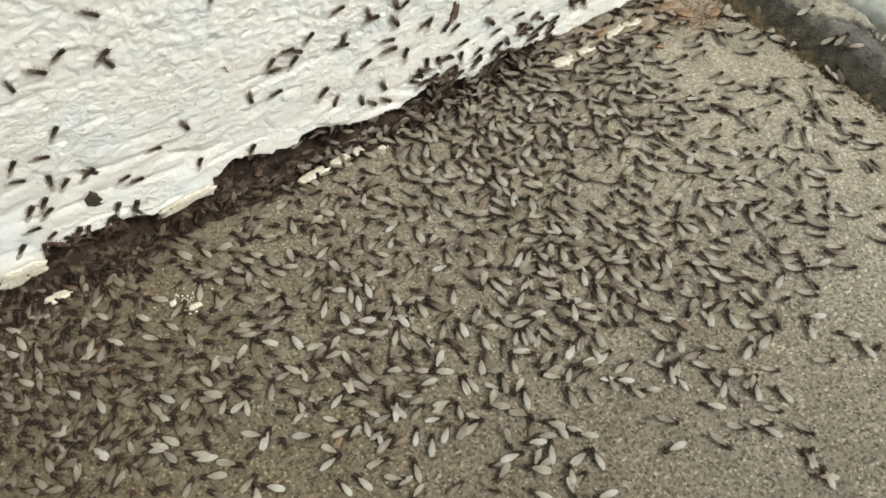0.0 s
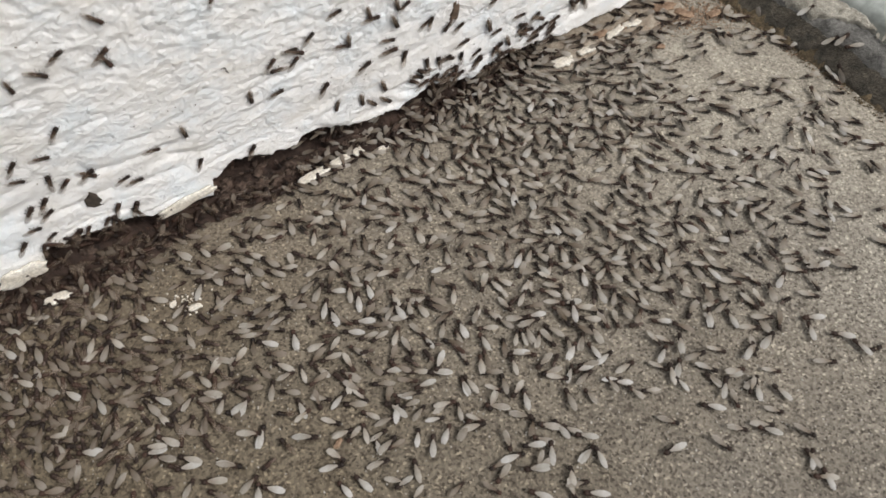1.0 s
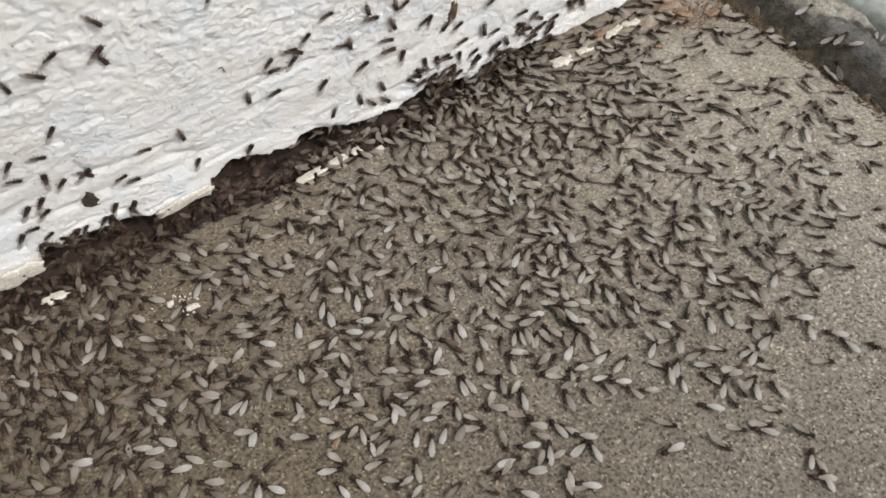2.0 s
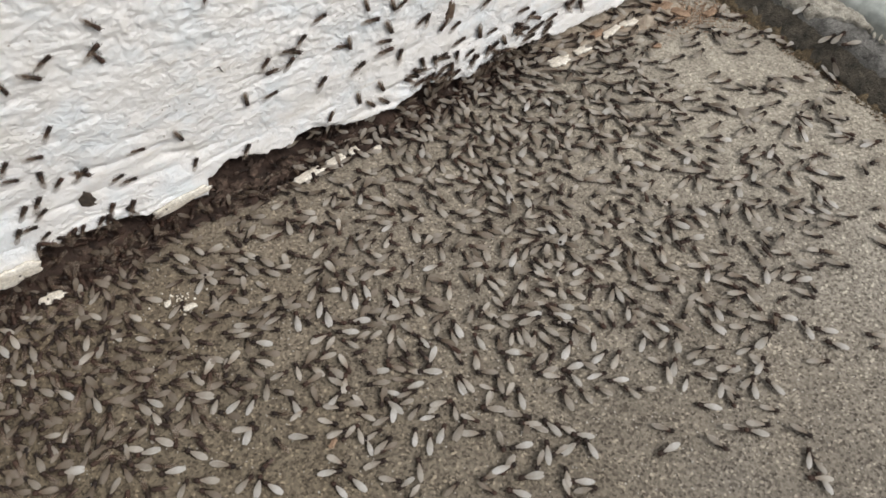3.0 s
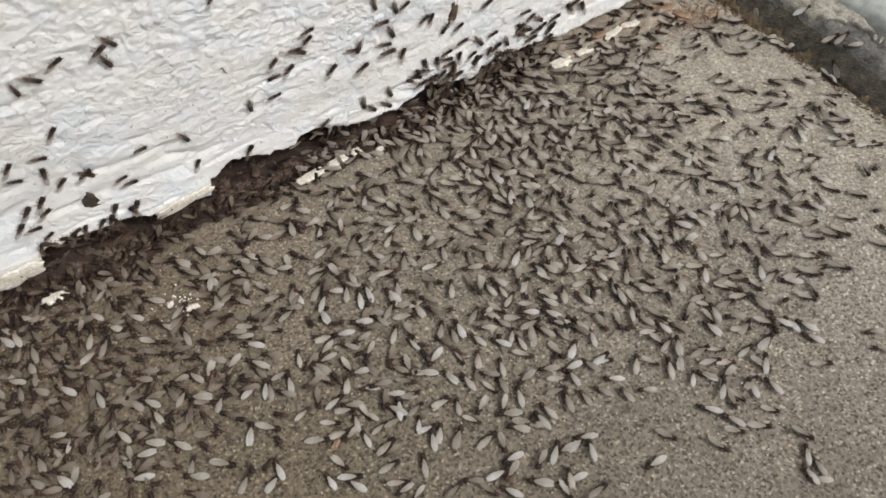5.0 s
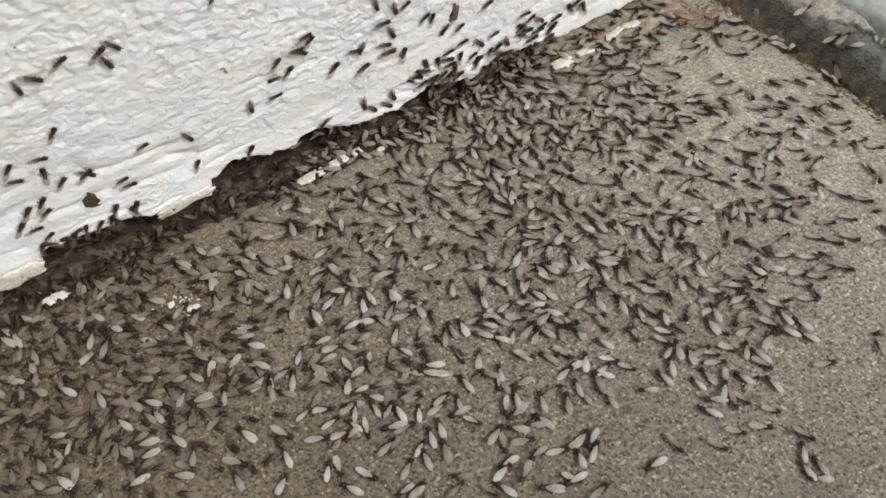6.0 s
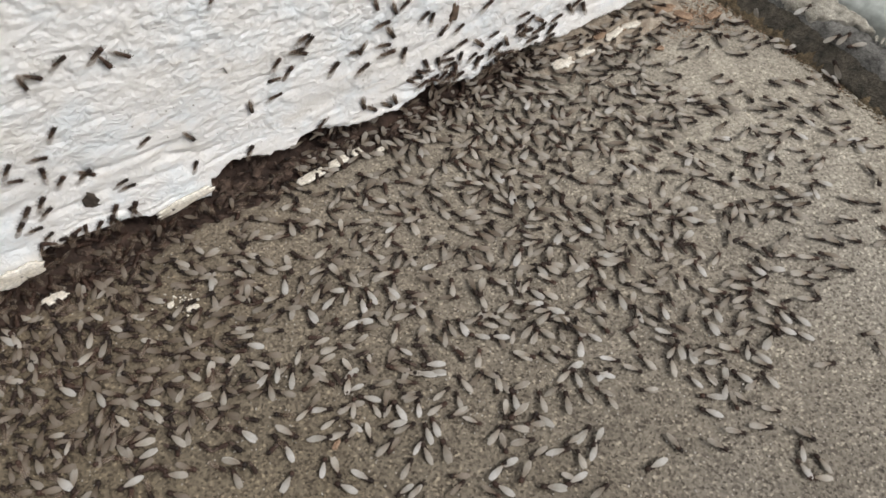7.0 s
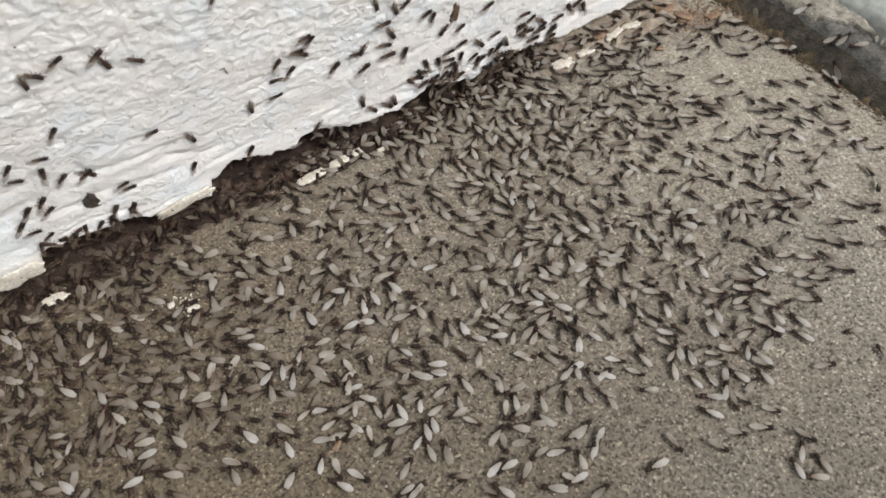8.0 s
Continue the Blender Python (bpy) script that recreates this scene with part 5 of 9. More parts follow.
    crawl("fb", 101, (0, 320, 1386, 187), (3, 304, 1390, 175), (4.5, 260, 1437, 157), (6.5, 241, 1477, 169), (8, 224, 1482, 187))
    crawl("fb", 104, (0, 629, 1324, -153), (1, 624, 1309, -157), (3, 590, 1313, -163), (3.5, 579, 1321, -161), (8, 578, 1319, -153))
    crawl("fb", 110, (0, -1121, 907, 174), (1, -1150, 892, 166), (3, -1101, 916, 160), (3.5, -1093, 930, 158), (4.5, -1162, 944, 166), (6, -1213, 991, 147), (7, -1213, 991, 147), (8, -1213, 991, 147))
    crawl("fn", 100, (0, -1214, 758, -174), (1.5, -1221, 761, -174), (4.5, -1221, 759, -174), (6, -1318, 852, -160), (7, -1309, 850, -160), (8, -1301, 849, -160))
    crawl("fb", 97, (0, -923, 1142, 106), (1, -925, 1146, 78), (3, -867, 1148, 71), (3.5, -843, 1173, 80), (4.5, -835, 1220, 93), (6, -815, 1259, 94), (6.5, -800, 1290, 92), (8, -770, 1327, 100))
    crawl("fb", 97, (0, 166, 1459, 118), (3, 163, 1458, 120), (4.5, 137, 1460, 127), (6, 160, 1489, 168), (7, 144, 1482, 168), (8, 127, 1475, 168))
    crawl("fb", 85, (0, -98, 1461, 127), (3, -101, 1461, 129), (4.5, -129, 1465, 130), (6, -211, 1417, 152), (7, -212, 1417, 152), (8, -214, 1417, 152))
    crawl("fm", 102, (0, -1109, 998, -13), (3, -1108, 994, -15), (3.5, -1103, 986, -15), (4.5, -1074, 978, -14), (6, -1034, 1075, 53), (7, -1032, 1075, 53), (8, -1031, 1074, 53))
    crawl("fm", 85, (0, 855, 1202, 139), (3.5, 856, 1203, 139), (4.5, 853, 1203, 139), (6, 748, 1172, 126), (7, 745, 1172, 126), (8, 742, 1172, 126))
    crawl("fb", 112, (0, -1092, 878, -167), (1.5, -1176, 841, -164), (3, -1197, 831, -167), (4, -1256, 819, -174), (4.5, -1310, 815, -175), (6, -1357, 784, -148), (7, -1381, 779, -148), (8, -1387, 777, -148))
    crawl("fb", 103, (0, -934, 1140, 44), (3.5, -934, 1148, 48), (4, -928, 1160, 48), (4.5, -909, 1188, 47), (6, -857, 1261, 56), (7, -838, 1277, 56), (8, -820, 1295, 56))
    crawl("fb", 97, (0, 801, 1248, -181), (1, 794, 1244, -181), (3, 795, 1252, -176), (4.5, 790, 1256, -176), (6, 721, 1294, -194), (7, 721, 1294, -194), (8, 721, 1294, -194))
    crawl("fm", 95, (0, 49, 1483, 108), (4, 43, 1484, 109), (4.5, 41, 1490, 109), (6, 22, 1529, 117), (7, 18, 1538, 117), (8, 14, 1543, 117))
    crawl("fm", 89, (0, -743, 1283, 28), (4, -755, 1287, 28), (4.5, -759, 1289, 29), (6, -751, 1302, 37), (7, -750, 1321, 37), (8, -730, 1336, 37))
    crawl("fm", 91, (0, -336, 1463, -143), (3.5, -342, 1458, -134), (4, -352, 1451, -127), (4.5, -359, 1426, -121), (6, -365, 1341, -92), (7, -364, 1326, -92), (8, -360, 1324, -92))
    crawl("fb", 94, (0, 775, 1256, 3), (1, 779, 1259, 4), (1.5, 759, 1266, 9), (3, 730, 1280, 20), (3.5, 722, 1300, 31), (4.5, 744, 1343, 23), (6, 783, 1364, -10), (7, 787, 1365, -10), (8, 808, 1363, -10))
    crawl("fm", 97, (0, 644, 1328, 189), (1, 644, 1329, 189), (3, 660, 1333, 154), (4.5, 659, 1366, 154), (6, 700, 1271, 120), (7, 669, 1289, 120), (8, 671, 1295, 120))
    crawl("fm", 92, (0, -127, 1477, -44), (1, -136, 1494, -44), (3, -154, 1494, -44), (4.5, -180, 1498, -44), (6, -130, 1484, -117), (7, -131, 1484, -117), (8, -132, 1484, -117))
    crawl("fm", 98, (0, -547, 1409, -117), (3, -547, 1408, -117), (4.5, -557, 1384, -118), (6, -612, 1442, -153), (7, -616, 1438, -153), (8, -615, 1438, -153))
    crawl("fm", 102, (0, 490, 1450, -52), (1, 490, 1453, -53), (3, 501, 1437, -54), (4.5, 520, 1405, -54), (6, 564, 1390, -35), (7, 555, 1390, -35), (8, 540, 1392, -35))
    crawl("fm", 91, (0, -681, 1299, 115), (1.5, -681, 1299, 111), (3, -682, 1310, 110), (4, -691, 1362, 111), (4.5, -695, 1369, 113), (6, -692, 1398, 77), (7, -692, 1398, 77), (8, -692, 1398, 77))
    crawl("fm", 85, (0, 923, 1200, 180), (8, 919, 1217, 180))
    crawl("fm", 89, (0, -430, 1397, 159), (1, -441, 1409, 147), (1.5, -448, 1427, 147), (3, -453, 1442, 151), (4.5, -464, 1435, 159), (6, -484, 1430, 165), (7, -489, 1433, 165), (8, -494, 1436, 165))
    crawl("fm", 85, (0, 328, 1477, 81), (3, 328, 1478, 81), (4.5, 320, 1494, 81), (8, 319, 1495, 81))
    crawl("fm", 95, (0, 180, 1518, -176), (4.5, 184, 1519, -176), (6, 185, 1544, -191), (7, 186, 1544, -191), (8, 187, 1544, -191))
    crawl("fm", 92, (0, 359, 1482, 108), (4.5, 353, 1487, 108), (6, 349, 1381, 157), (7, 347, 1382, 157), (8, 346, 1383, 157))
    crawl("fb", 102, (0, 64, 1529, 114), (4, 58, 1527, 114), (4.5, 57, 1529, 114), (6, 72, 1541, 118), (7, 70, 1544, 118), (8, 68, 1548, 118))
    crawl("fm", 88, (0, 437, 1469, 75), (3, 436, 1469, 75), (4.5, 430, 1472, 75), (6, 436, 1492, 67), (7, 432, 1494, 67), (8, 428, 1496, 67))
    crawl("fm", 88, (0, -1019, 1144, 77), (1.5, -1032, 1149, 77), (4.5, -1032, 1146, 77), (6, -1021, 1194, 96), (7, -1021, 1193, 96), (8, -1021, 1192, 96))
    crawl("fm", 98, (0, -20, 1522, 82), (3.5, -26, 1542, 82), (4.5, -26, 1542, 82), (6, -7, 1492, 92), (7, -7, 1492, 92), (8, -7, 1493, 92))
    crawl("fb", 101, (0, 593, 1411, 60), (3, 592, 1414, 63), (4.5, 594, 1449, 62), (6, 654, 1366, 85), (7, 636, 1441, 85), (8, 628, 1470, 85))
    crawl("fm", 97, (0, 1228, 951, -40), (4.5, 1229, 950, -40), (6, 1219, 954, -30), (7, 1219, 954, -30), (8, 1219, 953, -30))
    crawl("fm", 107, (0, 386, 1498, 109), (3.5, 386, 1498, 109), (4.5, 383, 1498, 109), (6, 493, 1592, 46), (7, 490, 1592, 46), (8, 487, 1591, 46))
    crawl("fm", 105, (0, -1072, 1152, 0), (1, -1072, 1157, 0), (3, -1072, 1149, 0), (4.5, -1095, 1154, 0), (6, -1067, 1137, 3), (7, -1070, 1139, 3), (8, -1069, 1141, 3))
    crawl("fb", 102, (0, -467, 1497, -184), (3, -472, 1496, -180), (4.5, -512, 1476, -176), (6, -481, 1522, -147), (7, -487, 1521, -147), (8, -489, 1523, -147))
    crawl("fb", 97, (0, 753, 1375, 40), (3, 753, 1377, 40), (4, 751, 1392, 40), (6, 747, 1324, 40), (6.5, 747, 1299, 40), (8, 745, 1303, 40))
    crawl("fd", 96, (0, -4, 1581, 37), (4.5, -3, 1581, 37), (6, 29, 1687, 7), (7, 29, 1687, 7), (8, 29, 1687, 7))
    crawl("fm", 102, (0, -603, 1429, 18), (1, -603, 1433, 27), (3.5, -565, 1481, 29), (4.5, -572, 1488, 20), (6, -526, 1428, 20), (7, -530, 1421, 20), (8, -540, 1405, 20))
    crawl("fm", 94, (0, 266, 1556, 146), (4.5, 266, 1563, 146), (6, 249, 1568, 159), (7, 249, 1570, 159), (8, 249, 1571, 159))
    crawl("fm", 85, (0, 584, 1421, 102), (1, 573, 1441, 102), (1.5, 571, 1463, 102), (3, 554, 1475, 140), (3.5, 551, 1486, 143), (4.5, 544, 1491, 156), (6, 547, 1509, 105), (7, 547, 1509, 105), (8, 547, 1509, 105))
    crawl("fm", 112, (0, -200, 1576, 7), (3, -197, 1577, 7), (4.5, -176, 1585, 7), (6, -191, 1594, 19), (7, -191, 1596, 19), (8, -191, 1598, 19))
    crawl("fm", 107, (0, 498, 1512, 146), (3, 494, 1513, 146), (4.5, 472, 1516, 147), (7, 460, 1511, 146), (8, 447, 1512, 146))
    crawl("fd", 93, (0, -1007, 1238, 20), (1, -1007, 1243, 20), (4.5, -1033, 1233, 20), (8, -1040, 1239, 20))
    crawl("fm", 96, (0, -1440, 768, -114), (3, -1424, 746, -111), (3.5, -1427, 733, -123), (4, -1435, 722, -136), (4.5, -1473, 713, -147), (6, -1537, 706, -149), (6.5, -1567, 704, -143), (8, -1569, 709, -114))
    crawl("fm", 108, (0, -1108, 1062, 88), (1, -1093, 1066, 95), (3, -1124, 1106, 107), (3.5, -1142, 1119, 106), (4.5, -1157, 1124, 93), (6, -1147, 1106, 99), (7, -1146, 1105, 99), (8, -1146, 1103, 99))
    crawl("fm", 91, (0, 127, 1557, -125), (1, 126, 1562, -125), (3.5, 200, 1602, -125), (6, 182, 1582, -137), (7, 152, 1579, -140), (8, 134, 1582, -125))
    crawl("fb", 104, (0, -420, 1554, -175), (8, -424, 1558, -175))
    crawl("fb", 112, (0, -1263, 974, 158), (3, -1266, 973, 162), (4.5, -1303, 967, 168), (6, -1349, 955, 199), (7, -1365, 954, 199), (8, -1371, 957, 199))
    crawl("fm", 112, (0, -756, 1311, 158), (1, -786, 1327, 158), (1.5, -817, 1339, 161), (3.5, -875, 1345, 166), (4.5, -893, 1343, 163), (8, -898, 1343, 160))
    crawl("fm", 101, (0, 841, 1326, 31), (1, 842, 1327, 31), (3, 818, 1369, 64), (4.5, 844, 1380, 64), (6, 1002, 1283, 135), (7, 931, 1361, 135), (8, 911, 1381, 135))
    crawl("fb", 105, (0, -1312, 912, -164), (3, -1315, 911, -165), (4.5, -1352, 907, -166), (6, -1328, 898, -150), (7, -1336, 898, -150), (8, -1345, 899, -150))
    crawl("fm", 102, (0, 350, 1570, 5), (4, 352, 1576, 5), (4.5, 351, 1577, 5), (6, 352, 1580, -6), (7, 350, 1583, -6), (8, 347, 1585, -6))
    crawl("fm", 96, (0, 141, 1601, 76), (3, 140, 1603, 76), (4.5, 145, 1615, 76), (6, 147, 1572, 27), (7, 147, 1572, 27), (8, 148, 1572, 27))
    crawl("fd", 92, (0, -453, 1542, -23), (1.5, -499, 1552, -23), (3.5, -497, 1553, -23), (4.5, -516, 1561, -23), (6, -533, 1547, 56), (7, -545, 1552, 56), (8, -550, 1554, 56))
    crawl("fm", 112, (0, 387, 1547, 25), (3.5, 434, 1562, 24), (4.5, 434, 1562, 24), (6, 404, 1525, 52), (7, 405, 1525, 52), (8, 405, 1524, 52))
    crawl("fd", 107, (0, -68, 1632, 155), (4.5, -62, 1626, 155), (6, -65, 1584, 121), (7, -64, 1583, 121), (8, -62, 1582, 121))
    crawl("fb", 103, (0, -1247, 909, 147), (1, -1263, 893, 175), (1.5, -1287, 877, 176), (3, -1336, 859, 170), (3.5, -1378, 856, 161), (4.5, -1416, 873, 145), (6, -1440, 941, 140), (7, -1449, 947, 140), (8, -1458, 952, 140))
    crawl("fb", 95, (0, 413, 1582, -169), (3, 413, 1582, -171), (4, 398, 1580, -178), (4.5, 382, 1586, -181), (6, 422, 1647, -177), (7, 411, 1652, -177), (8, 405, 1655, -177))
    crawl("fb", 93, (0, 690, 1394, 123), (1, 684, 1413, 123), (1.5, 681, 1423, 123), (3, 714, 1457, 87), (4, 696, 1478, 91), (4.5, 686, 1497, 89), (6, 740, 1452, 148), (7, 686, 1489, 148), (8, 684, 1496, 148))
    crawl("fb", 104, (0, 1195, 1127, 168), (4.5, 1194, 1125, 168), (6, 1187, 1115, 157), (7, 1187, 1114, 157), (8, 1186, 1114, 157))
    crawl("fm", 101, (0, 675, 1569, 172), (1, 674, 1569, 172), (3, 564, 1544, 176), (4.5, 542, 1552, 171), (6.5, 528, 1569, 175), (8, 540, 1578, 177))
    crawl("fm", 112, (0, -1110, 1185, 172), (1, -1110, 1190, 172), (3, -1122, 1182, 174), (4.5, -1146, 1183, 172), (6, -1143, 1161, 202), (7, -1148, 1163, 202), (8, -1153, 1165, 202))
    crawl("fm", 98, (0, 643, 1460, 76), (1, 642, 1464, 76), (1.5, 642, 1472, 76), (3, 627, 1494, 93), (4.5, 610, 1536, 97), (6, 566, 1591, 23), (7, 566, 1597, 23), (8, 564, 1599, 23))
    crawl("fm", 94, (0, 291, 1632, -49), (4, 284, 1633, -49), (4.5, 278, 1628, -49), (6, 237, 1600, 12), (7, 213, 1595, 12), (8, 191, 1594, 12))
    crawl("fm", 87, (0, -1301, 1014, 103), (4, -1306, 1017, 106), (4.5, -1310, 1029, 106), (6, -1360, 1093, 147), (7, -1367, 1108, 147), (8, -1371, 1114, 147))
    crawl("fb", 112, (0, 616, 1620, 96), (1, 615, 1620, 96), (3, 545, 1585, 165), (4, 521, 1585, 159), (4.5, 510, 1595, 156), (6.5, 495, 1619, 160), (8, 537, 1646, 164))
    crawl("fm", 91, (0, 1314, 1024, -10), (8, 1311, 1017, -10))
    crawl("fd", 104, (0, -75, 1666, 162), (4.5, -69, 1671, 162), (6, -159, 1690, 185), (7, -158, 1691, 185), (8, -157, 1692, 185))
    crawl("fm", 91, (0, -117, 1674, 24), (3, -117, 1673, 24), (4.5, -121, 1657, 24), (8, -124, 1655, 24))
    crawl("fb", 89, (0, -1185, 1156, 62), (3, -1187, 1161, 69), (4, -1203, 1184, 71), (4.5, -1205, 1184, 70), (6, -1210, 1186, 74), (7, -1214, 1207, 74), (8, -1202, 1228, 74))
    crawl("fm", 106, (0, 714, 1479, 116), (1, 705, 1500, 116), (1.5, 692, 1508, 116), (3, 653, 1538, 135), (3.5, 651, 1545, 135), (4.5, 645, 1555, 136), (6, 640, 1529, 107), (7, 638, 1548, 107), (8, 636, 1559, 107))
    crawl("fm", 109, (0, 1044, 1303, 94), (3, 1045, 1305, 94), (6.5, 1058, 1352, 93), (8, 1061, 1338, 94))
    crawl("fb", 106, (0, -512, 1587, 121), (1.5, -563, 1588, 115), (3, -560, 1586, 109), (4, -563, 1593, 122), (4.5, -575, 1597, 123), (6, -644, 1606, 127), (7, -661, 1606, 127), (8, -670, 1598, 127))
    crawl("fm", 112, (0, -1458, 852, 75), (3, -1457, 853, 76), (3.5, -1451, 863, 79), (4, -1445, 880, 85), (4.5, -1450, 911, 90), (6, -1464, 954, 94), (7, -1479, 1005, 90), (8, -1484, 1020, 75))
    crawl("fb", 104, (0, 1432, 1015, 150), (1, 1430, 1020, 161), (3, 1384, 1009, 165), (3.5, 1365, 1006, 158), (4, 1359, 1010, 148), (4.5, 1331, 1031, 140), (6, 1220, 1169, 174), (7, 1204, 1184, 174), (8, 1202, 1186, 174))
    crawl("fm", 85, (0, 998, 1314, -25), (1, 998, 1318, -22), (3, 1014, 1337, -24), (4, 1018, 1357, -25), (4.5, 1019, 1356, -25), (6, 860, 1323, -18), (7, 887, 1315, -18), (8, 895, 1301, -18))
    crawl("fb", 103, (0, -873, 1438, 169), (3, -876, 1438, 172), (3.5, -886, 1437, 173), (4.5, -924, 1433, 173), (8, -931, 1432, 169))
    crawl("fb", 85, (0, 1074, 1243, 124), (1, 1075, 1244, 124), (3, 1124, 1247, 66), (4.5, 1148, 1289, 60), (6, 1158, 1253, 134), (7, 1142, 1263, 134), (8, 1140, 1266, 134))
    crawl("fb", 109, (0, -1308, 941, 168), (1, -1319, 938, 182), (1.5, -1349, 933, 182), (3, -1393, 929, 175), (3.5, -1418, 931, 163), (4, -1428, 941, 151), (4.5, -1444, 969, 142), (6, -1467, 1057, 147), (7, -1483, 1076, 147), (8, -1503, 1091, 147))
    crawl("fm", 102, (0, 554, 1673, -4), (1, 541, 1656, -4), (3, 505, 1645, -4), (4, 459, 1641, -4), (4.5, 438, 1646, -4), (6, 419, 1652, -9), (7, 395, 1659, -9), (8, 371, 1667, -9))
    crawl("fm", 96, (0, 758, 1548, -63), (6.5, 763, 1534, -62), (7, 764, 1530, -62), (8, 782, 1502, -62))
    crawl("fb", 107, (0, -235, 1569, 134), (1.5, -250, 1643, 123), (3.5, -262, 1690, 130), (6, -275, 1718, 138), (7.5, -283, 1743, 137), (8, -279, 1762, 140))
    crawl("fb", 99, (0, 591, 1654, 190), (1, 590, 1654, 190), (3, 572, 1633, 172), (3.5, 563, 1633, 168), (4.5, 525, 1651, 162), (6, 435, 1719, 145), (7, 427, 1725, 145), (8, 425, 1726, 145))
    crawl("fd", 101, (0, -897, 1485, 14), (3, -897, 1484, 14), (4.5, -915, 1482, 14), (6, -863, 1339, 7), (7, -864, 1339, 7), (8, -865, 1339, 7))
    crawl("fb", 97, (0, 1085, 1328, 73), (3, 1086, 1331, 73), (4.5, 1091, 1356, 73), (6, 1157, 1402, 106), (7, 1157, 1408, 106), (8, 1150, 1406, 106))
    crawl("fm", 95, (0, 372, 1690, 68), (3, 364, 1691, 68), (4, 337, 1699, 68), (4.5, 333, 1701, 68), (6, 300, 1647, 40), (7, 299, 1647, 40), (8, 299, 1647, 40))
    crawl("fm", 88, (0, 1318, 1149, -79), (8, 1320, 1150, -79))
    crawl("fm", 108, (0, -1491, 945, 16), (1, -1488, 936, 16), (4, -1471, 949, 16), (8, -1489, 971, 16))
    crawl("fm", 89, (0, 420, 1723, -81), (4, 404, 1708, -81), (6, 384, 1715, -81), (7, 363, 1726, -81), (8, 358, 1734, -81))
    crawl("fm", 99, (0, 1224, 1261, 138), (1, 1224, 1264, 138), (3, 1206, 1277, 168), (4.5, 1205, 1282, 168), (6, 1213, 1296, 128), (7, 1213, 1296, 128), (8, 1213, 1296, 128))
    crawl("fm", 85, (0, 260, 1728, 126), (4.5, 260, 1728, 126), (6, 304, 1753, 110), (7, 304, 1753, 110), (8, 304, 1753, 110))
    crawl("fm", 100, (0, -794, 1563, 29), (3, -793, 1564, 29), (4.5, -762, 1578, 29), (6, -744, 1631, 89), (7, -743, 1632, 89), (8, -742, 1632, 89))
    crawl("fm", 92, (0, 817, 1553, -82), (3, 819, 1554, -82), (4.5, 818, 1566, -82), (6, 908, 1484, -74), (7, 904, 1458, -74), (8, 924, 1438, -74))
    crawl("fb", 88, (0, -1225, 1283, -148), (1, -1243, 1263, -149), (3.5, -1212, 1266, -151), (4.5, -1235, 1260, -154), (8, -1274, 1245, -150))
    crawl("fb", 105, (0, -736, 1462, 130), (1, -732, 1471, 107), (1.5, -719, 1507, 104), (3, -705, 1567, 105), (3.5, -697, 1603, 111), (4, -693, 1620, 118), (4.5, -702, 1659, 125), (6, -789, 1749, 99), (7, -800, 1772, 99), (8, -824, 1765, 99))
    crawl("fb", 109, (0, -443, 1673, 100), (3, -436, 1688, 99), (4.5, -431, 1706, 100), (6, -413, 1663, 106), (7, -413, 1664, 106), (8, -413, 1664, 106))
    crawl("fm", 85, (0, 1016, 1457, -52), (1.5, 990, 1449, -52), (3, 991, 1451, -52), (4.5, 1005, 1452, -52), (6, 1042, 1455, -30), (7, 1045, 1452, -30), (8, 1054, 1445, -30))
    crawl("fb", 112, (0, -596, 1635, 85), (3, -596, 1638, 87), (4.5, -610, 1665, 87), (6, -554, 1674, 52), (7, -554, 1674, 52), (8, -555, 1674, 52))
    crawl("fb", 100, (0, 1018, 1391, 62), (1, 1023, 1395, 62), (1.5, 1007, 1411, 62), (3, 956, 1451, 68), (3.5, 939, 1484, 57), (4.5, 958, 1505, 29), (6, 1065, 1500, -18), (7, 1067, 1497, -18), (8, 1073, 1495, -18))
    crawl("fm", 94, (0, -181, 1605, 100), (1, -190, 1643, 102), (1.5, -199, 1675, 103), (3, -215, 1719, 105), (3.5, -225, 1742, 106), (4.5, -231, 1755, 104), (6, -257, 1750, 93), (7, -260, 1758, 93), (8, -259, 1760, 93))
    crawl("fd", 109, (0, -1498, 937, 42), (3, -1498, 938, 42), (4.5, -1497, 944, 42), (6, -1497, 970, 75), (7, -1496, 974, 75), (8, -1504, 981, 75))
    crawl("fd", 105, (0, 2, 1747, -18), (3, -8, 1766, -18), (4.5, -41, 1774, -18), (7, -64, 1778, -18), (8, -59, 1772, -18))
    crawl("fb", 106, (0, -1311, 1167, 157), (1.5, -1331, 1158, 159), (4, -1340, 1149, 157), (4.5, -1354, 1151, 157), (6, -1363, 1153, 168), (7, -1366, 1153, 168), (8, -1371, 1148, 168))
    crawl("fm", 105, (0, -1307, 1168, -154), (3, -1312, 1169, -157), (4.5, -1352, 1167, -161), (6.5, -1361, 1182, -156), (8, -1370, 1181, -154))
    crawl("fm", 105, (0, -1126, 1362, 163), (4, -1132, 1358, 160), (6.5, -1191, 1387, 161), (8, -1198, 1384, 163))
    crawl("fd", 104, (0, 1433, 1044, -6), (8, 1433, 1044, -6))
    crawl("fm", 110, (0, -1451, 1029, 42), (1, -1446, 1024, 42), (4, -1456, 1031, 42), (8, -1469, 1055, 42))
    crawl("fm", 98, (0, 223, 1758, 135), (4, 227, 1764, 135), (4.5, 225, 1764, 135), (6, 174, 1690, 112), (7, 171, 1690, 112), (8, 168, 1691, 112))
    crawl("fm", 102, (0, -936, 1521, -4), (6, -939, 1518, -4), (8, -944, 1508, -4))
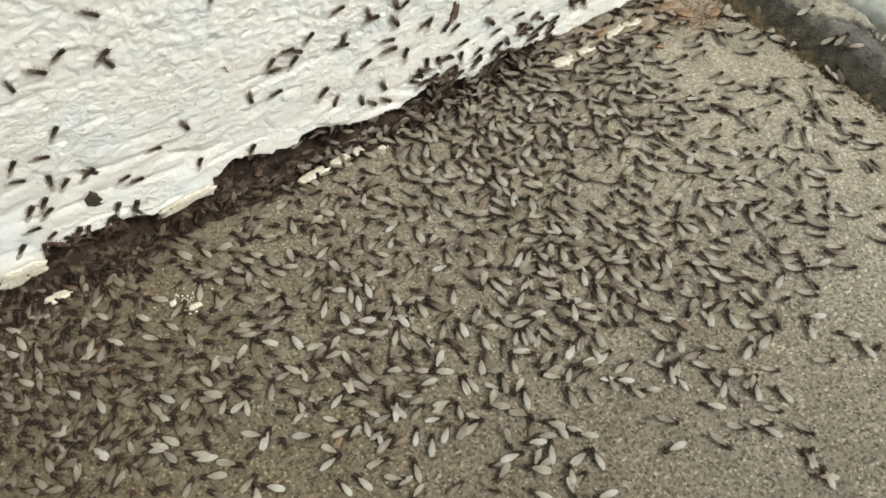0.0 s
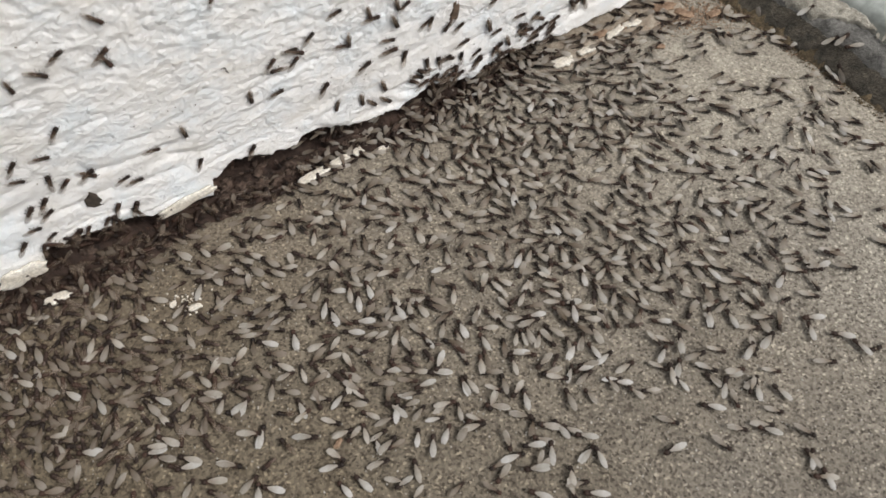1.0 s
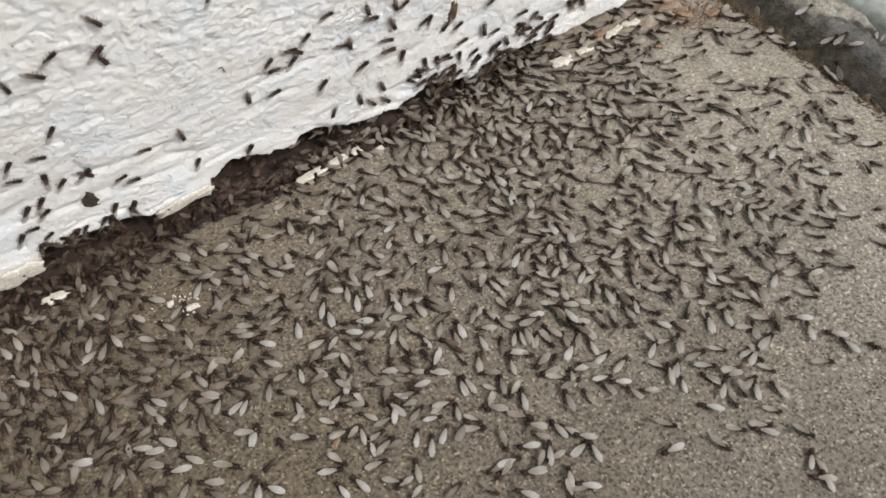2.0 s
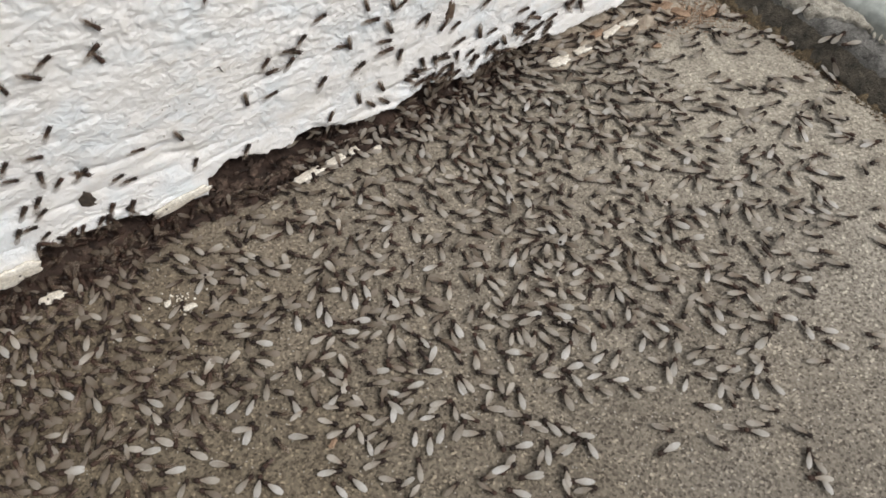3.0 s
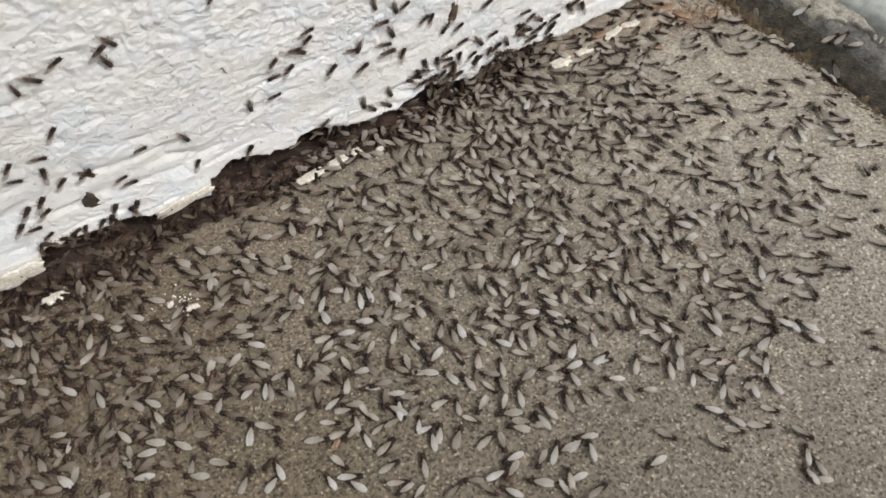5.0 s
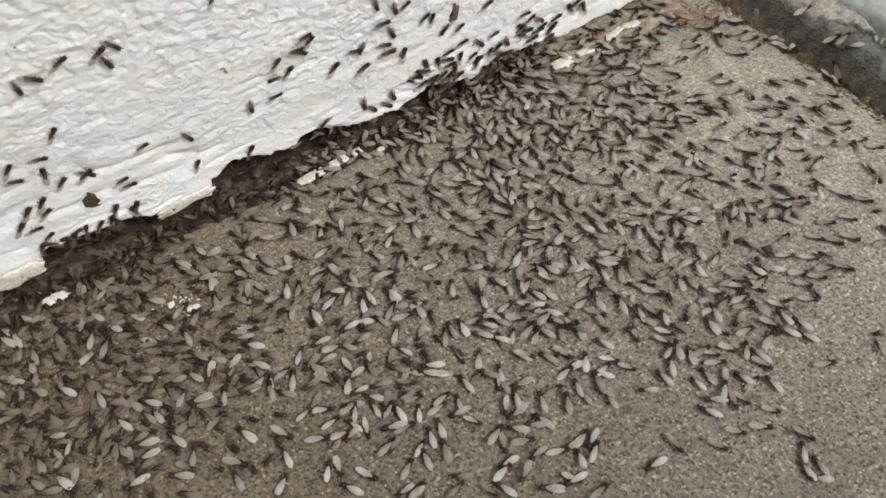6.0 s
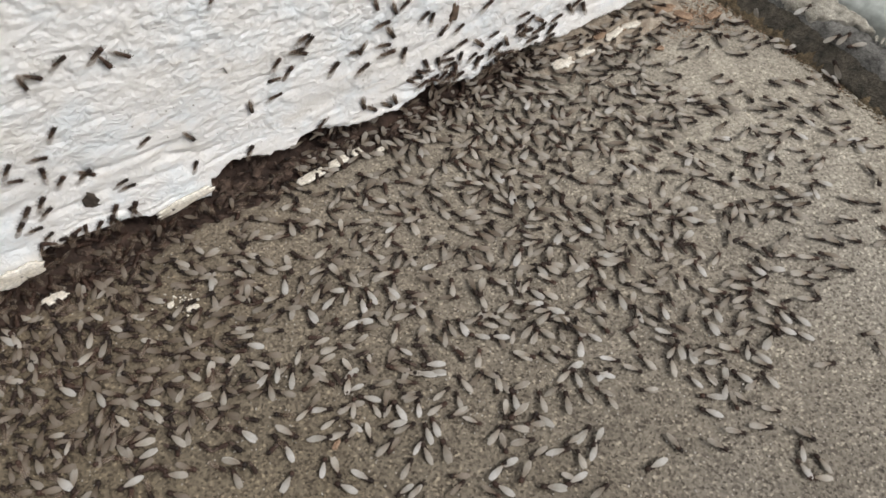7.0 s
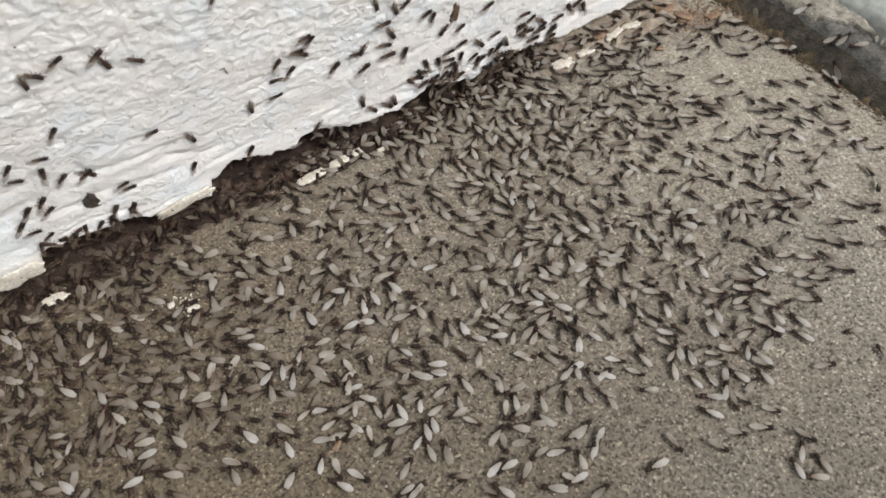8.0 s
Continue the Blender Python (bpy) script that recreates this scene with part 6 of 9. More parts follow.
    crawl("fm", 85, (0, -1622, 857, 104), (1, -1634, 856, 79), (1.5, -1609, 867, 70), (3, -1561, 888, 68), (3.5, -1535, 900, 75), (4.5, -1527, 904, 97), (8, -1528, 917, 104))
    crawl("fb", 99, (0, 1278, 1225, 72), (8, 1289, 1230, 72))
    crawl("fb", 112, (0, -402, 1741, 112), (1.5, -389, 1734, 112), (4.5, -384, 1732, 112), (6, -389, 1711, 125), (7, -380, 1711, 125), (8, -370, 1712, 125))
    crawl("fm", 85, (0, 1401, 1217, -114), (1, 1401, 1216, -114), (3, 1334, 1186, -39), (3.5, 1334, 1186, -39), (6.5, 1368, 1165, -38), (8, 1366, 1169, -39))
    crawl("fb", 108, (0, -1355, 1128, 139), (3.5, -1384, 1128, 145), (4, -1395, 1134, 146), (4.5, -1418, 1143, 147), (6, -1441, 1153, 142), (7, -1455, 1160, 142), (8, -1463, 1165, 142))
    crawl("fd", 91, (0, -1420, 1125, -21), (3.5, -1409, 1130, -21), (4.5, -1418, 1131, -21), (8, -1420, 1131, -21))
    crawl("fm", 108, (0, -479, 1714, 101), (4.5, -489, 1730, 101), (6, -478, 1706, 82), (7, -481, 1710, 82), (8, -483, 1713, 82))
    crawl("fd", 102, (0, 1633, 808, 176), (1, 1632, 813, 176), (3.5, 1621, 804, 176), (6.5, 1617, 816, 176), (8, 1598, 826, 176))
    crawl("fm", 85, (0, -821, 1606, 35), (3, -820, 1606, 35), (4.5, -803, 1609, 35), (6, -813, 1599, 32), (7, -812, 1599, 32), (8, -811, 1599, 32))
    crawl("fb", 89, (0, -564, 1712, -177), (4.5, -566, 1716, -177), (6, -563, 1717, -174), (7, -564, 1718, -174), (8, -564, 1719, -174))
    crawl("fm", 101, (0, -1020, 1493, -171), (8, -1025, 1495, -171))
    crawl("fm", 89, (0, 1045, 1443, -28), (1, 1047, 1446, -28), (3, 1062, 1452, 48), (4.5, 1065, 1457, 48), (6, 1067, 1417, 53), (7, 1079, 1418, 53), (8, 1074, 1403, 53))
    crawl("fm", 99, (0, 643, 1626, 182), (1, 644, 1625, 182), (3, 639, 1700, 150), (4, 639, 1699, 150), (4.5, 640, 1701, 150), (6, 742, 1675, 117), (7, 742, 1677, 117), (8, 739, 1674, 117))
    crawl("fm", 103, (0, -1203, 1369, -3), (4, -1212, 1361, -3), (6, -1208, 1374, -3), (7, -1209, 1367, -3), (8, -1196, 1373, -3))
    crawl("fm", 103, (0, 541, 1735, -13), (4.5, 536, 1738, -13), (6, 496, 1619, 10), (7, 495, 1620, 10), (8, 494, 1621, 10))
    crawl("fm", 104, (0, -1411, 1178, 18), (3.5, -1394, 1178, 18), (8, -1398, 1181, 18))
    crawl("fb", 99, (0, 1654, 819, 105), (1, 1653, 820, 105), (3.5, 1640, 795, 117), (4, 1627, 805, 120), (4.5, 1605, 825, 121), (6.5, 1570, 867, 121), (8, 1534, 877, 111))
    crawl("fm", 96, (0, 570, 1725, 114), (3, 571, 1725, 115), (4.5, 550, 1735, 115), (6, 679, 1671, 38), (7, 678, 1672, 38), (8, 685, 1680, 38))
    crawl("fb", 100, (0, 1108, 1453, 90), (4.5, 1111, 1454, 90), (6, 1099, 1430, 101), (7, 1106, 1431, 101), (8, 1096, 1433, 101))
    crawl("fb", 112, (0, -1558, 919, 149), (0.5, -1586, 914, 166), (1, -1600, 914, 181), (1.5, -1613, 887, 189), (3, -1633, 829, 189), (3.5, -1648, 802, 180), (4.5, -1674, 805, 155), (6, -1677, 804, 149), (8, -1668, 790, 147))
    crawl("fd", 110, (0, -983, 1592, -5), (1, -982, 1597, -7), (3.5, -952, 1581, -8), (6.5, -942, 1569, -5), (8, -939, 1573, -5))
    crawl("fm", 94, (0, -1533, 1020, 75), (0.5, -1525, 1021, 75), (3.5, -1516, 1040, 75), (8, -1526, 1057, 75))
    crawl("fd", 106, (0, -284, 1817, -34), (8, -286, 1824, -34))
    crawl("fb", 104, (0, 1218, 1308, -22), (1, 1225, 1309, -22), (3, 1238, 1347, 14), (4.5, 1255, 1356, 14), (6, 1280, 1351, 5), (7, 1283, 1353, 5), (8, 1281, 1350, 5))
    crawl("fm", 97, (0, 857, 1616, 123), (1, 856, 1621, 123), (1.5, 861, 1617, 123), (3, 922, 1602, 153), (4.5, 950, 1574, 153), (8, 956, 1571, 153))
    crawl("fb", 92, (0, 1038, 1561, 174), (1, 1024, 1557, 174), (3, 1032, 1533, 144), (3.5, 1032, 1531, 144), (4.5, 1034, 1531, 144), (6, 1060, 1597, 105), (7, 1059, 1631, 105), (8, 1068, 1647, 105))
    crawl("fb", 92, (0, 1320, 1273, -163), (1, 1318, 1272, -163), (3, 1331, 1289, -158), (3.5, 1329, 1293, -159), (4.5, 1321, 1298, -158), (6, 1300, 1262, -100), (7, 1299, 1264, -100), (8, 1296, 1261, -100))
    crawl("fm", 112, (0, -284, 1820, 19), (3.5, -274, 1827, 19), (8, -273, 1821, 19))
    crawl("fm", 98, (0, -900, 1623, 31), (3.5, -888, 1622, 31), (4.5, -889, 1622, 31), (6, -878, 1631, 22), (7, -879, 1630, 22), (8, -880, 1630, 22))
    crawl("fm", 106, (0, -631, 1725, 71), (3, -631, 1727, 71), (4, -629, 1739, 71), (6.5, -626, 1723, 71), (8, -628, 1726, 71))
    crawl("fm", 106, (0, -791, 1666, 135), (3, -783, 1665, 127), (4, -776, 1687, 104), (4.5, -767, 1706, 97), (6, -732, 1743, 95), (7, -721, 1766, 95), (8, -717, 1774, 95))
    crawl("fm", 96, (0, 1589, 902, 121), (1, 1604, 907, 121), (1.5, 1620, 899, 121), (3.5, 1636, 876, 121), (6, 1640, 882, 120), (7, 1651, 894, 120), (8, 1651, 898, 121))
    crawl("fm", 104, (0, 1184, 1379, 21), (1, 1184, 1379, 21), (3, 1208, 1390, 30), (4.5, 1222, 1405, 31), (8, 1224, 1417, 29))
    crawl("fb", 96, (0, 947, 1681, 119), (1, 946, 1682, 119), (3, 897, 1620, 87), (4.5, 896, 1622, 87), (6, 937, 1618, 108), (7, 928, 1615, 108), (8, 927, 1627, 108))
    crawl("fb", 94, (0, 1612, 904, 75), (3, 1613, 907, 76), (4, 1616, 916, 86), (6.5, 1582, 949, 87), (8, 1579, 952, 75))
    crawl("fm", 112, (0, -352, 1817, 42), (3, -347, 1824, 41), (6.5, -305, 1823, 38), (8, -305, 1826, 42))
    crawl("fb", 99, (0, -13, 1848, 21), (1.5, -22, 1843, 21), (4.5, -51, 1865, 21), (8, -57, 1868, 21))
    crawl("fd", 95, (0, -1362, 1322, -150), (1, -1349, 1325, -150), (4.5, -1314, 1306, -150), (8, -1319, 1301, -150))
    crawl("fm", 92, (0, 288, 1859, -139), (3, 283, 1851, -139), (6.5, 251, 1861, -141), (8, 247, 1864, -139))
    crawl("fm", 105, (0, -161, 1838, 57), (3, -163, 1843, 70), (4, -178, 1868, 90), (4.5, -193, 1888, 94), (6.5, -227, 1914, 80), (8, -233, 1914, 57))
    crawl("fm", 85, (0, 331, 1853, -144), (4, 321, 1853, -144), (8, 324, 1861, -144))
    crawl("fd", 101, (0, 202, 1865, -43), (7, 198, 1867, -43), (8, 196, 1860, -43))
    crawl("fm", 85, (0, 1499, 1108, -15), (8, 1493, 1126, -15))
    crawl("fm", 96, (0, -834, 1684, 21), (3, -825, 1685, 21), (8, -835, 1686, 21))
    crawl("fm", 95, (0, 1370, 1297, 10), (3.5, 1332, 1317, 10), (4.5, 1329, 1321, 10), (6, 1354, 1422, -18), (7, 1357, 1419, -18), (8, 1354, 1417, -18))
    crawl("fm", 108, (0, 435, 1826, 8), (4, 433, 1830, 8), (6.5, 433, 1857, 8), (8, 430, 1856, 8))
    crawl("fm", 94, (0, -1657, 880, 130), (4, -1658, 878, 130), (7, -1659, 867, 130), (8, -1656, 877, 130))
    crawl("fm", 107, (0, -1723, 744, -170), (8, -1724, 754, -170))
    crawl("fd", 103, (0, -1446, 1221, 37), (6.5, -1414, 1238, 37), (8, -1419, 1242, 37))
    crawl("fm", 110, (0, -452, 1850, 26), (0.5, -433, 1848, 23), (1.5, -419, 1848, 22), (6, -384, 1836, 28), (8, -373, 1839, 29))
    crawl("fb", 101, (0, 1427, 1216, 91), (4, 1432, 1229, 91), (4.5, 1432, 1229, 91), (6, 1376, 1282, 143), (7, 1364, 1293, 143), (8, 1351, 1299, 143))
    crawl("fm", 105, (0, -544, 1825, -52), (3, -543, 1823, -52), (4.5, -538, 1814, -52), (8, -539, 1816, -52))
    crawl("fd", 102, (0, -1686, 852, -158), (4, -1682, 849, -158), (6.5, -1682, 837, -158), (8, -1672, 841, -158))
    crawl("fd", 91, (0, -1673, 1048, 48), (1, -1667, 1048, 26), (1.5, -1653, 1041, 15), (3, -1630, 1020, 12), (3.5, -1614, 1007, 20), (4, -1610, 1003, 34), (6.5, -1621, 982, 48), (8, -1622, 986, 48))
    crawl("fd", 95, (0, 189, 1893, -60), (8, 183, 1888, -60))
    crawl("fm", 107, (0, -1136, 1517, 23), (1, -1139, 1515, 24), (3, -1126, 1531, 26), (4.5, -1100, 1549, 24), (8, -1100, 1557, 23))
    crawl("fm", 85, (0, -118, 1885, 40), (3, -120, 1887, 40), (4.5, -143, 1895, 40), (8, -172, 1898, 40))
    crawl("fm", 106, (0, 991, 1605, -33), (1, 994, 1614, -30), (4.5, 1057, 1581, -33), (6, 1011, 1607, -47), (7, 1017, 1589, -47), (8, 1018, 1587, -47))
    crawl("fm", 105, (0, 788, 1832, 55), (1, 786, 1832, 55), (3, 696, 1763, 14), (4.5, 693, 1763, 14), (6, 707, 1790, 43), (7, 707, 1791, 43), (8, 710, 1799, 43))
    crawl("fm", 103, (0, -1089, 1559, -1), (1.5, -1072, 1568, 1), (4, -1065, 1582, -1), (8, -1068, 1588, -1))
    crawl("fm", 102, (0, 1610, 1009, -32), (8, 1618, 999, -32))
    crawl("fm", 98, (0, 925, 1668, -58), (4.5, 928, 1674, -58), (6, 899, 1645, -113), (7, 905, 1661, -113), (8, 908, 1672, -113))
    crawl("fd", 95, (0, 1421, 1254, 41), (3, 1423, 1255, 41), (4.5, 1436, 1259, 41), (8, 1431, 1256, 41))
    crawl("fm", 109, (0, -670, 1749, 46), (1, -670, 1756, 49), (3.5, -625, 1808, 46), (8, -620, 1803, 46))
    crawl("fb", 95, (0, 468, 1855, 129), (4, 462, 1856, 129), (8, 467, 1856, 129))
    crawl("fm", 85, (0, 739, 1759, 109), (1, 738, 1760, 109), (1.5, 740, 1755, 109), (3, 747, 1767, 116), (4, 751, 1757, 116), (4.5, 750, 1758, 116), (6, 717, 1754, 122), (7, 716, 1755, 122), (8, 719, 1763, 122))
    crawl("fd", 105, (0, -1436, 1317, -172), (1.5, -1425, 1298, -172), (3.5, -1413, 1291, -172), (8, -1407, 1304, -172))
    crawl("fm", 91, (0, -180, 1901, 132), (8, -192, 1911, 132))
    crawl("fm", 85, (0, -1693, 922, 60), (3, -1693, 919, 60), (6.5, -1688, 903, 60), (8, -1689, 907, 60))
    crawl("fd", 112, (0, -1494, 1224, -22), (1, -1502, 1225, -22), (3, -1501, 1225, -20), (4.5, -1471, 1230, -15), (7, -1456, 1238, -20), (8, -1439, 1245, -22))
    crawl("fm", 93, (0, 822, 1696, 80), (1, 823, 1697, 80), (3, 838, 1714, 75), (4.5, 843, 1756, 85), (6, 797, 1763, 146), (7, 785, 1773, 146), (8, 766, 1781, 146))
    crawl("fm", 90, (0, 1287, 1401, -13), (1, 1286, 1401, -13), (1.5, 1293, 1401, -13), (3, 1302, 1412, 2), (3.5, 1309, 1412, 2), (4.5, 1309, 1416, 2), (6, 1265, 1393, -11), (7, 1272, 1395, -11), (8, 1273, 1393, -11))
    crawl("fb", 112, (0, 745, 1713, 115), (1, 745, 1713, 115), (3, 855, 1720, 109), (4, 865, 1733, 109), (4.5, 861, 1741, 110), (6, 856, 1664, 107), (7, 853, 1689, 107), (8, 849, 1705, 107))
    crawl("fm", 105, (0, -1239, 1469, 122), (3, -1240, 1469, 122), (4.5, -1247, 1486, 122), (8, -1247, 1489, 122))
    crawl("fm", 85, (0, -1638, 1065, 53), (4.5, -1618, 1052, 53), (8, -1615, 1055, 53))
    crawl("fm", 85, (0, -879, 1729, -39), (3, -880, 1731, -39), (4, -890, 1734, -39), (8, -903, 1706, -39))
    crawl("fb", 92, (0, -1718, 1049, 85), (1, -1711, 1047, 85), (3, -1676, 1017, 85), (3.5, -1658, 1001, 85), (6.5, -1669, 968, 85), (8, -1667, 972, 85))
    crawl("fm", 101, (0, 472, 1918, 149), (1, 465, 1921, 149), (3.5, 495, 1874, 149), (8, 510, 1860, 149))
    crawl("fm", 96, (0, -620, 1846, 11), (8, -614, 1840, 11))
    crawl("fm", 99, (0, -276, 1911, 40), (3.5, -276, 1922, 40), (8, -283, 1918, 40))
    crawl("fm", 110, (0, -1366, 1403, -10), (3, -1365, 1402, -10), (4.5, -1357, 1391, -10), (8, -1349, 1398, -10))
    crawl("fb", 100, (0, 1530, 1190, 136), (3.5, 1514, 1235, 133), (4.5, 1509, 1241, 133), (6, 1507, 1255, 132), (7, 1490, 1278, 132), (8, 1468, 1297, 132))
    crawl("fd", 100, (0, -1310, 1449, -171), (8, -1315, 1451, -171))
    crawl("fb", 106, (0, -1017, 1671, 163), (4, -1018, 1669, 163), (8, -1034, 1693, 163))
    crawl("fb", 112, (0, 374, 1918, 69), (3.5, 365, 1920, 69), (4.5, 369, 1932, 69), (8, 372, 1935, 69))
    crawl("fm", 91, (0, 515, 1841, 103), (1, 514, 1845, 67), (1.5, 543, 1845, 58), (3, 599, 1847, 59), (3.5, 627, 1854, 70), (4.5, 623, 1863, 97), (6, 632, 1919, 109), (7, 627, 1915, 109), (8, 620, 1918, 109))
    crawl("fb", 112, (0, -1598, 1148, 127), (3, -1589, 1157, 126), (4.5, -1594, 1180, 126), (7, -1594, 1188, 127), (8, -1595, 1202, 127))
    crawl("fm", 89, (0, 658, 1871, 124), (1, 657, 1874, 124), (3, 757, 1827, 137), (3.5, 760, 1824, 137), (4.5, 759, 1825, 137), (6, 784, 1840, 118), (7, 768, 1851, 118), (8, 754, 1863, 118))
    crawl("fm", 85, (0, -1739, 948, 141), (3, -1739, 945, 141), (6.5, -1734, 929, 141), (8, -1735, 933, 141))
    crawl("fm", 85, (0, 1523, 1298, -10), (1, 1524, 1299, -10), (3, 1492, 1311, -44), (4, 1493, 1312, -44), (6.5, 1506, 1342, -44), (8, 1504, 1346, -44))
    crawl("fb", 98, (0, 676, 1806, 99), (1, 676, 1808, 99), (3, 704, 1840, 31), (4.5, 703, 1868, 30), (8, 701, 1871, 26))
    crawl("fb", 104, (0, 1278, 1586, 84), (1, 1271, 1589, 84), (1.5, 1263, 1575, 84), (3, 1296, 1530, 140), (3.5, 1288, 1515, 140), (4.5, 1273, 1523, 141), (6, 1275, 1553, 122), (7, 1269, 1550, 122), (8, 1258, 1548, 122))
    crawl("fb", 100, (0, -1767, 879, 127), (1, -1770, 885, 127), (8, -1797, 874, 127))
    crawl("fd", 112, (0, -1564, 1214, -40), (1, -1566, 1219, -40), (3, -1594, 1216, -40), (4, -1586, 1211, -40), (6.5, -1588, 1198, -40), (8, -1577, 1202, -40))
    crawl("fd", 102, (0, -1046, 1698, 40), (8, -1050, 1696, 40))
    crawl("fm", 104, (0, -1389, 1453, -12), (4, -1394, 1448, -12), (6.5, -1383, 1447, -12), (8, -1386, 1443, -12))
    crawl("fm", 106, (0, -783, 1881, -68), (0.5, -779, 1866, -69), (3.5, -782, 1853, -69), (8, -786, 1852, -68))
    crawl("fm", 98, (0, -1292, 1572, 56), (1, -1290, 1575, 56), (3.5, -1278, 1544, 56), (8, -1282, 1553, 56))
    crawl("fm", 95, (0, 1450, 1407, -89), (1, 1449, 1407, -89), (3, 1496, 1338, -31), (8, 1491, 1342, -31))
    crawl("fb", 109, (0, 1430, 1409, 59), (1, 1434, 1413, 59), (3.5, 1502, 1326, 55), (4.5, 1518, 1336, 55), (6, 1471, 1394, 138), (7, 1468, 1391, 138), (8, 1470, 1389, 138))
    crawl("fm", 91, (0, -1766, 985, -170), (3, -1763, 985, -170), (4, -1754, 987, -170), (8, -1762, 990, -170))
    crawl("fm", 112, (0, 1077, 1719, -10), (3, 1072, 1719, -10), (4, 1042, 1722, -10), (4.5, 1036, 1725, -10), (6, 1041, 1720, -10), (7, 1041, 1720, -10), (8, 1041, 1720, -10))
    crawl("fm", 90, (0, -1938, 766, -150), (1, -1917, 764, -150), (3.5, -1862, 777, -150), (8, -1868, 785, -150))
    crawl("fb", 96, (0, 1444, 1390, 31), (1, 1442, 1395, 31), (3, 1443, 1406, 22), (4, 1441, 1411, 22), (4.5, 1441, 1412, 22), (6, 1428, 1427, 81), (7, 1431, 1429, 81), (8, 1430, 1431, 81))
    crawl("fm", 91, (0, -367, 1990, 42), (8, -374, 1989, 42))
    crawl("fm", 104, (0, 52, 2031, 30), (1, 48, 2035, 30), (1.5, 36, 2033, 30), (4, 9, 2021, 30), (6, 26, 1969, 30), (6.5, 39, 1944, 30), (7, 43, 1936, 30), (8, 32, 1933, 30))
    crawl("fm", 108, (0, -1134, 1677, 113), (3, -1125, 1681, 113), (8, -1148, 1684, 113))
    crawl("fm", 85, (0, 1266, 1549, -66), (1, 1274, 1546, -66), (4, 1275, 1594, -66), (4.5, 1274, 1595, -66), (6, 1337, 1513, -42), (7, 1331, 1509, -42), (8, 1325, 1507, -42))
    crawl("fm", 108, (0, -875, 1821, 161), (3, -878, 1822, 160), (4.5, -906, 1838, 160), (8, -907, 1839, 161))
    crawl("fm", 96, (0, 586, 1942, 105), (3, 586, 1948, 105), (4.5, 572, 1959, 105), (6, 670, 1894, 142), (7, 666, 1895, 142), (8, 650, 1898, 142))
    crawl("fm", 103, (0, 1257, 1851, 129), (1, 1237, 1842, 129), (1.5, 1211, 1831, 129), (3, 1058, 1780, 183), (3.5, 1024, 1775, 180), (4, 1014, 1776, 177), (8, 1011, 1780, 174))
    crawl("fm", 93, (0, -279, 2015, 70), (3.5, -276, 2020, 70), (4.5, -284, 2029, 70), (8, -287, 2030, 70))
    crawl("fm", 104, (0, 823, 1816, 129), (1, 822, 1816, 129), (3, 839, 1866, 140), (4.5, 833, 1871, 140), (6, 766, 1891, 157), (7, 766, 1891, 157), (8, 766, 1891, 157))
    crawl("fm", 91, (0, 125, 2050, -13), (1, 125, 2054, -13), (4.5, 166, 2045, -13), (8, 164, 2049, -13))
    crawl("fm", 92, (0, -1583, 1260, 115), (1.5, -1611, 1260, 124), (3, -1623, 1257, 120), (4.5, -1611, 1250, 115), (7, -1612, 1240, 115), (8, -1592, 1248, 115))
    crawl("fm", 102, (0, 911, 1778, 144), (1, 910, 1779, 144), (3, 959, 1819, 79), (4.5, 939, 1828, 79), (6, 872, 1840, 99), (7, 875, 1841, 99), (8, 891, 1843, 99))
    crawl("fm", 109, (0, -155, 2053, 114), (3.5, -154, 2054, 114), (6.5, -173, 2103, 114), (8, -183, 2118, 114))
    crawl("fm", 107, (0, -1559, 1354, -169), (8, -1559, 1354, -169))
    crawl("fd", 109, (0, -1079, 1764, -177), (4, -1069, 1766, -177), (6.5, -1022, 1763, -177), (8, -1023, 1761, -177))
    crawl("fd", 99, (0, -1631, 1286, -157), (3, -1629, 1284, -157), (4, -1614, 1274, -156), (7, -1618, 1256, -157), (8, -1597, 1259, -157))
    crawl("fd", 106, (0, -1991, 793, 169), (1, -1983, 788, 169), (1.5, -1957, 802, 169), (3, -1908, 830, 169), (3.5, -1882, 845, 169), (6.5, -1887, 854, 169), (8, -1881, 859, 169))
    crawl("fm", 112, (0, 729, 1904, 31), (1, 734, 1906, 31), (3, 796, 1912, 10), (4, 801, 1914, 10), (4.5, 801, 1915, 10), (6, 870, 1905, 0), (7, 886, 1901, 0), (8, 893, 1903, 0))
    crawl("fb", 104, (0, -1301, 1627, 60), (4, -1285, 1625, 60), (8, -1288, 1634, 60))
    crawl("fm", 91, (0, -433, 2090, 42), (1, -432, 2090, 42), (3.5, -396, 2039, 42), (8, -402, 2044, 42))
    crawl("fm", 100, (0, 481, 2045, -22), (3, 479, 2041, -22), (4, 469, 2024, -22), (8, 460, 2025, -22))
    crawl("fm", 85, (0, 1303, 1650, 25), (1, 1302, 1652, 25), (3, 1282, 1647, -40), (4.5, 1280, 1650, -40), (6, 1300, 1632, 29), (7, 1299, 1629, 29), (8, 1310, 1631, 29))
    crawl("fm", 90, (0, 1170, 1809, -159), (1, 1147, 1802, -159), (1.5, 1147, 1786, -159), (3, 1143, 1759, -170), (3.5, 1147, 1751, -172), (4.5, 1134, 1759, -173), (6, 1208, 1782, -222), (7, 1210, 1774, -222), (8, 1210, 1757, -222))
    crawl("fb", 103, (0, 1374, 1577, 111), (1, 1372, 1581, 111), (1.5, 1367, 1582, 111), (3, 1325, 1615, 110), (4.5, 1310, 1621, 110), (8, 1309, 1622, 109))
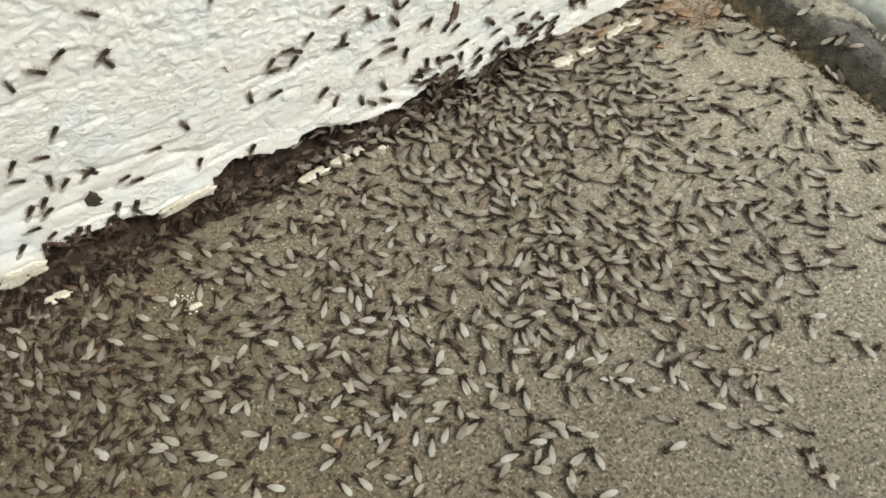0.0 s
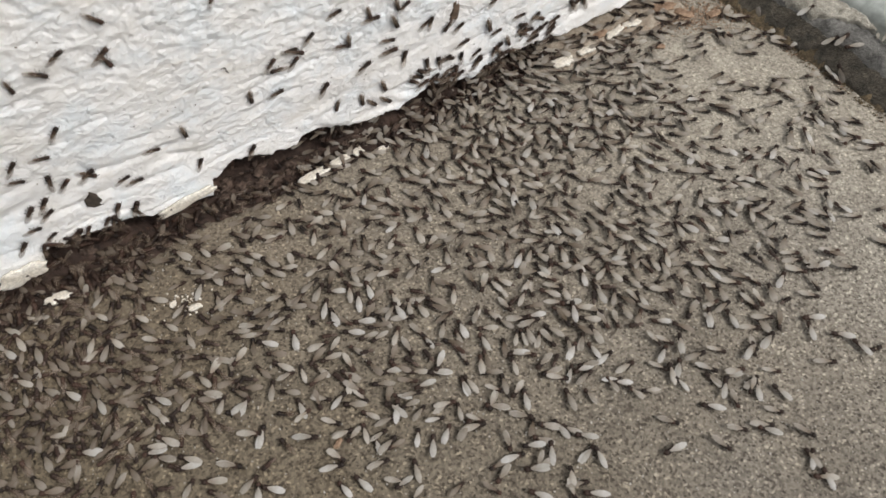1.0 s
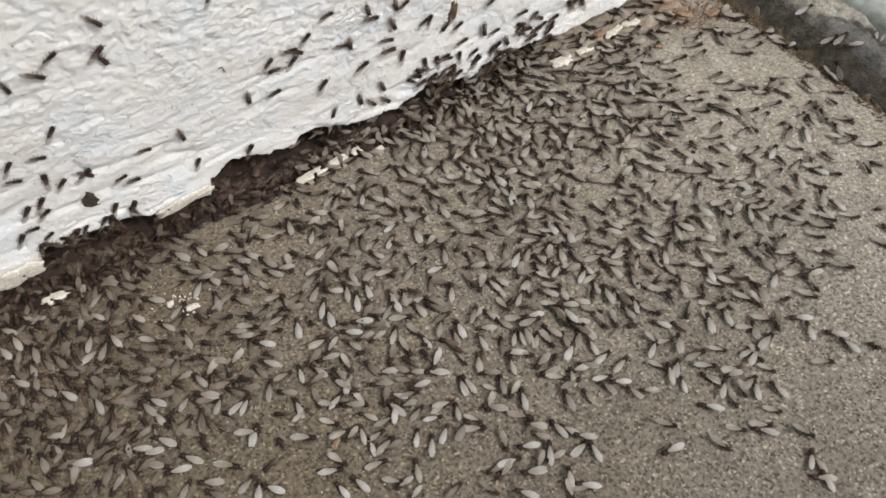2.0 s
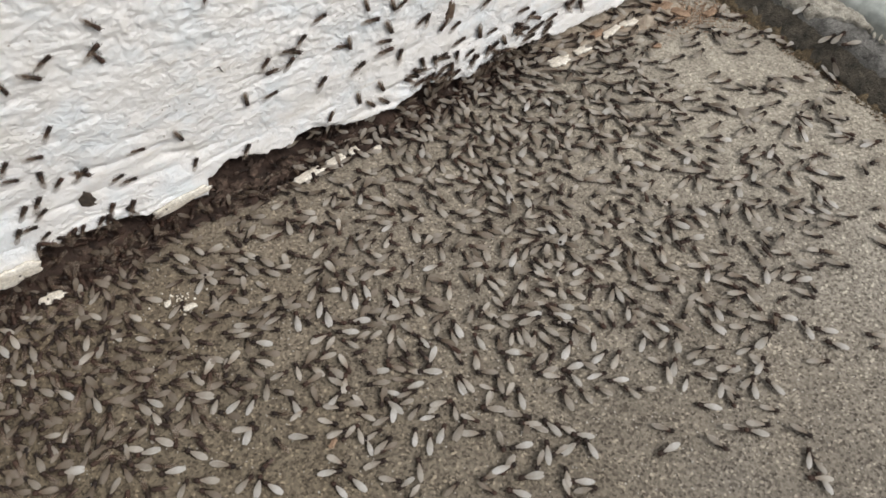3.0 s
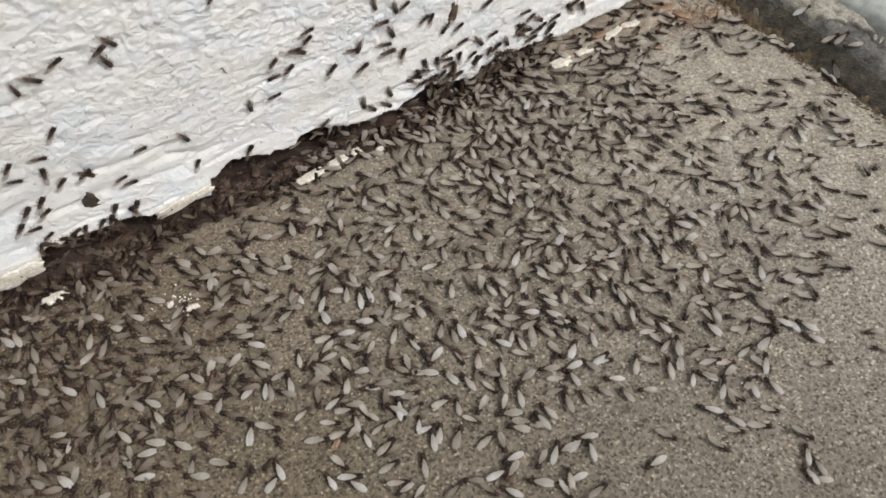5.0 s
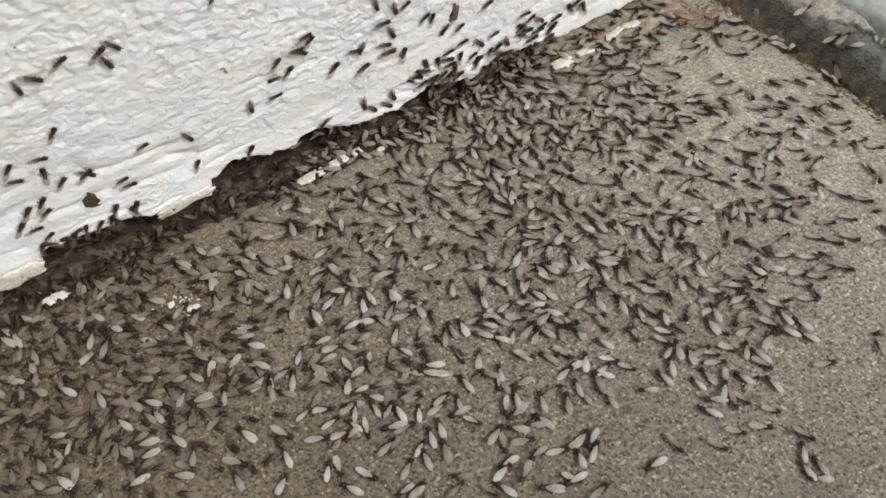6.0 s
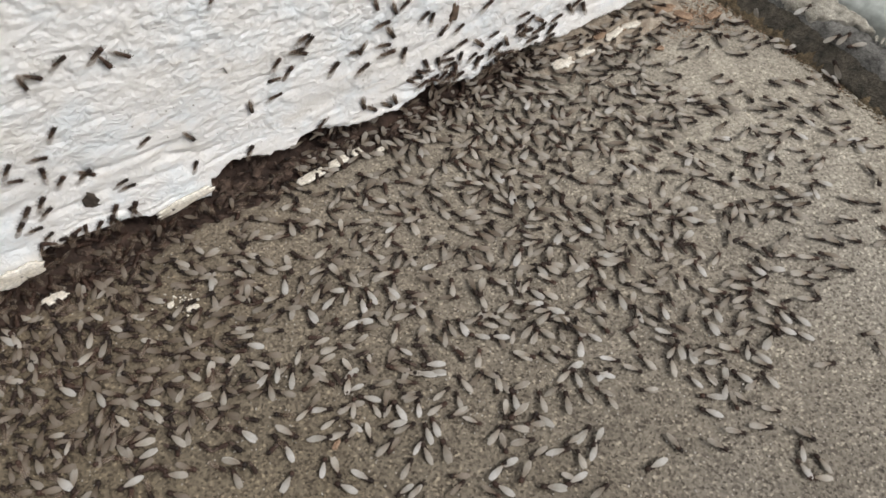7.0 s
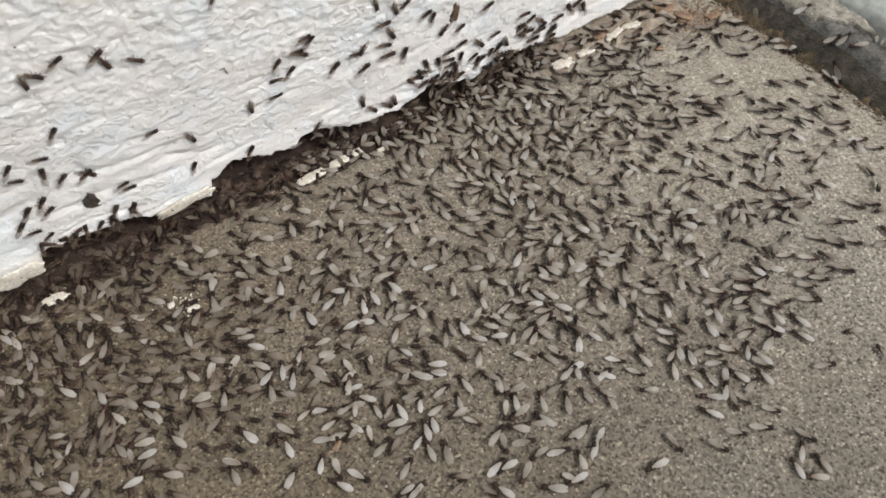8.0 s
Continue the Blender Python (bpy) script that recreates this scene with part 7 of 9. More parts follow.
    crawl("fd", 104, (0, -1825, 1011, 91), (4.5, -1824, 1018, 91), (6.5, -1807, 1007, 91), (8, -1797, 1011, 91))
    crawl("fm", 94, (0, 1513, 1543, 130), (1, 1510, 1546, 130), (3, 1454, 1497, 64), (3.5, 1452, 1498, 64), (4.5, 1452, 1499, 64), (6, 1465, 1639, 5), (7, 1465, 1639, 5), (8, 1465, 1639, 5))
    crawl("fm", 98, (0, 25, 2103, 169), (1, 25, 2107, 169), (3.5, 55, 2095, 169), (8, 53, 2095, 169))
    crawl("fm", 104, (0, 1470, 1517, 0), (1, 1469, 1521, 0), (4, 1433, 1521, 0), (4.5, 1433, 1521, 0), (6, 1452, 1520, 26), (7, 1451, 1521, 26), (8, 1451, 1510, 26))
    crawl("fm", 102, (0, -1105, 1806, 14), (3, -1078, 1812, 11), (4, -1058, 1809, 9), (6.5, -1061, 1776, 14), (8, -1062, 1774, 14))
    crawl("fm", 88, (0, -1814, 987, 115), (1, -1827, 968, 115), (1.5, -1845, 954, 115), (4.5, -1886, 936, 115), (6, -1888, 934, 115), (8, -1876, 927, 115))
    crawl("fm", 94, (0, -1801, 1078, 126), (4, -1798, 1084, 126), (8, -1777, 1093, 126))
    crawl("fm", 105, (0, -911, 1886, 152), (3, -914, 1887, 152), (4.5, -929, 1899, 152), (8, -930, 1899, 152))
    crawl("fm", 103, (0, 320, 2068, 129), (1, 312, 2066, 139), (1.5, 294, 2070, 141), (3.5, 258, 2091, 136), (8, 251, 2096, 129))
    crawl("fb", 92, (0, -270, 2091, 42), (8, -264, 2096, 42))
    crawl("fm", 101, (0, 1349, 1722, 110), (1, 1348, 1722, 110), (3, 1409, 1592, 167), (4.5, 1388, 1593, 167), (6, 1411, 1562, 228), (7, 1410, 1563, 228), (8, 1397, 1547, 228))
    crawl("fm", 112, (0, -981, 1843, 147), (3, -987, 1848, 147), (4.5, -1017, 1865, 147), (8, -1019, 1866, 147))
    crawl("fm", 104, (0, 1213, 1682, -24), (1, 1212, 1683, -24), (3, 1263, 1700, 27), (4.5, 1261, 1701, 27), (6, 1307, 1687, 14), (7, 1310, 1683, 14), (8, 1325, 1686, 14))
    crawl("fm", 99, (0, 365, 2094, 48), (8, 353, 2084, 48))
    crawl("fb", 110, (0, 1536, 1465, 49), (1, 1537, 1466, 49), (3, 1536, 1457, 43), (4.5, 1537, 1458, 43), (6, 1553, 1478, 53), (7, 1550, 1474, 53), (8, 1552, 1472, 53))
    crawl("fm", 97, (0, -535, 2070, -82), (8, -544, 2076, -82))
    crawl("fb", 90, (0, 577, 2046, -5), (1.5, 554, 2056, -5), (3, 542, 2064, -5), (4, 534, 2059, -5), (6.5, 471, 2092, -5), (8, 465, 2094, -5))
    crawl("fd", 104, (0, -1091, 1850, -5), (1.5, -1101, 1846, -5), (3, -1096, 1847, -5), (4, -1076, 1844, -5), (8, -1077, 1841, -5))
    crawl("fm", 109, (0, -1472, 1523, 152), (3, -1477, 1524, 153), (4.5, -1501, 1529, 153), (8, -1503, 1530, 152))
    crawl("fb", 110, (0, 641, 2076, 138), (1, 640, 2076, 138), (3, 630, 2037, 63), (4.5, 610, 2045, 63), (8, 589, 2057, 63))
    crawl("fm", 99, (0, 216, 2129, 11), (8, 216, 2129, 11))
    crawl("fb", 112, (0, -1740, 1188, 157), (3, -1756, 1195, 155), (4.5, -1763, 1214, 157), (8, -1769, 1213, 157))
    crawl("fb", 97, (0, 896, 1905, 10), (1, 896, 1905, 10), (3, 902, 1940, 29), (4.5, 902, 1940, 29), (6, 841, 1942, 9), (7, 861, 1932, 9), (8, 881, 1930, 9))
    crawl("fb", 112, (0, -1227, 1733, 98), (1, -1226, 1740, 84), (3, -1193, 1772, 76), (4, -1170, 1798, 87), (8, -1169, 1801, 98))
    crawl("fm", 112, (0, -136, 2146, 17), (8, -148, 2151, 17))
    crawl("fm", 112, (0, -1672, 1390, 46), (3.5, -1652, 1383, 46), (6.5, -1673, 1384, 46), (8, -1667, 1388, 46))
    crawl("fm", 98, (0, -1813, 1148, 48), (1, -1813, 1153, 48), (3.5, -1836, 1134, 48), (4.5, -1841, 1138, 48), (8, -1843, 1138, 48))
    crawl("fm", 112, (0, -1221, 1785, -155), (3.5, -1216, 1785, -155), (8, -1222, 1788, -155))
    crawl("fm", 87, (0, 968, 1884, 52), (1, 968, 1884, 52), (3, 976, 1912, 92), (3.5, 979, 1919, 90), (4.5, 990, 1952, 91), (6, 996, 1938, 134), (7, 996, 1975, 134), (8, 960, 1987, 134))
    crawl("fb", 97, (0, 543, 2093, 128), (4.5, 535, 2094, 128), (6, 708, 2099, 155), (7, 690, 2095, 155), (8, 678, 2098, 155))
    crawl("fb", 112, (0, -1632, 1409, 85), (1.5, -1613, 1418, 84), (4.5, -1615, 1440, 85), (8, -1617, 1441, 85))
    crawl("fd", 106, (0, -1642, 1406, 43), (3, -1641, 1408, 43), (4.5, -1642, 1420, 43), (8, -1642, 1420, 43))
    crawl("fd", 87, (0, -529, 2100, -149), (8, -538, 2101, -149))
    crawl("fm", 94, (0, 709, 2043, 39), (3.5, 711, 2040, 39), (8, 667, 2049, 39))
    crawl("fm", 108, (0, -1911, 1026, 54), (3.5, -1909, 1029, 55), (6.5, -1928, 1047, 55), (8, -1917, 1053, 54))
    crawl("fm", 103, (0, 1087, 1863, 105), (1, 1087, 1863, 105), (3, 1121, 1859, 161), (3.5, 1121, 1859, 161), (4.5, 1120, 1853, 161), (6, 1097, 1910, 201), (7, 1092, 1911, 201), (8, 1077, 1913, 201))
    crawl("fm", 103, (0, 1354, 1638, 39), (1, 1354, 1638, 39), (3, 1395, 1655, 18), (4.5, 1394, 1655, 18), (6, 1373, 1669, 48), (7, 1382, 1679, 48), (8, 1393, 1682, 48))
    crawl("fm", 104, (0, 754, 1952, 171), (1, 753, 1952, 171), (3, 753, 2046, 180), (4.5, 751, 2046, 180), (6, 775, 2040, 168), (7, 744, 2046, 168), (8, 733, 2048, 168))
    crawl("fm", 96, (0, -688, 2036, 97), (1, -688, 2043, 90), (3, -671, 2061, 83), (4, -651, 2074, 90), (8, -649, 2073, 97))
    crawl("fd", 98, (0, -296, 2165, -5), (1, -287, 2169, -5), (3.5, -286, 2166, -5), (6.5, -267, 2175, -5), (8, -269, 2178, -5))
    crawl("fm", 92, (0, -106, 2180, 103), (1, -106, 2182, 109), (3, -131, 2174, 116), (4.5, -149, 2185, 105), (8, -150, 2186, 103))
    crawl("fm", 112, (0, 291, 2157, -27), (1, 287, 2161, -26), (4, 310, 2171, -26), (8, 311, 2175, -27))
    crawl("fd", 94, (0, 1191, 1874, 2), (1, 1191, 1873, 2), (3, 1150, 1868, -37), (4.5, 1145, 1856, -37), (6, 1114, 1845, 33), (7, 1110, 1852, 33), (8, 1131, 1859, 33))
    crawl("fm", 105, (0, 207, 2166, 0), (3, 196, 2180, 0), (4.5, 175, 2188, 0), (8, 173, 2189, 0))
    crawl("fd", 85, (0, -1347, 1745, 34), (1.5, -1325, 1753, 33), (3.5, -1312, 1761, 32), (4.5, -1296, 1757, 33), (8, -1293, 1755, 34))
    crawl("fm", 107, (0, 1542, 1573, 0), (1, 1542, 1573, 0), (3, 1553, 1553, -19), (4.5, 1553, 1553, -19), (6, 1579, 1545, -26), (7, 1570, 1547, -26), (8, 1552, 1549, -26))
    crawl("fm", 97, (0, -24, 2200, 133), (8, -27, 2195, 133))
    crawl("fm", 95, (0, 965, 1991, 140), (1, 964, 1991, 140), (3, 916, 2003, 143), (4.5, 896, 2012, 143), (6, 886, 2112, 117), (7, 850, 2113, 117), (8, 826, 2125, 117))
    crawl("fm", 91, (0, 497, 2147, 8), (8, 497, 2147, 8))
    crawl("fm", 110, (0, -1619, 1449, 164), (1, -1603, 1454, 147), (3, -1584, 1501, 133), (3.5, -1590, 1521, 143), (4, -1604, 1526, 155), (4.5, -1614, 1527, 162), (8, -1618, 1526, 164))
    crawl("fd", 96, (0, -1553, 1569, 32), (3, -1552, 1574, 32), (4.5, -1563, 1583, 32), (8, -1563, 1583, 32))
    crawl("fm", 89, (0, -212, 2185, 131), (3, -212, 2188, 131), (4.5, -229, 2208, 131), (8, -240, 2225, 131))
    crawl("fm", 111, (0, -1444, 1671, 172), (8, -1448, 1670, 172))
    crawl("fm", 98, (0, -1849, 1203, 161), (3, -1849, 1204, 161), (4.5, -1878, 1208, 164), (6.5, -1902, 1210, 162), (8, -1910, 1215, 161))
    crawl("fd", 96, (0, -1077, 1937, -169), (4.5, -1098, 1928, -169), (8, -1099, 1928, -169))
    crawl("fm", 100, (0, 1030, 1891, 121), (1, 1030, 1890, 121), (3, 1083, 1932, 119), (4.5, 1082, 1930, 119), (6, 1095, 1991, 180), (7, 1089, 1988, 180), (8, 1074, 1990, 180))
    crawl("fm", 88, (0, -837, 2064, 37), (8, -837, 2068, 37))
    crawl("fb", 87, (0, -1975, 1081, 128), (1, -1990, 1076, 128), (1.5, -1987, 1060, 128), (3.5, -1967, 1042, 128), (6, -1978, 1045, 128), (8, -1976, 1054, 128))
    crawl("fm", 106, (0, 1788, 1346, -2), (1, 1789, 1345, -2), (3, 1776, 1344, 0), (4.5, 1777, 1342, 0), (6, 1796, 1348, 8), (7, 1793, 1345, 8), (8, 1791, 1343, 8))
    crawl("fm", 112, (0, -1234, 1856, 140), (3.5, -1230, 1857, 140), (6.5, -1253, 1861, 142), (8, -1275, 1869, 140))
    crawl("fm", 97, (0, 1531, 1666, -72), (1, 1532, 1666, -72), (3, 1529, 1636, -63), (4.5, 1546, 1619, -63), (6, 1636, 1645, -26), (7, 1630, 1646, -26), (8, 1604, 1653, -26))
    crawl("fm", 110, (0, 297, 2207, -39), (3, 305, 2219, -39), (4.5, 310, 2238, -39), (8, 309, 2242, -39))
    crawl("fm", 93, (0, 460, 2194, 64), (8, 460, 2194, 64))
    crawl("fm", 112, (0, 910, 2029, 165), (1, 880, 2032, 165), (1.5, 855, 2048, 165), (3, 800, 2099, 171), (3.5, 790, 2112, 172), (4.5, 784, 2112, 180), (6, 785, 2116, 132), (7, 758, 2117, 132), (8, 738, 2125, 132))
    crawl("fb", 105, (0, 1764, 1573, 182), (1, 1758, 1573, 182), (1.5, 1735, 1570, 182), (3, 1641, 1576, 164), (3.5, 1615, 1577, 159), (4, 1605, 1583, 154), (4.5, 1604, 1584, 153), (6, 1635, 1514, 155), (7, 1611, 1525, 155), (8, 1558, 1541, 155))
    crawl("fm", 97, (0, 756, 2100, 133), (1, 732, 2117, 133), (3, 744, 2124, 128), (3.5, 744, 2124, 127), (4.5, 738, 2126, 129), (6, 746, 2167, 155), (7, 723, 2168, 155), (8, 707, 2176, 155))
    crawl("fm", 92, (0, -69, 2247, 113), (8, -69, 2247, 113))
    crawl("fm", 110, (0, 1492, 1649, -51), (1, 1493, 1649, -51), (3, 1473, 1704, 3), (4.5, 1474, 1704, 3), (6, 1465, 1696, 26), (7, 1472, 1698, 26), (8, 1470, 1695, 26))
    crawl("fb", 105, (0, 1314, 1830, 130), (1, 1313, 1832, 130), (3, 1321, 1823, 77), (4.5, 1319, 1825, 77), (6, 1262, 1867, 114), (7, 1266, 1868, 114), (8, 1272, 1866, 114))
    crawl("fm", 92, (0, 1319, 1744, -15), (1, 1320, 1744, -15), (3, 1399, 1769, -24), (4.5, 1408, 1761, -24), (6, 1353, 1726, -10), (7, 1356, 1727, -10), (8, 1359, 1730, -10))
    crawl("fd", 99, (0, -334, 2235, 11), (8, -334, 2230, 11))
    crawl("fm", 108, (0, -809, 2110, 111), (1, -817, 2108, 111), (3.5, -803, 2106, 111), (8, -806, 2105, 111))
    crawl("fm", 107, (0, 1422, 1769, -13), (1, 1423, 1769, -13), (3, 1426, 1755, -36), (4.5, 1433, 1747, -36), (6, 1458, 1757, -13), (7, 1480, 1744, -13), (8, 1495, 1741, -13))
    crawl("fm", 112, (0, 1310, 1859, -7), (1, 1309, 1863, -7), (3.5, 1302, 1847, -7), (4.5, 1301, 1847, -7), (6, 1257, 1904, 25), (7, 1261, 1905, 25), (8, 1268, 1907, 25))
    crawl("fb", 95, (0, 1019, 2022, 142), (3, 1018, 2024, 142), (4.5, 1003, 2024, 142), (6, 990, 2083, 93), (7, 976, 2085, 93), (8, 982, 2082, 93))
    crawl("fd", 103, (0, -1968, 1101, -169), (1.5, -1988, 1087, -169), (8, -1995, 1095, -169))
    crawl("fm", 105, (0, 1596, 1723, 95), (1, 1598, 1722, 95), (3, 1504, 1707, 131), (4, 1526, 1689, 131), (4.5, 1534, 1688, 131), (6, 1522, 1648, 136), (7, 1504, 1649, 136), (8, 1486, 1652, 136))
    crawl("fd", 112, (0, -909, 2103, -14), (3.5, -858, 2115, -8), (4.5, -851, 2123, -13), (8, -849, 2124, -14))
    crawl("fm", 95, (0, -182, 2283, -41), (8, -190, 2277, -41))
    crawl("fm", 102, (0, 266, 2269, -110), (3, 264, 2276, -110), (4.5, 255, 2290, -110), (8, 254, 2293, -110))
    crawl("fm", 100, (0, 1390, 1852, -26), (1, 1390, 1851, -26), (3, 1397, 1809, 31), (3.5, 1397, 1809, 31), (6.5, 1422, 1786, 30), (8, 1425, 1789, 34))
    crawl("fm", 101, (0, -379, 2270, 162), (8, -379, 2270, 162))
    crawl("fm", 112, (0, -1833, 1331, 147), (0.5, -1832, 1332, 143), (1.5, -1830, 1359, 140), (3, -1837, 1363, 142), (4, -1849, 1378, 146), (8, -1846, 1386, 147))
    crawl("fb", 97, (0, 1744, 1518, 95), (3, 1743, 1518, 105), (3.5, 1736, 1519, 114), (4, 1721, 1521, 120), (4.5, 1692, 1535, 122), (6, 1635, 1597, 129), (7, 1626, 1603, 129), (8, 1592, 1605, 129))
    crawl("fb", 95, (0, 1024, 2069, 158), (1, 1024, 2068, 158), (3, 1042, 2060, 142), (4.5, 1043, 2059, 142), (6, 1043, 2067, 138), (7, 1037, 2063, 138), (8, 1034, 2061, 138))
    crawl("fm", 95, (0, -81, 2305, 154), (8, -74, 2310, 154))
    crawl("fb", 100, (0, 441, 2247, 106), (4.5, 436, 2270, 106), (8, 434, 2271, 106))
    crawl("fm", 100, (0, -654, 2171, 169), (1, -663, 2175, 173), (3, -731, 2176, 171), (3.5, -760, 2182, 169), (4.5, -771, 2193, 168), (8, -774, 2199, 169))
    crawl("fb", 103, (0, 1972, 1415, 127), (1, 1957, 1430, 127), (1.5, 1928, 1440, 127), (3, 1854, 1432, 155), (3.5, 1815, 1443, 154), (4, 1799, 1452, 152), (4.5, 1767, 1469, 151), (6, 1721, 1489, 151), (6.5, 1696, 1497, 151), (8, 1693, 1497, 149))
    crawl("fm", 102, (0, -1082, 2037, 160), (8, -1088, 2051, 160))
    crawl("fm", 108, (0, -1641, 1618, 93), (3, -1641, 1622, 94), (4.5, -1646, 1653, 94), (8, -1647, 1657, 93))
    crawl("fm", 98, (0, 813, 2098, 151), (1, 817, 2102, 151), (1.5, 824, 2102, 151), (3, 928, 2129, 169), (4, 942, 2130, 169), (4.5, 942, 2130, 169), (6, 941, 2116, 182), (7, 936, 2117, 182), (8, 938, 2114, 182))
    crawl("fm", 96, (0, 411, 2271, -155), (3, 417, 2293, -155), (8, 409, 2296, -155))
    crawl("fm", 90, (0, 958, 2110, -12), (1, 953, 2114, -12), (1.5, 961, 2115, -12), (3, 958, 2109, 29), (3.5, 966, 2110, 29), (4, 965, 2112, 30), (6, 925, 2120, 31), (7, 886, 2125, 31), (8, 865, 2136, 31))
    crawl("fb", 98, (0, -438, 2284, 87), (3.5, -433, 2282, 87), (6.5, -422, 2265, 87), (8, -424, 2268, 87))
    crawl("fm", 98, (0, 812, 2194, -53), (4, 818, 2188, -53), (6.5, 811, 2196, -53), (8, 801, 2216, -53))
    crawl("fm", 95, (0, 520, 2262, 40), (8, 524, 2269, 40))
    crawl("fm", 94, (0, 1171, 1940, 44), (1, 1171, 1941, 44), (3, 1128, 2040, 122), (8, 1126, 2045, 122))
    crawl("fb", 112, (0, 352, 2283, 94), (4.5, 349, 2305, 94), (8, 349, 2307, 94))
    crawl("fm", 112, (0, -1367, 1932, 156), (1, -1367, 1932, 156), (3.5, -1351, 1908, 156), (6.5, -1357, 1885, 156), (8, -1372, 1888, 156))
    crawl("fb", 106, (0, 1908, 1485, 169), (1, 1878, 1485, 169), (1.5, 1867, 1487, 169), (3, 1818, 1507, 168), (4.5, 1748, 1542, 158), (6, 1712, 1562, 139), (7, 1703, 1586, 139), (8, 1701, 1584, 139))
    crawl("fm", 112, (0, 1389, 1843, -24), (1, 1392, 1844, -24), (3, 1429, 1856, 15), (4.5, 1441, 1842, 13), (6, 1466, 1807, -23), (7, 1485, 1799, -23), (8, 1500, 1796, -23))
    crawl("fm", 94, (0, -639, 2264, 63), (0.5, -635, 2266, 57), (1.5, -609, 2268, 55), (8, -583, 2265, 63))
    crawl("fm", 106, (0, -1820, 1434, 121), (3, -1829, 1445, 125), (4.5, -1859, 1477, 123), (8, -1864, 1485, 121))
    crawl("fd", 100, (0, -1770, 1559, -161), (6, -1765, 1552, -161), (8, -1780, 1547, -161))
    crawl("fm", 94, (0, -484, 2317, -65), (8, -478, 2316, -65))
    crawl("fd", 89, (0, -1515, 1799, 153), (3.5, -1504, 1810, 153), (8, -1498, 1810, 153))
    crawl("fd", 109, (0, -1411, 1883, 8), (3, -1423, 1891, 8), (6.5, -1401, 1890, 8), (8, -1402, 1893, 8))
    crawl("fd", 112, (0, -1511, 1838, -43), (1, -1515, 1835, -43), (7, -1494, 1836, -43), (8, -1500, 1838, -43))
    crawl("fb", 101, (0, 1406, 2001, -180), (1, 1377, 2010, -180), (1.5, 1347, 2014, -180), (3, 1272, 2012, -167), (3.5, 1259, 2013, -165), (4.5, 1245, 2006, -160), (6, 1230, 2047, -138), (7, 1225, 2027, -138), (8, 1215, 2004, -138))
    crawl("fm", 112, (0, 479, 2330, -28), (8, 479, 2330, -28))
    crawl("fm", 93, (0, 884, 2268, 122), (1, 885, 2268, 122), (3, 914, 2194, 117), (4.5, 916, 2194, 117), (6, 896, 2272, 116), (7, 891, 2279, 116), (8, 876, 2281, 116))
    crawl("fm", 92, (0, -1062, 2133, 27), (1, -1061, 2137, 27), (3.5, -1038, 2145, 27), (8, -1038, 2148, 27))
    crawl("fd", 92, (0, -1081, 2125, 27), (8, -1067, 2128, 27))
    crawl("fm", 87, (0, -853, 2232, 36), (3, -849, 2232, 34), (4.5, -819, 2235, 34), (8, -816, 2236, 36))
    crawl("fd", 89, (0, 1389, 1939, -22), (1, 1389, 1939, -22), (3, 1407, 1924, -13), (4.5, 1406, 1925, -13), (6, 1376, 1918, 58), (7, 1376, 1918, 58), (8, 1376, 1918, 58))
    crawl("fm", 86, (0, 688, 2299, -121), (3, 687, 2299, -122), (4.5, 668, 2288, -123), (6, 703, 2250, -124), (7, 711, 2246, -124), (8, 691, 2248, -124))
    crawl("fm", 88, (0, 619, 2311, -53), (8, 611, 2316, -53))
    crawl("fm", 102, (0, -369, 2366, -158), (8, -369, 2366, -158))
    crawl("fm", 93, (0, 971, 2182, 13), (4.5, 976, 2180, 13), (6, 1021, 2178, -10), (7, 1025, 2174, -10), (8, 1023, 2177, -10))
    crawl("fm", 100, (0, 1197, 2089, 108), (1, 1196, 2091, 108), (3, 1188, 2065, 99), (4.5, 1187, 2068, 99), (6, 1185, 2105, 95), (7, 1183, 2096, 95), (8, 1181, 2093, 95))
    crawl("fd", 92, (0, -700, 2307, 10), (1, -662, 2307, 10), (1.5, -655, 2306, 12), (6.5, -655, 2305, 14), (8, -656, 2291, 14))
    crawl("fd", 85, (0, -1851, 1539, 46), (1, -1852, 1526, 46), (8, -1855, 1527, 46))
    crawl("fm", 108, (0, -1598, 1753, 152), (3, -1605, 1755, 156), (4, -1651, 1772, 173), (4.5, -1669, 1764, 178), (6.5, -1686, 1728, 165), (8, -1687, 1732, 152))
    crawl("fm", 95, (0, 215, 2405, -43), (8, 204, 2412, -43))
    crawl("fm", 90, (0, -558, 2368, -25), (3, -560, 2362, -30), (4, -566, 2341, -28), (4.5, -568, 2339, -26), (8, -569, 2338, -25))
    crawl("fm", 112, (0, -1952, 1401, 121), (3, -1948, 1408, 121), (4, -1954, 1412, 121), (6.5, -1955, 1392, 121), (8, -1957, 1395, 121))
    crawl("fd", 106, (0, -1937, 1420, -16), (3.5, -1955, 1435, -16), (6.5, -1959, 1417, -16), (8, -1958, 1418, -16))
    crawl("fm", 85, (0, -113, 2424, -140), (8, -113, 2424, -140))
    crawl("fm", 101, (0, 1120, 2099, 10), (1, 1119, 2101, 10), (3, 1148, 2129, 33), (4.5, 1146, 2131, 33), (6, 1170, 2154, 12), (7, 1155, 2150, 12), (8, 1154, 2153, 12))
    crawl("fm", 85, (0, -738, 2306, -21), (3, -739, 2307, -21), (4.5, -747, 2320, -21), (8, -747, 2321, -21))
    crawl("fd", 103, (0, -970, 2231, 35), (3, -949, 2230, 34), (4.5, -923, 2241, 32), (6.5, -908, 2244, 34), (8, -909, 2247, 35))
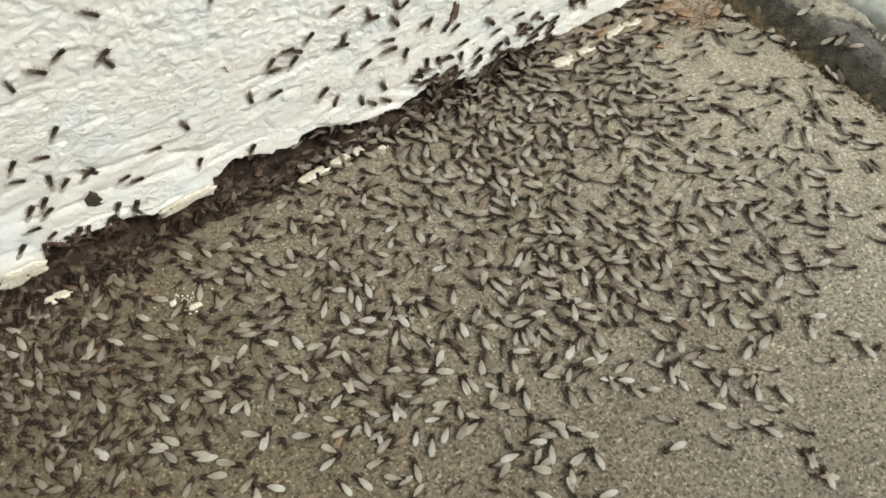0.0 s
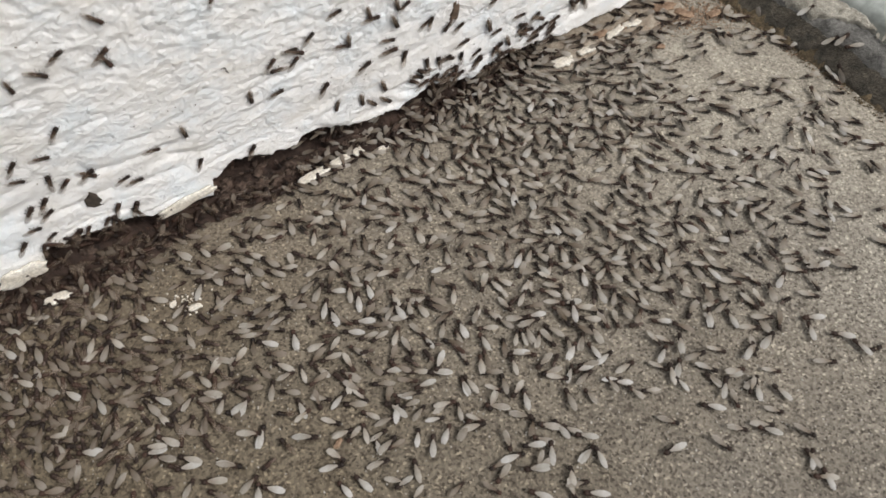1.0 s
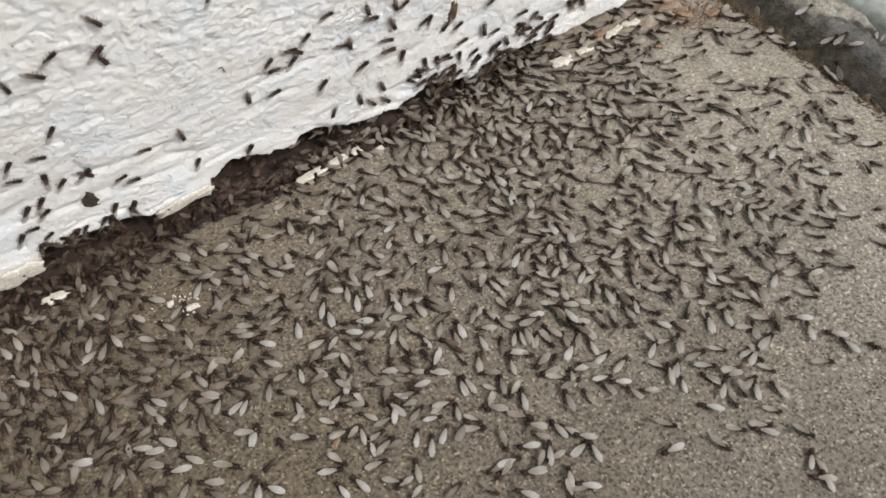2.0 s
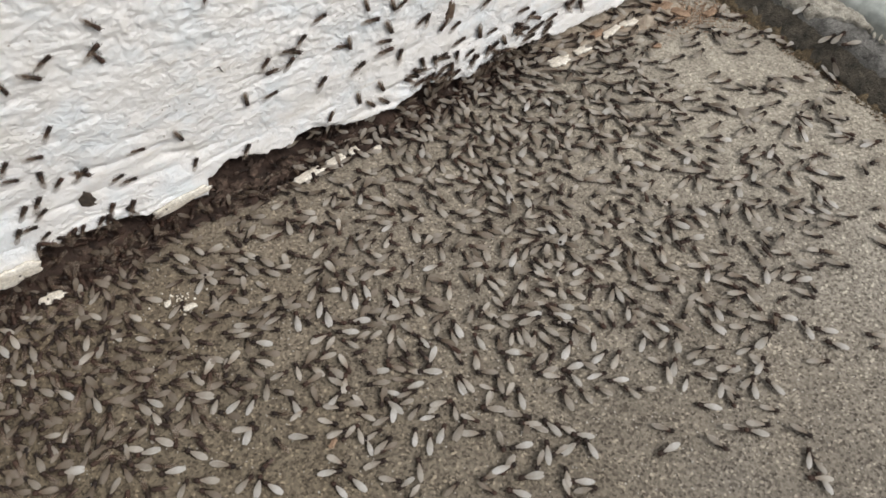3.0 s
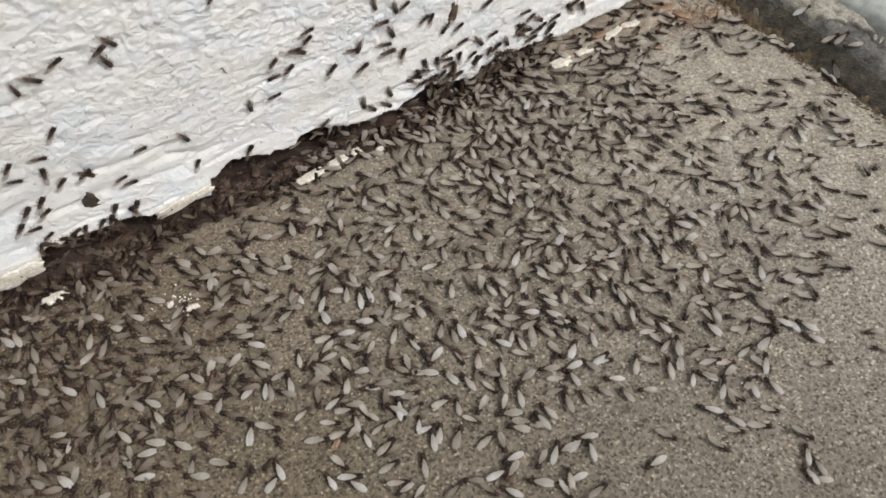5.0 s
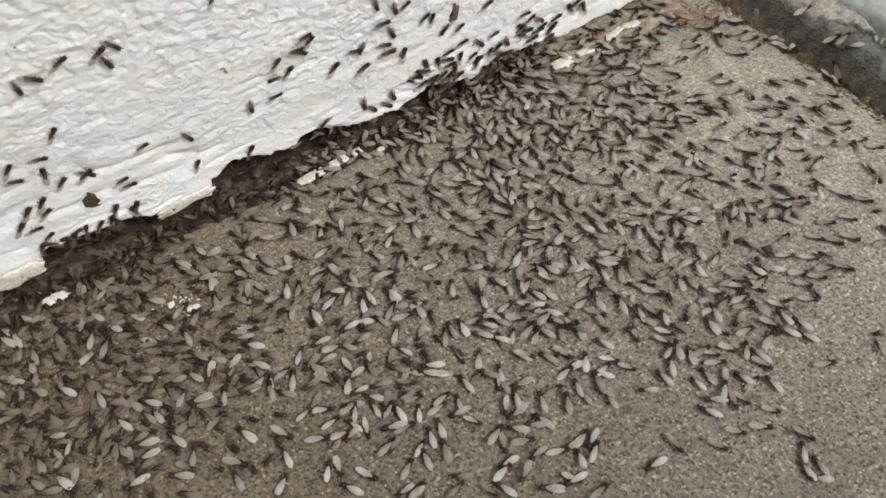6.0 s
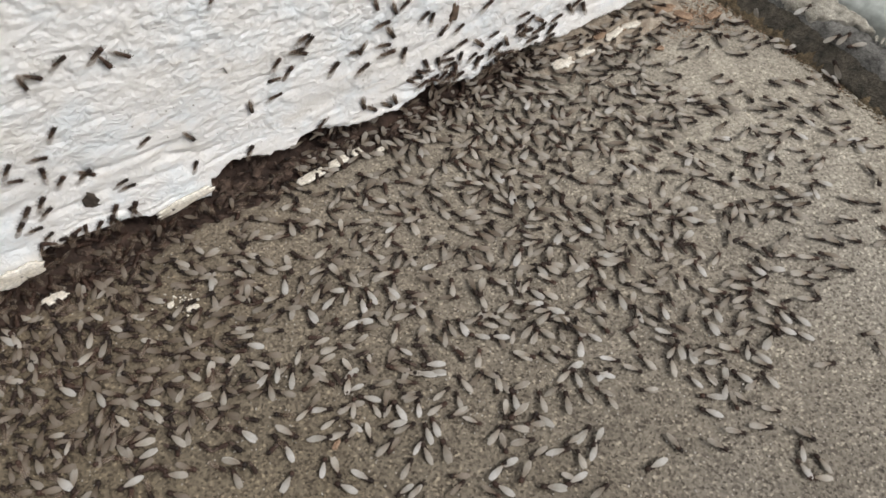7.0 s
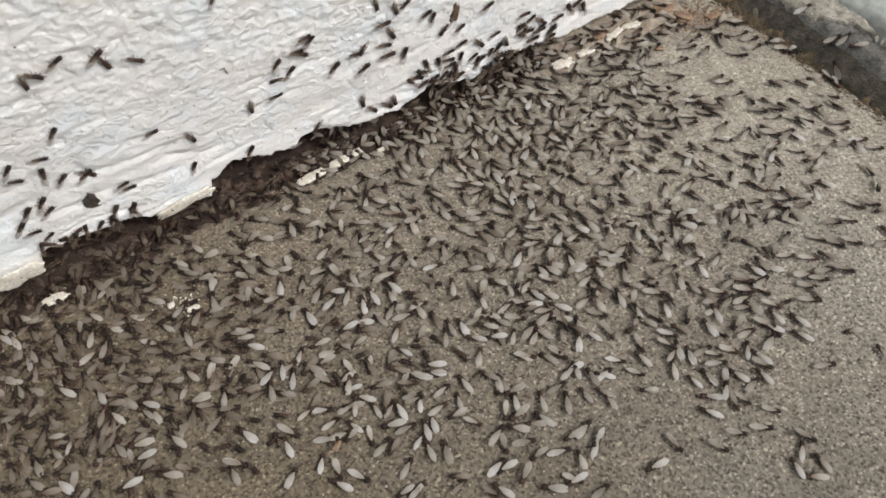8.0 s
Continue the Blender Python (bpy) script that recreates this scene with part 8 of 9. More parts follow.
    crawl("fm", 91, (0, 760, 2162, -202), (1, 758, 2162, -202), (3, 817, 2289, -145), (4.5, 783, 2309, -150), (6, 818, 2276, -111), (7, 809, 2283, -111), (8, 799, 2302, -111))
    crawl("fb", 112, (0, 1232, 2092, 153), (1, 1230, 2095, 153), (3, 1202, 2108, 158), (3.5, 1201, 2110, 158), (4.5, 1196, 2110, 158), (6, 1248, 2155, 168), (7, 1242, 2151, 168), (8, 1226, 2121, 168))
    crawl("fm", 105, (0, -476, 2378, 32), (8, -471, 2382, 32))
    crawl("fb", 105, (0, 274, 2399, 135), (3, 272, 2409, 135), (4.5, 262, 2424, 135), (8, 259, 2432, 135))
    crawl("fm", 91, (0, 1047, 2194, 135), (3.5, 1049, 2195, 135), (4.5, 1049, 2199, 135), (6, 1092, 2143, 117), (7, 1078, 2145, 117), (8, 1081, 2147, 117))
    crawl("fb", 101, (0, 1672, 1789, 59), (1, 1672, 1793, 59), (1.5, 1663, 1792, 59), (3, 1617, 1822, 86), (3.5, 1606, 1828, 86), (4.5, 1603, 1850, 74), (6, 1548, 1858, 145), (7, 1546, 1859, 145), (8, 1541, 1861, 145))
    crawl("fd", 105, (0, -1121, 2185, -170), (4, -1113, 2186, -170), (8, -1121, 2194, -170))
    crawl("fm", 94, (0, -47, 2449, 68), (8, -49, 2455, 68))
    crawl("fd", 98, (0, -1052, 2240, 12), (4, -1046, 2234, 12), (8, -1042, 2243, 12))
    crawl("fm", 102, (0, 1793, 1695, -14), (1, 1793, 1694, -14), (3, 1793, 1692, -29), (4.5, 1793, 1691, -29), (6, 1794, 1684, -5), (7, 1794, 1684, -5), (8, 1794, 1684, -5))
    crawl("fm", 102, (0, -252, 2450, 130), (8, -252, 2450, 130))
    crawl("fm", 95, (0, 414, 2430, 153), (3.5, 423, 2434, 153), (8, 417, 2434, 153))
    crawl("fm", 112, (0, -1573, 1910, 19), (1, -1575, 1904, 19), (3.5, -1629, 1866, 19), (6, -1619, 1868, 19), (8, -1623, 1870, 19))
    crawl("fm", 102, (0, -326, 2459, 23), (3, -326, 2457, 23), (4.5, -332, 2443, 23), (8, -333, 2441, 23))
    crawl("fm", 112, (0, -432, 2442, 168), (3, -432, 2440, 168), (4.5, -438, 2426, 168), (8, -439, 2424, 168))
    crawl("fb", 104, (0, 1869, 1857, -156), (1, 1865, 1851, -156), (1.5, 1850, 1830, -156), (3, 1764, 1771, -171), (3.5, 1753, 1760, -173), (4.5, 1747, 1759, -189), (6, 1633, 1852, -185), (7, 1631, 1853, -185), (8, 1626, 1856, -185))
    crawl("fm", 112, (0, -1666, 1781, 145), (1, -1673, 1781, 160), (3.5, -1733, 1763, 159), (4.5, -1741, 1765, 147), (8, -1741, 1767, 145))
    crawl("fm", 106, (0, 1762, 1891, 8), (1, 1762, 1895, 8), (1.5, 1753, 1896, 8), (3, 1677, 1824, 37), (3.5, 1669, 1825, 37), (4.5, 1667, 1827, 37), (6, 1579, 1789, 40), (7, 1582, 1791, 40), (8, 1581, 1793, 40))
    crawl("fn", 100, (0, 1522, 2056, -165), (1, 1521, 2056, -165), (3, 1490, 2006, -121), (4.5, 1471, 1990, -121), (6, 1508, 2016, -151), (7, 1500, 2023, -151), (8, 1480, 2025, -151))
    crawl("fm", 95, (0, 391, 2453, 153), (3.5, 394, 2453, 153), (8, 380, 2457, 153))
    crawl("fm", 92, (0, 979, 2292, -19), (3, 977, 2292, -19), (4, 968, 2290, -19), (4.5, 959, 2278, -19), (6.5, 942, 2263, -19), (8, 927, 2270, -19))
    crawl("fm", 108, (0, 608, 2414, 42), (8, 608, 2414, 42))
    crawl("fm", 107, (0, 82, 2484, 135), (4, 85, 2491, 135), (8, 66, 2496, 135))
    crawl("fm", 85, (0, 2065, 1420, -165), (4.5, 2064, 1419, -165), (6, 2063, 1434, -242), (7, 2059, 1431, -242), (8, 2064, 1420, -242))
    crawl("fd", 99, (0, -998, 2290, -168), (4, -996, 2296, -168), (6.5, -968, 2303, -168), (8, -965, 2306, -168))
    crawl("fm", 98, (0, 1539, 1906, 148), (1, 1538, 1915, 148), (3, 1556, 1972, 131), (3.5, 1554, 1971, 131), (4.5, 1554, 1972, 131), (6, 1556, 1999, 157), (7, 1554, 1996, 157), (8, 1551, 2014, 157))
    crawl("fm", 107, (0, 1768, 1835, -12), (1, 1767, 1836, -12), (3, 1751, 1807, 27), (4.5, 1750, 1809, 27), (6, 1785, 1835, 4), (7, 1795, 1831, 4), (8, 1807, 1829, 4))
    crawl("fm", 99, (0, 894, 2363, -7), (8, 880, 2371, -7))
    crawl("fm", 85, (0, -2039, 1525, 57), (4, -2018, 1529, 57), (8, -2016, 1527, 57))
    crawl("fm", 112, (0, -2049, 1451, 132), (3, -2054, 1462, 132), (4, -2057, 1476, 132), (8, -2061, 1462, 132))
    crawl("fm", 91, (0, 1120, 2196, 150), (1, 1113, 2203, 150), (3, 1139, 2260, 135), (4.5, 1125, 2279, 135), (6, 1136, 2189, 180), (7, 1117, 2191, 180), (8, 1116, 2193, 180))
    crawl("fm", 90, (0, 1230, 2215, 91), (1, 1228, 2220, 91), (3, 1205, 2225, 105), (4.5, 1191, 2237, 105), (8, 1192, 2239, 105))
    crawl("fm", 90, (0, 2053, 1410, 191), (1, 2036, 1410, 189), (3.5, 2060, 1498, 168), (4.5, 2042, 1507, 182), (6, 2093, 1504, 189), (7, 2027, 1501, 189), (8, 1947, 1516, 189))
    crawl("fb", 104, (0, 1396, 2198, 141), (1, 1380, 2202, 141), (1.5, 1352, 2202, 141), (3, 1314, 2197, 145), (3.5, 1287, 2196, 141), (4.5, 1262, 2194, 124), (6, 1267, 2201, 187), (7, 1252, 2203, 187), (8, 1245, 2194, 187))
    crawl("fb", 112, (0, -2079, 1385, 155), (1.5, -2094, 1400, 143), (3, -2098, 1417, 140), (4.5, -2113, 1458, 149), (6.5, -2111, 1463, 155), (8, -2121, 1475, 155))
    crawl("fm", 112, (0, 1026, 2344, 180), (3.5, 1025, 2345, 180), (4.5, 1024, 2349, 180), (6, 1020, 2287, 153), (7, 1000, 2283, 153), (8, 953, 2285, 153))
    crawl("fd", 91, (0, 1662, 1963, -67), (1, 1662, 1963, -67), (3, 1652, 1986, -66), (4.5, 1635, 1979, -66), (6, 1665, 1955, -119), (7, 1668, 1956, -119), (8, 1666, 1954, -119))
    crawl("fm", 112, (0, -196, 2564, 113), (8, -196, 2564, 113))
    crawl("fm", 93, (0, 936, 2299, 137), (1, 935, 2299, 137), (3, 942, 2414, 134), (8, 925, 2408, 134))
    crawl("fd", 96, (0, 1757, 1931, 2), (1, 1755, 1932, 2), (3, 1730, 1926, -11), (4.5, 1728, 1928, -11), (6, 1738, 1928, 3), (7, 1741, 1929, 3), (8, 1740, 1932, 3))
    crawl("fb", 98, (0, 865, 2469, 25), (1, 864, 2471, 25), (4, 838, 2451, 25), (7, 831, 2461, 25), (8, 820, 2463, 25))
    crawl("fb", 92, (0, 1467, 2191, 139), (1, 1467, 2191, 139), (3, 1400, 2198, 151), (4.5, 1367, 2199, 152), (6, 1341, 2132, 189), (7, 1343, 2123, 189), (8, 1346, 2125, 189))
    crawl("fm", 104, (0, 1102, 2356, 46), (3.5, 1104, 2358, 46), (4.5, 1103, 2362, 46), (6, 1155, 2351, 80), (7, 1159, 2352, 80), (8, 1170, 2349, 80))
    crawl("fb", 111, (0, -112, 2602, 91), (3, -114, 2602, 91), (4.5, -137, 2602, 91), (8, -138, 2602, 91))
    crawl("fm", 102, (0, 1817, 1888, -88), (1, 1817, 1888, -88), (3, 1838, 1853, -19), (4.5, 1855, 1838, -19), (6, 1872, 1807, -6), (7, 1874, 1804, -6), (8, 1876, 1801, -6))
    crawl("fm", 110, (0, -212, 2591, 58), (3.5, -204, 2603, 58), (8, -218, 2621, 58))
    crawl("fm", 91, (0, 386, 2601, -149), (3, 386, 2600, -149), (4, 381, 2589, -149), (8, 383, 2591, -149))
    crawl("fm", 112, (0, 508, 2562, 151), (8, 497, 2578, 151))
    crawl("fb", 106, (0, 255, 2600, -109), (3, 257, 2612, -109), (4.5, 257, 2629, -109), (8, 257, 2631, -109))
    crawl("fm", 98, (0, 1857, 1855, -33), (4.5, 1855, 1849, -33), (6, 1795, 1768, -12), (7, 1797, 1770, -12), (8, 1807, 1763, -12))
    crawl("fb", 108, (0, 456, 2594, 62), (3, 454, 2591, 62), (4, 450, 2577, 62), (8, 446, 2586, 62))
    crawl("fm", 85, (0, 1670, 2024, -34), (4, 1666, 2034, -34), (4.5, 1651, 2040, -34), (6, 1645, 2126, 26), (7, 1645, 2126, 26), (8, 1645, 2126, 26))
    crawl("fb", 85, (0, 1572, 1942, -117), (1, 1572, 1943, -117), (3, 1646, 2057, -160), (4, 1643, 2067, -160), (4.5, 1643, 2067, -160), (6, 1681, 2159, -136), (7, 1681, 2159, -136), (8, 1681, 2159, -136))
    crawl("fm", 108, (0, 1877, 1866, 8), (4.5, 1875, 1859, 8), (6, 1924, 1861, 8), (7, 1921, 1857, 8), (8, 1920, 1854, 8))
    crawl("fm", 112, (0, 551, 2577, 49), (4, 560, 2585, 49), (8, 554, 2582, 49))
    crawl("fm", 105, (0, 160, 2643, 71), (3.5, 173, 2642, 71), (8, 164, 2663, 71))
    crawl("fm", 104, (0, 131, 2657, 51), (8, 141, 2669, 51))
    crawl("fm", 109, (0, 1454, 2247, -7), (1, 1453, 2247, -7), (3, 1479, 2233, 28), (4.5, 1456, 2235, 28), (6, 1479, 2236, 13), (7, 1479, 2236, 13), (8, 1479, 2236, 13))
    crawl("fb", 101, (0, 1059, 2517, 138), (1, 1058, 2519, 153), (3, 1025, 2494, 162), (4.5, 987, 2496, 142), (8, 982, 2497, 138))
    crawl("fd", 112, (0, -1914, 1868, 164), (1.5, -1916, 1886, 163), (4, -1917, 1901, 164), (6.5, -1915, 1889, 164), (8, -1915, 1893, 164))
    crawl("fm", 101, (0, 1130, 2463, 155), (3, 1111, 2469, 157), (4.5, 1083, 2478, 155), (8, 1081, 2478, 155))
    crawl("fm", 107, (0, 1589, 2187, 93), (3, 1586, 2189, 97), (4.5, 1560, 2201, 108), (6.5, 1539, 2202, 98), (8, 1545, 2201, 93))
    crawl("fm", 95, (0, 1647, 2163, 149), (1, 1646, 2164, 149), (3, 1615, 2173, 120), (4.5, 1592, 2184, 125), (6, 1581, 2242, 115), (7, 1584, 2238, 115), (8, 1578, 2240, 115))
    crawl("fm", 103, (0, 1995, 1959, -6), (1.5, 1945, 1942, -6), (3, 1916, 1940, -6), (3.5, 1892, 1935, -6), (4.5, 1870, 1922, -6), (6.5, 1853, 1915, -6), (8, 1851, 1918, -6))
    crawl("fd", 102, (0, 719, 2606, -168), (1, 719, 2609, -168), (3.5, 745, 2612, -168), (8, 741, 2605, -168))
    crawl("fm", 112, (0, 1304, 2376, 46), (8, 1304, 2376, 46))
    crawl("fm", 85, (0, 628, 2649, -42), (8, 618, 2663, -42))
    crawl("fm", 98, (0, 59, 2719, 155), (3.5, 58, 2725, 153), (4.5, 48, 2744, 153), (8, 45, 2750, 155))
    crawl("fm", 99, (0, 1206, 2464, -155), (3.5, 1206, 2460, -155), (8, 1190, 2466, -155))
    crawl("fm", 109, (0, 2021, 1849, -12), (1, 2018, 1849, -12), (3, 2003, 1858, -17), (3.5, 2001, 1858, -17), (4.5, 2001, 1857, -17), (6, 2017, 1858, -22), (7, 2014, 1855, -22), (8, 2013, 1852, -22))
    crawl("fm", 99, (0, 1272, 2438, 180), (3, 1270, 2438, 180), (8, 1243, 2451, 180))
    crawl("fm", 101, (0, 971, 2562, 82), (3.5, 967, 2563, 93), (4.5, 944, 2570, 102), (8, 913, 2574, 82))
    crawl("fm", 108, (0, 1342, 2277, 81), (1, 1341, 2278, 81), (3, 1366, 2375, 88), (4.5, 1364, 2377, 88), (6, 1351, 2306, 147), (7, 1349, 2301, 147), (8, 1329, 2304, 147))
    crawl("fm", 112, (0, 677, 2650, 100), (3, 680, 2657, 100), (4.5, 676, 2668, 100), (8, 675, 2670, 100))
    crawl("fd", 94, (0, 1494, 2338, -167), (3, 1493, 2336, -167), (4, 1487, 2322, -167), (4.5, 1483, 2324, -167), (6, 1316, 2314, -205), (7, 1323, 2310, -205), (8, 1312, 2306, -205))
    crawl("fm", 97, (0, 1653, 2191, 14), (1, 1652, 2194, 14), (3, 1652, 2217, -12), (4.5, 1640, 2224, -12), (6, 1589, 2187, -22), (7, 1595, 2177, -22), (8, 1594, 2180, -22))
    crawl("fm", 105, (0, 474, 2722, 50), (8, 468, 2729, 50))
    crawl("fm", 95, (0, 993, 2597, -166), (8, 988, 2594, -166))
    crawl("fm", 94, (0, 892, 2618, 130), (3, 892, 2620, 132), (4.5, 861, 2630, 134), (8, 853, 2630, 130))
    crawl("fm", 105, (0, 1651, 2253, -5), (1, 1650, 2257, -5), (3, 1640, 2240, 20), (4, 1638, 2244, 20), (4.5, 1634, 2246, 20), (6, 1642, 2259, -3), (7, 1641, 2260, -3), (8, 1636, 2263, -3))
    crawl("fd", 85, (0, 1467, 2389, -24), (3.5, 1470, 2385, -24), (8, 1462, 2398, -24))
    crawl("fm", 104, (0, 1686, 2085, 51), (1, 1686, 2085, 51), (3, 1747, 2185, 102), (3.5, 1744, 2193, 103), (4.5, 1728, 2229, 103), (6, 1800, 2201, 59), (7, 1797, 2196, 59), (8, 1788, 2199, 59))
    crawl("fm", 112, (0, 1401, 2443, -8), (8, 1406, 2435, -8))
    crawl("fb", 99, (0, 1593, 2393, 160), (1, 1594, 2397, 160), (3, 1575, 2335, 88), (3.5, 1576, 2337, 88), (4.5, 1578, 2348, 91), (6, 1566, 2409, 93), (7, 1552, 2416, 93), (8, 1547, 2425, 93))
    crawl("fm", 98, (0, 1840, 2113, -6), (1, 1840, 2113, -6), (3, 1873, 2106, 23), (4.5, 1885, 2120, 23), (6, 1999, 2128, 2), (7, 2025, 2130, 2), (8, 2029, 2133, 2))
    crawl("fm", 90, (0, 1860, 2172, 157), (1, 1856, 2177, 156), (4, 1819, 2190, 157), (4.5, 1819, 2190, 157), (6, 1833, 2180, 159), (7, 1830, 2176, 159), (8, 1828, 2173, 159))
    crawl("fm", 94, (0, 1438, 2479, 154), (3, 1436, 2482, 152), (4.5, 1409, 2504, 153), (8, 1407, 2506, 154))
    crawl("fm", 90, (0, 830, 2739, 125), (8, 836, 2755, 125))
    crawl("fb", 98, (0, 1883, 2195, 149), (3, 1879, 2196, 151), (4.5, 1846, 2204, 151), (6, 1781, 2234, 174), (7, 1781, 2234, 174), (8, 1781, 2234, 174))
    crawl("fb", 103, (0, 1348, 2547, 63), (3.5, 1349, 2545, 63), (8, 1338, 2555, 63))
    crawl("fm", 87, (0, 330, 2873, -18), (8, 329, 2881, -18))
    crawl("fm", 97, (0, 392, 2864, 109), (8, 392, 2864, 109))
    crawl("fm", 97, (0, 1614, 2407, 20), (4, 1612, 2410, 20), (4.5, 1608, 2412, 20), (6, 1605, 2405, -5), (7, 1604, 2407, -5), (8, 1605, 2398, -5))
    crawl("fm", 112, (0, 1944, 2092, -28), (1, 1944, 2092, -28), (3, 2005, 2107, 13), (4, 2008, 2097, -9), (4.5, 2013, 2081, -15), (6, 2007, 2018, -26), (7, 2004, 2014, -26), (8, 2007, 2011, -26))
    crawl("fm", 106, (0, 45, 2911, -23), (3, 45, 2913, -23), (8, 36, 2938, -23))
    crawl("fm", 85, (0, 1542, 2469, 176), (1, 1541, 2470, 176), (3, 1476, 2521, 163), (4.5, 1442, 2544, 164), (6, 1561, 2534, 146), (7, 1539, 2553, 146), (8, 1539, 2555, 146))
    crawl("fm", 105, (0, 1975, 2163, -30), (1, 1973, 2161, -30), (3, 2026, 2118, -28), (3.5, 2025, 2117, -30), (4, 2028, 2107, -37), (4.5, 2038, 2086, -39), (6, 2097, 2033, -21), (7, 2097, 2024, -21), (8, 2098, 2016, -21))
    crawl("fm", 96, (0, 1330, 2606, 28), (8, 1330, 2606, 28))
    crawl("fb", 100, (0, 1993, 2178, 102), (1, 1992, 2178, 102), (3, 1964, 2195, 145), (4.5, 1944, 2199, 145), (6, 1912, 2289, 190), (7, 1883, 2291, 190), (8, 1881, 2287, 190))
    crawl("fd", 88, (0, 1380, 2624, 145), (8, 1368, 2633, 145))
    crawl("fm", 105, (0, 664, 2885, 86), (8, 664, 2885, 86))
    crawl("fb", 94, (0, 581, 2918, -148), (3, 580, 2918, -148), (4.5, 567, 2919, -148), (8, 565, 2920, -148))
    crawl("fb", 109, (0, 486, 2916, 69), (3, 487, 2920, 70), (4.5, 480, 2937, 70), (6.5, 474, 2943, 70), (8, 479, 2946, 69))
    crawl("fm", 100, (0, 1487, 2595, 161), (3, 1484, 2596, 161), (4, 1470, 2601, 161), (8, 1451, 2615, 161))
    crawl("fb", 103, (0, 215, 2983, 10), (1, 215, 2986, 6), (3.5, 272, 2976, 5), (8, 269, 2976, 10))
    crawl("fb", 112, (0, 1594, 2233, -3), (1, 1600, 2232, -3), (1.5, 1617, 2248, -3), (3, 1685, 2433, 67), (3.5, 1702, 2449, 67), (4.5, 1702, 2449, 70), (6, 1719, 2467, 58), (7, 1719, 2467, 58), (8, 1719, 2467, 58))
    crawl("fm", 106, (0, 1661, 2569, 138), (1, 1660, 2568, 138), (3, 1659, 2494, 170), (8, 1654, 2493, 170))
    crawl("fm", 104, (0, 2235, 2005, -32), (1, 2241, 1993, -32), (1.5, 2244, 1988, -32), (3, 2257, 1985, -41), (4, 2260, 1982, -41), (4.5, 2252, 1983, -41), (6, 2256, 2015, 19), (7, 2256, 2015, 19), (8, 2256, 2015, 19))
    crawl("fb", 105, (0, 567, 2949, 125), (3, 566, 2950, 125), (4.5, 547, 2950, 125), (8, 546, 2951, 125))
    crawl("fb", 94, (0, 2076, 2212, 141), (1, 2068, 2216, 141), (3, 2025, 2244, 136), (4.5, 1995, 2256, 140), (6, 1987, 2335, 103), (7, 1962, 2336, 103), (8, 1965, 2334, 103))
    crawl("fd", 90, (0, 2138, 2149, -5), (1, 2130, 2151, -5), (3, 2125, 2149, -14), (3.5, 2121, 2150, -14), (4.5, 2120, 2147, -14), (6, 2118, 2151, -19), (7, 2115, 2147, -19), (8, 2113, 2144, -19))
    crawl("fm", 106, (0, 739, 2937, -161), (8, 743, 2933, -161))
    crawl("fm", 99, (0, 1794, 2431, 37), (4.5, 1788, 2437, 37), (6, 1778, 2425, 26), (7, 1778, 2425, 26), (8, 1778, 2425, 26))
    crawl("fm", 112, (0, 473, 2996, 9), (8, 461, 2990, 9))
    crawl("fb", 98, (0, 2024, 2261, 92), (1, 2015, 2267, 92), (1.5, 2000, 2276, 92), (3, 1990, 2293, 89), (3.5, 1976, 2300, 91), (4.5, 1942, 2309, 67), (6, 1814, 2278, -6), (7, 1807, 2279, -6), (8, 1797, 2276, -6))
    crawl("fm", 103, (0, 1006, 2873, 136), (3, 1010, 2871, 136), (4.5, 1055, 2854, 136), (6.5, 1081, 2845, 136), (8, 1079, 2848, 136))
    crawl("fb", 107, (0, 963, 2877, 36), (3, 964, 2880, 36), (4.5, 962, 2897, 36), (8, 961, 2899, 36))
    crawl("fm", 104, (0, 1906, 2383, 98), (1, 1906, 2384, 98), (3, 1876, 2403, 111), (4.5, 1843, 2426, 112), (6, 1789, 2362, 187), (7, 1767, 2352, 187), (8, 1741, 2343, 187))
    crawl("fm", 101, (0, 1219, 2815, -12), (8, 1229, 2818, -12))
    crawl("fm", 110, (0, 664, 3008, -35), (8, 658, 3003, -35))
    crawl("fb", 88, (0, 1546, 2584, 141), (1, 1546, 2588, 141), (1.5, 1550, 2601, 141), (3, 1539, 2649, 181), (3.5, 1536, 2669, 180), (4.5, 1526, 2673, 180), (8, 1523, 2679, 182))
    crawl("fm", 100, (0, 1736, 2548, 24), (3, 1735, 2548, 24), (4.5, 1729, 2547, 24), (6, 1825, 2638, 28), (7, 1824, 2640, 28), (8, 1824, 2643, 28))
    crawl("fm", 88, (0, 750, 3028, 39), (1.5, 747, 3002, 39), (4.5, 756, 2990, 39), (8, 757, 2989, 39))
    crawl("fm", 101, (0, 1999, 2341, -13), (1, 2000, 2342, -13), (3, 2007, 2352, -60), (4, 2012, 2352, -43), (4.5, 2043, 2346, -38), (6, 2127, 2301, -33), (7, 2154, 2269, -33), (8, 2177, 2239, -33))
    crawl("fm", 102, (0, 995, 2933, 167), (3, 996, 2933, 167), (4, 1004, 2931, 167), (6.5, 1047, 2917, 167), (8, 1045, 2920, 167))
    crawl("fm", 112, (0, 1697, 2586, 29), (4.5, 1689, 2592, 29), (6, 1679, 2588, -24), (7, 1676, 2584, -24), (8, 1678, 2575, -24))
    crawl("fm", 104, (0, 1210, 2865, 54), (3, 1214, 2865, 54), (4, 1226, 2865, 54), (8, 1226, 2869, 54))
    crawl("fm", 88, (0, 899, 2991, 70), (8, 899, 2991, 70))
    crawl("fm", 110, (0, 1127, 2952, 180), (3.5, 1130, 2934, 180), (8, 1126, 2941, 180))
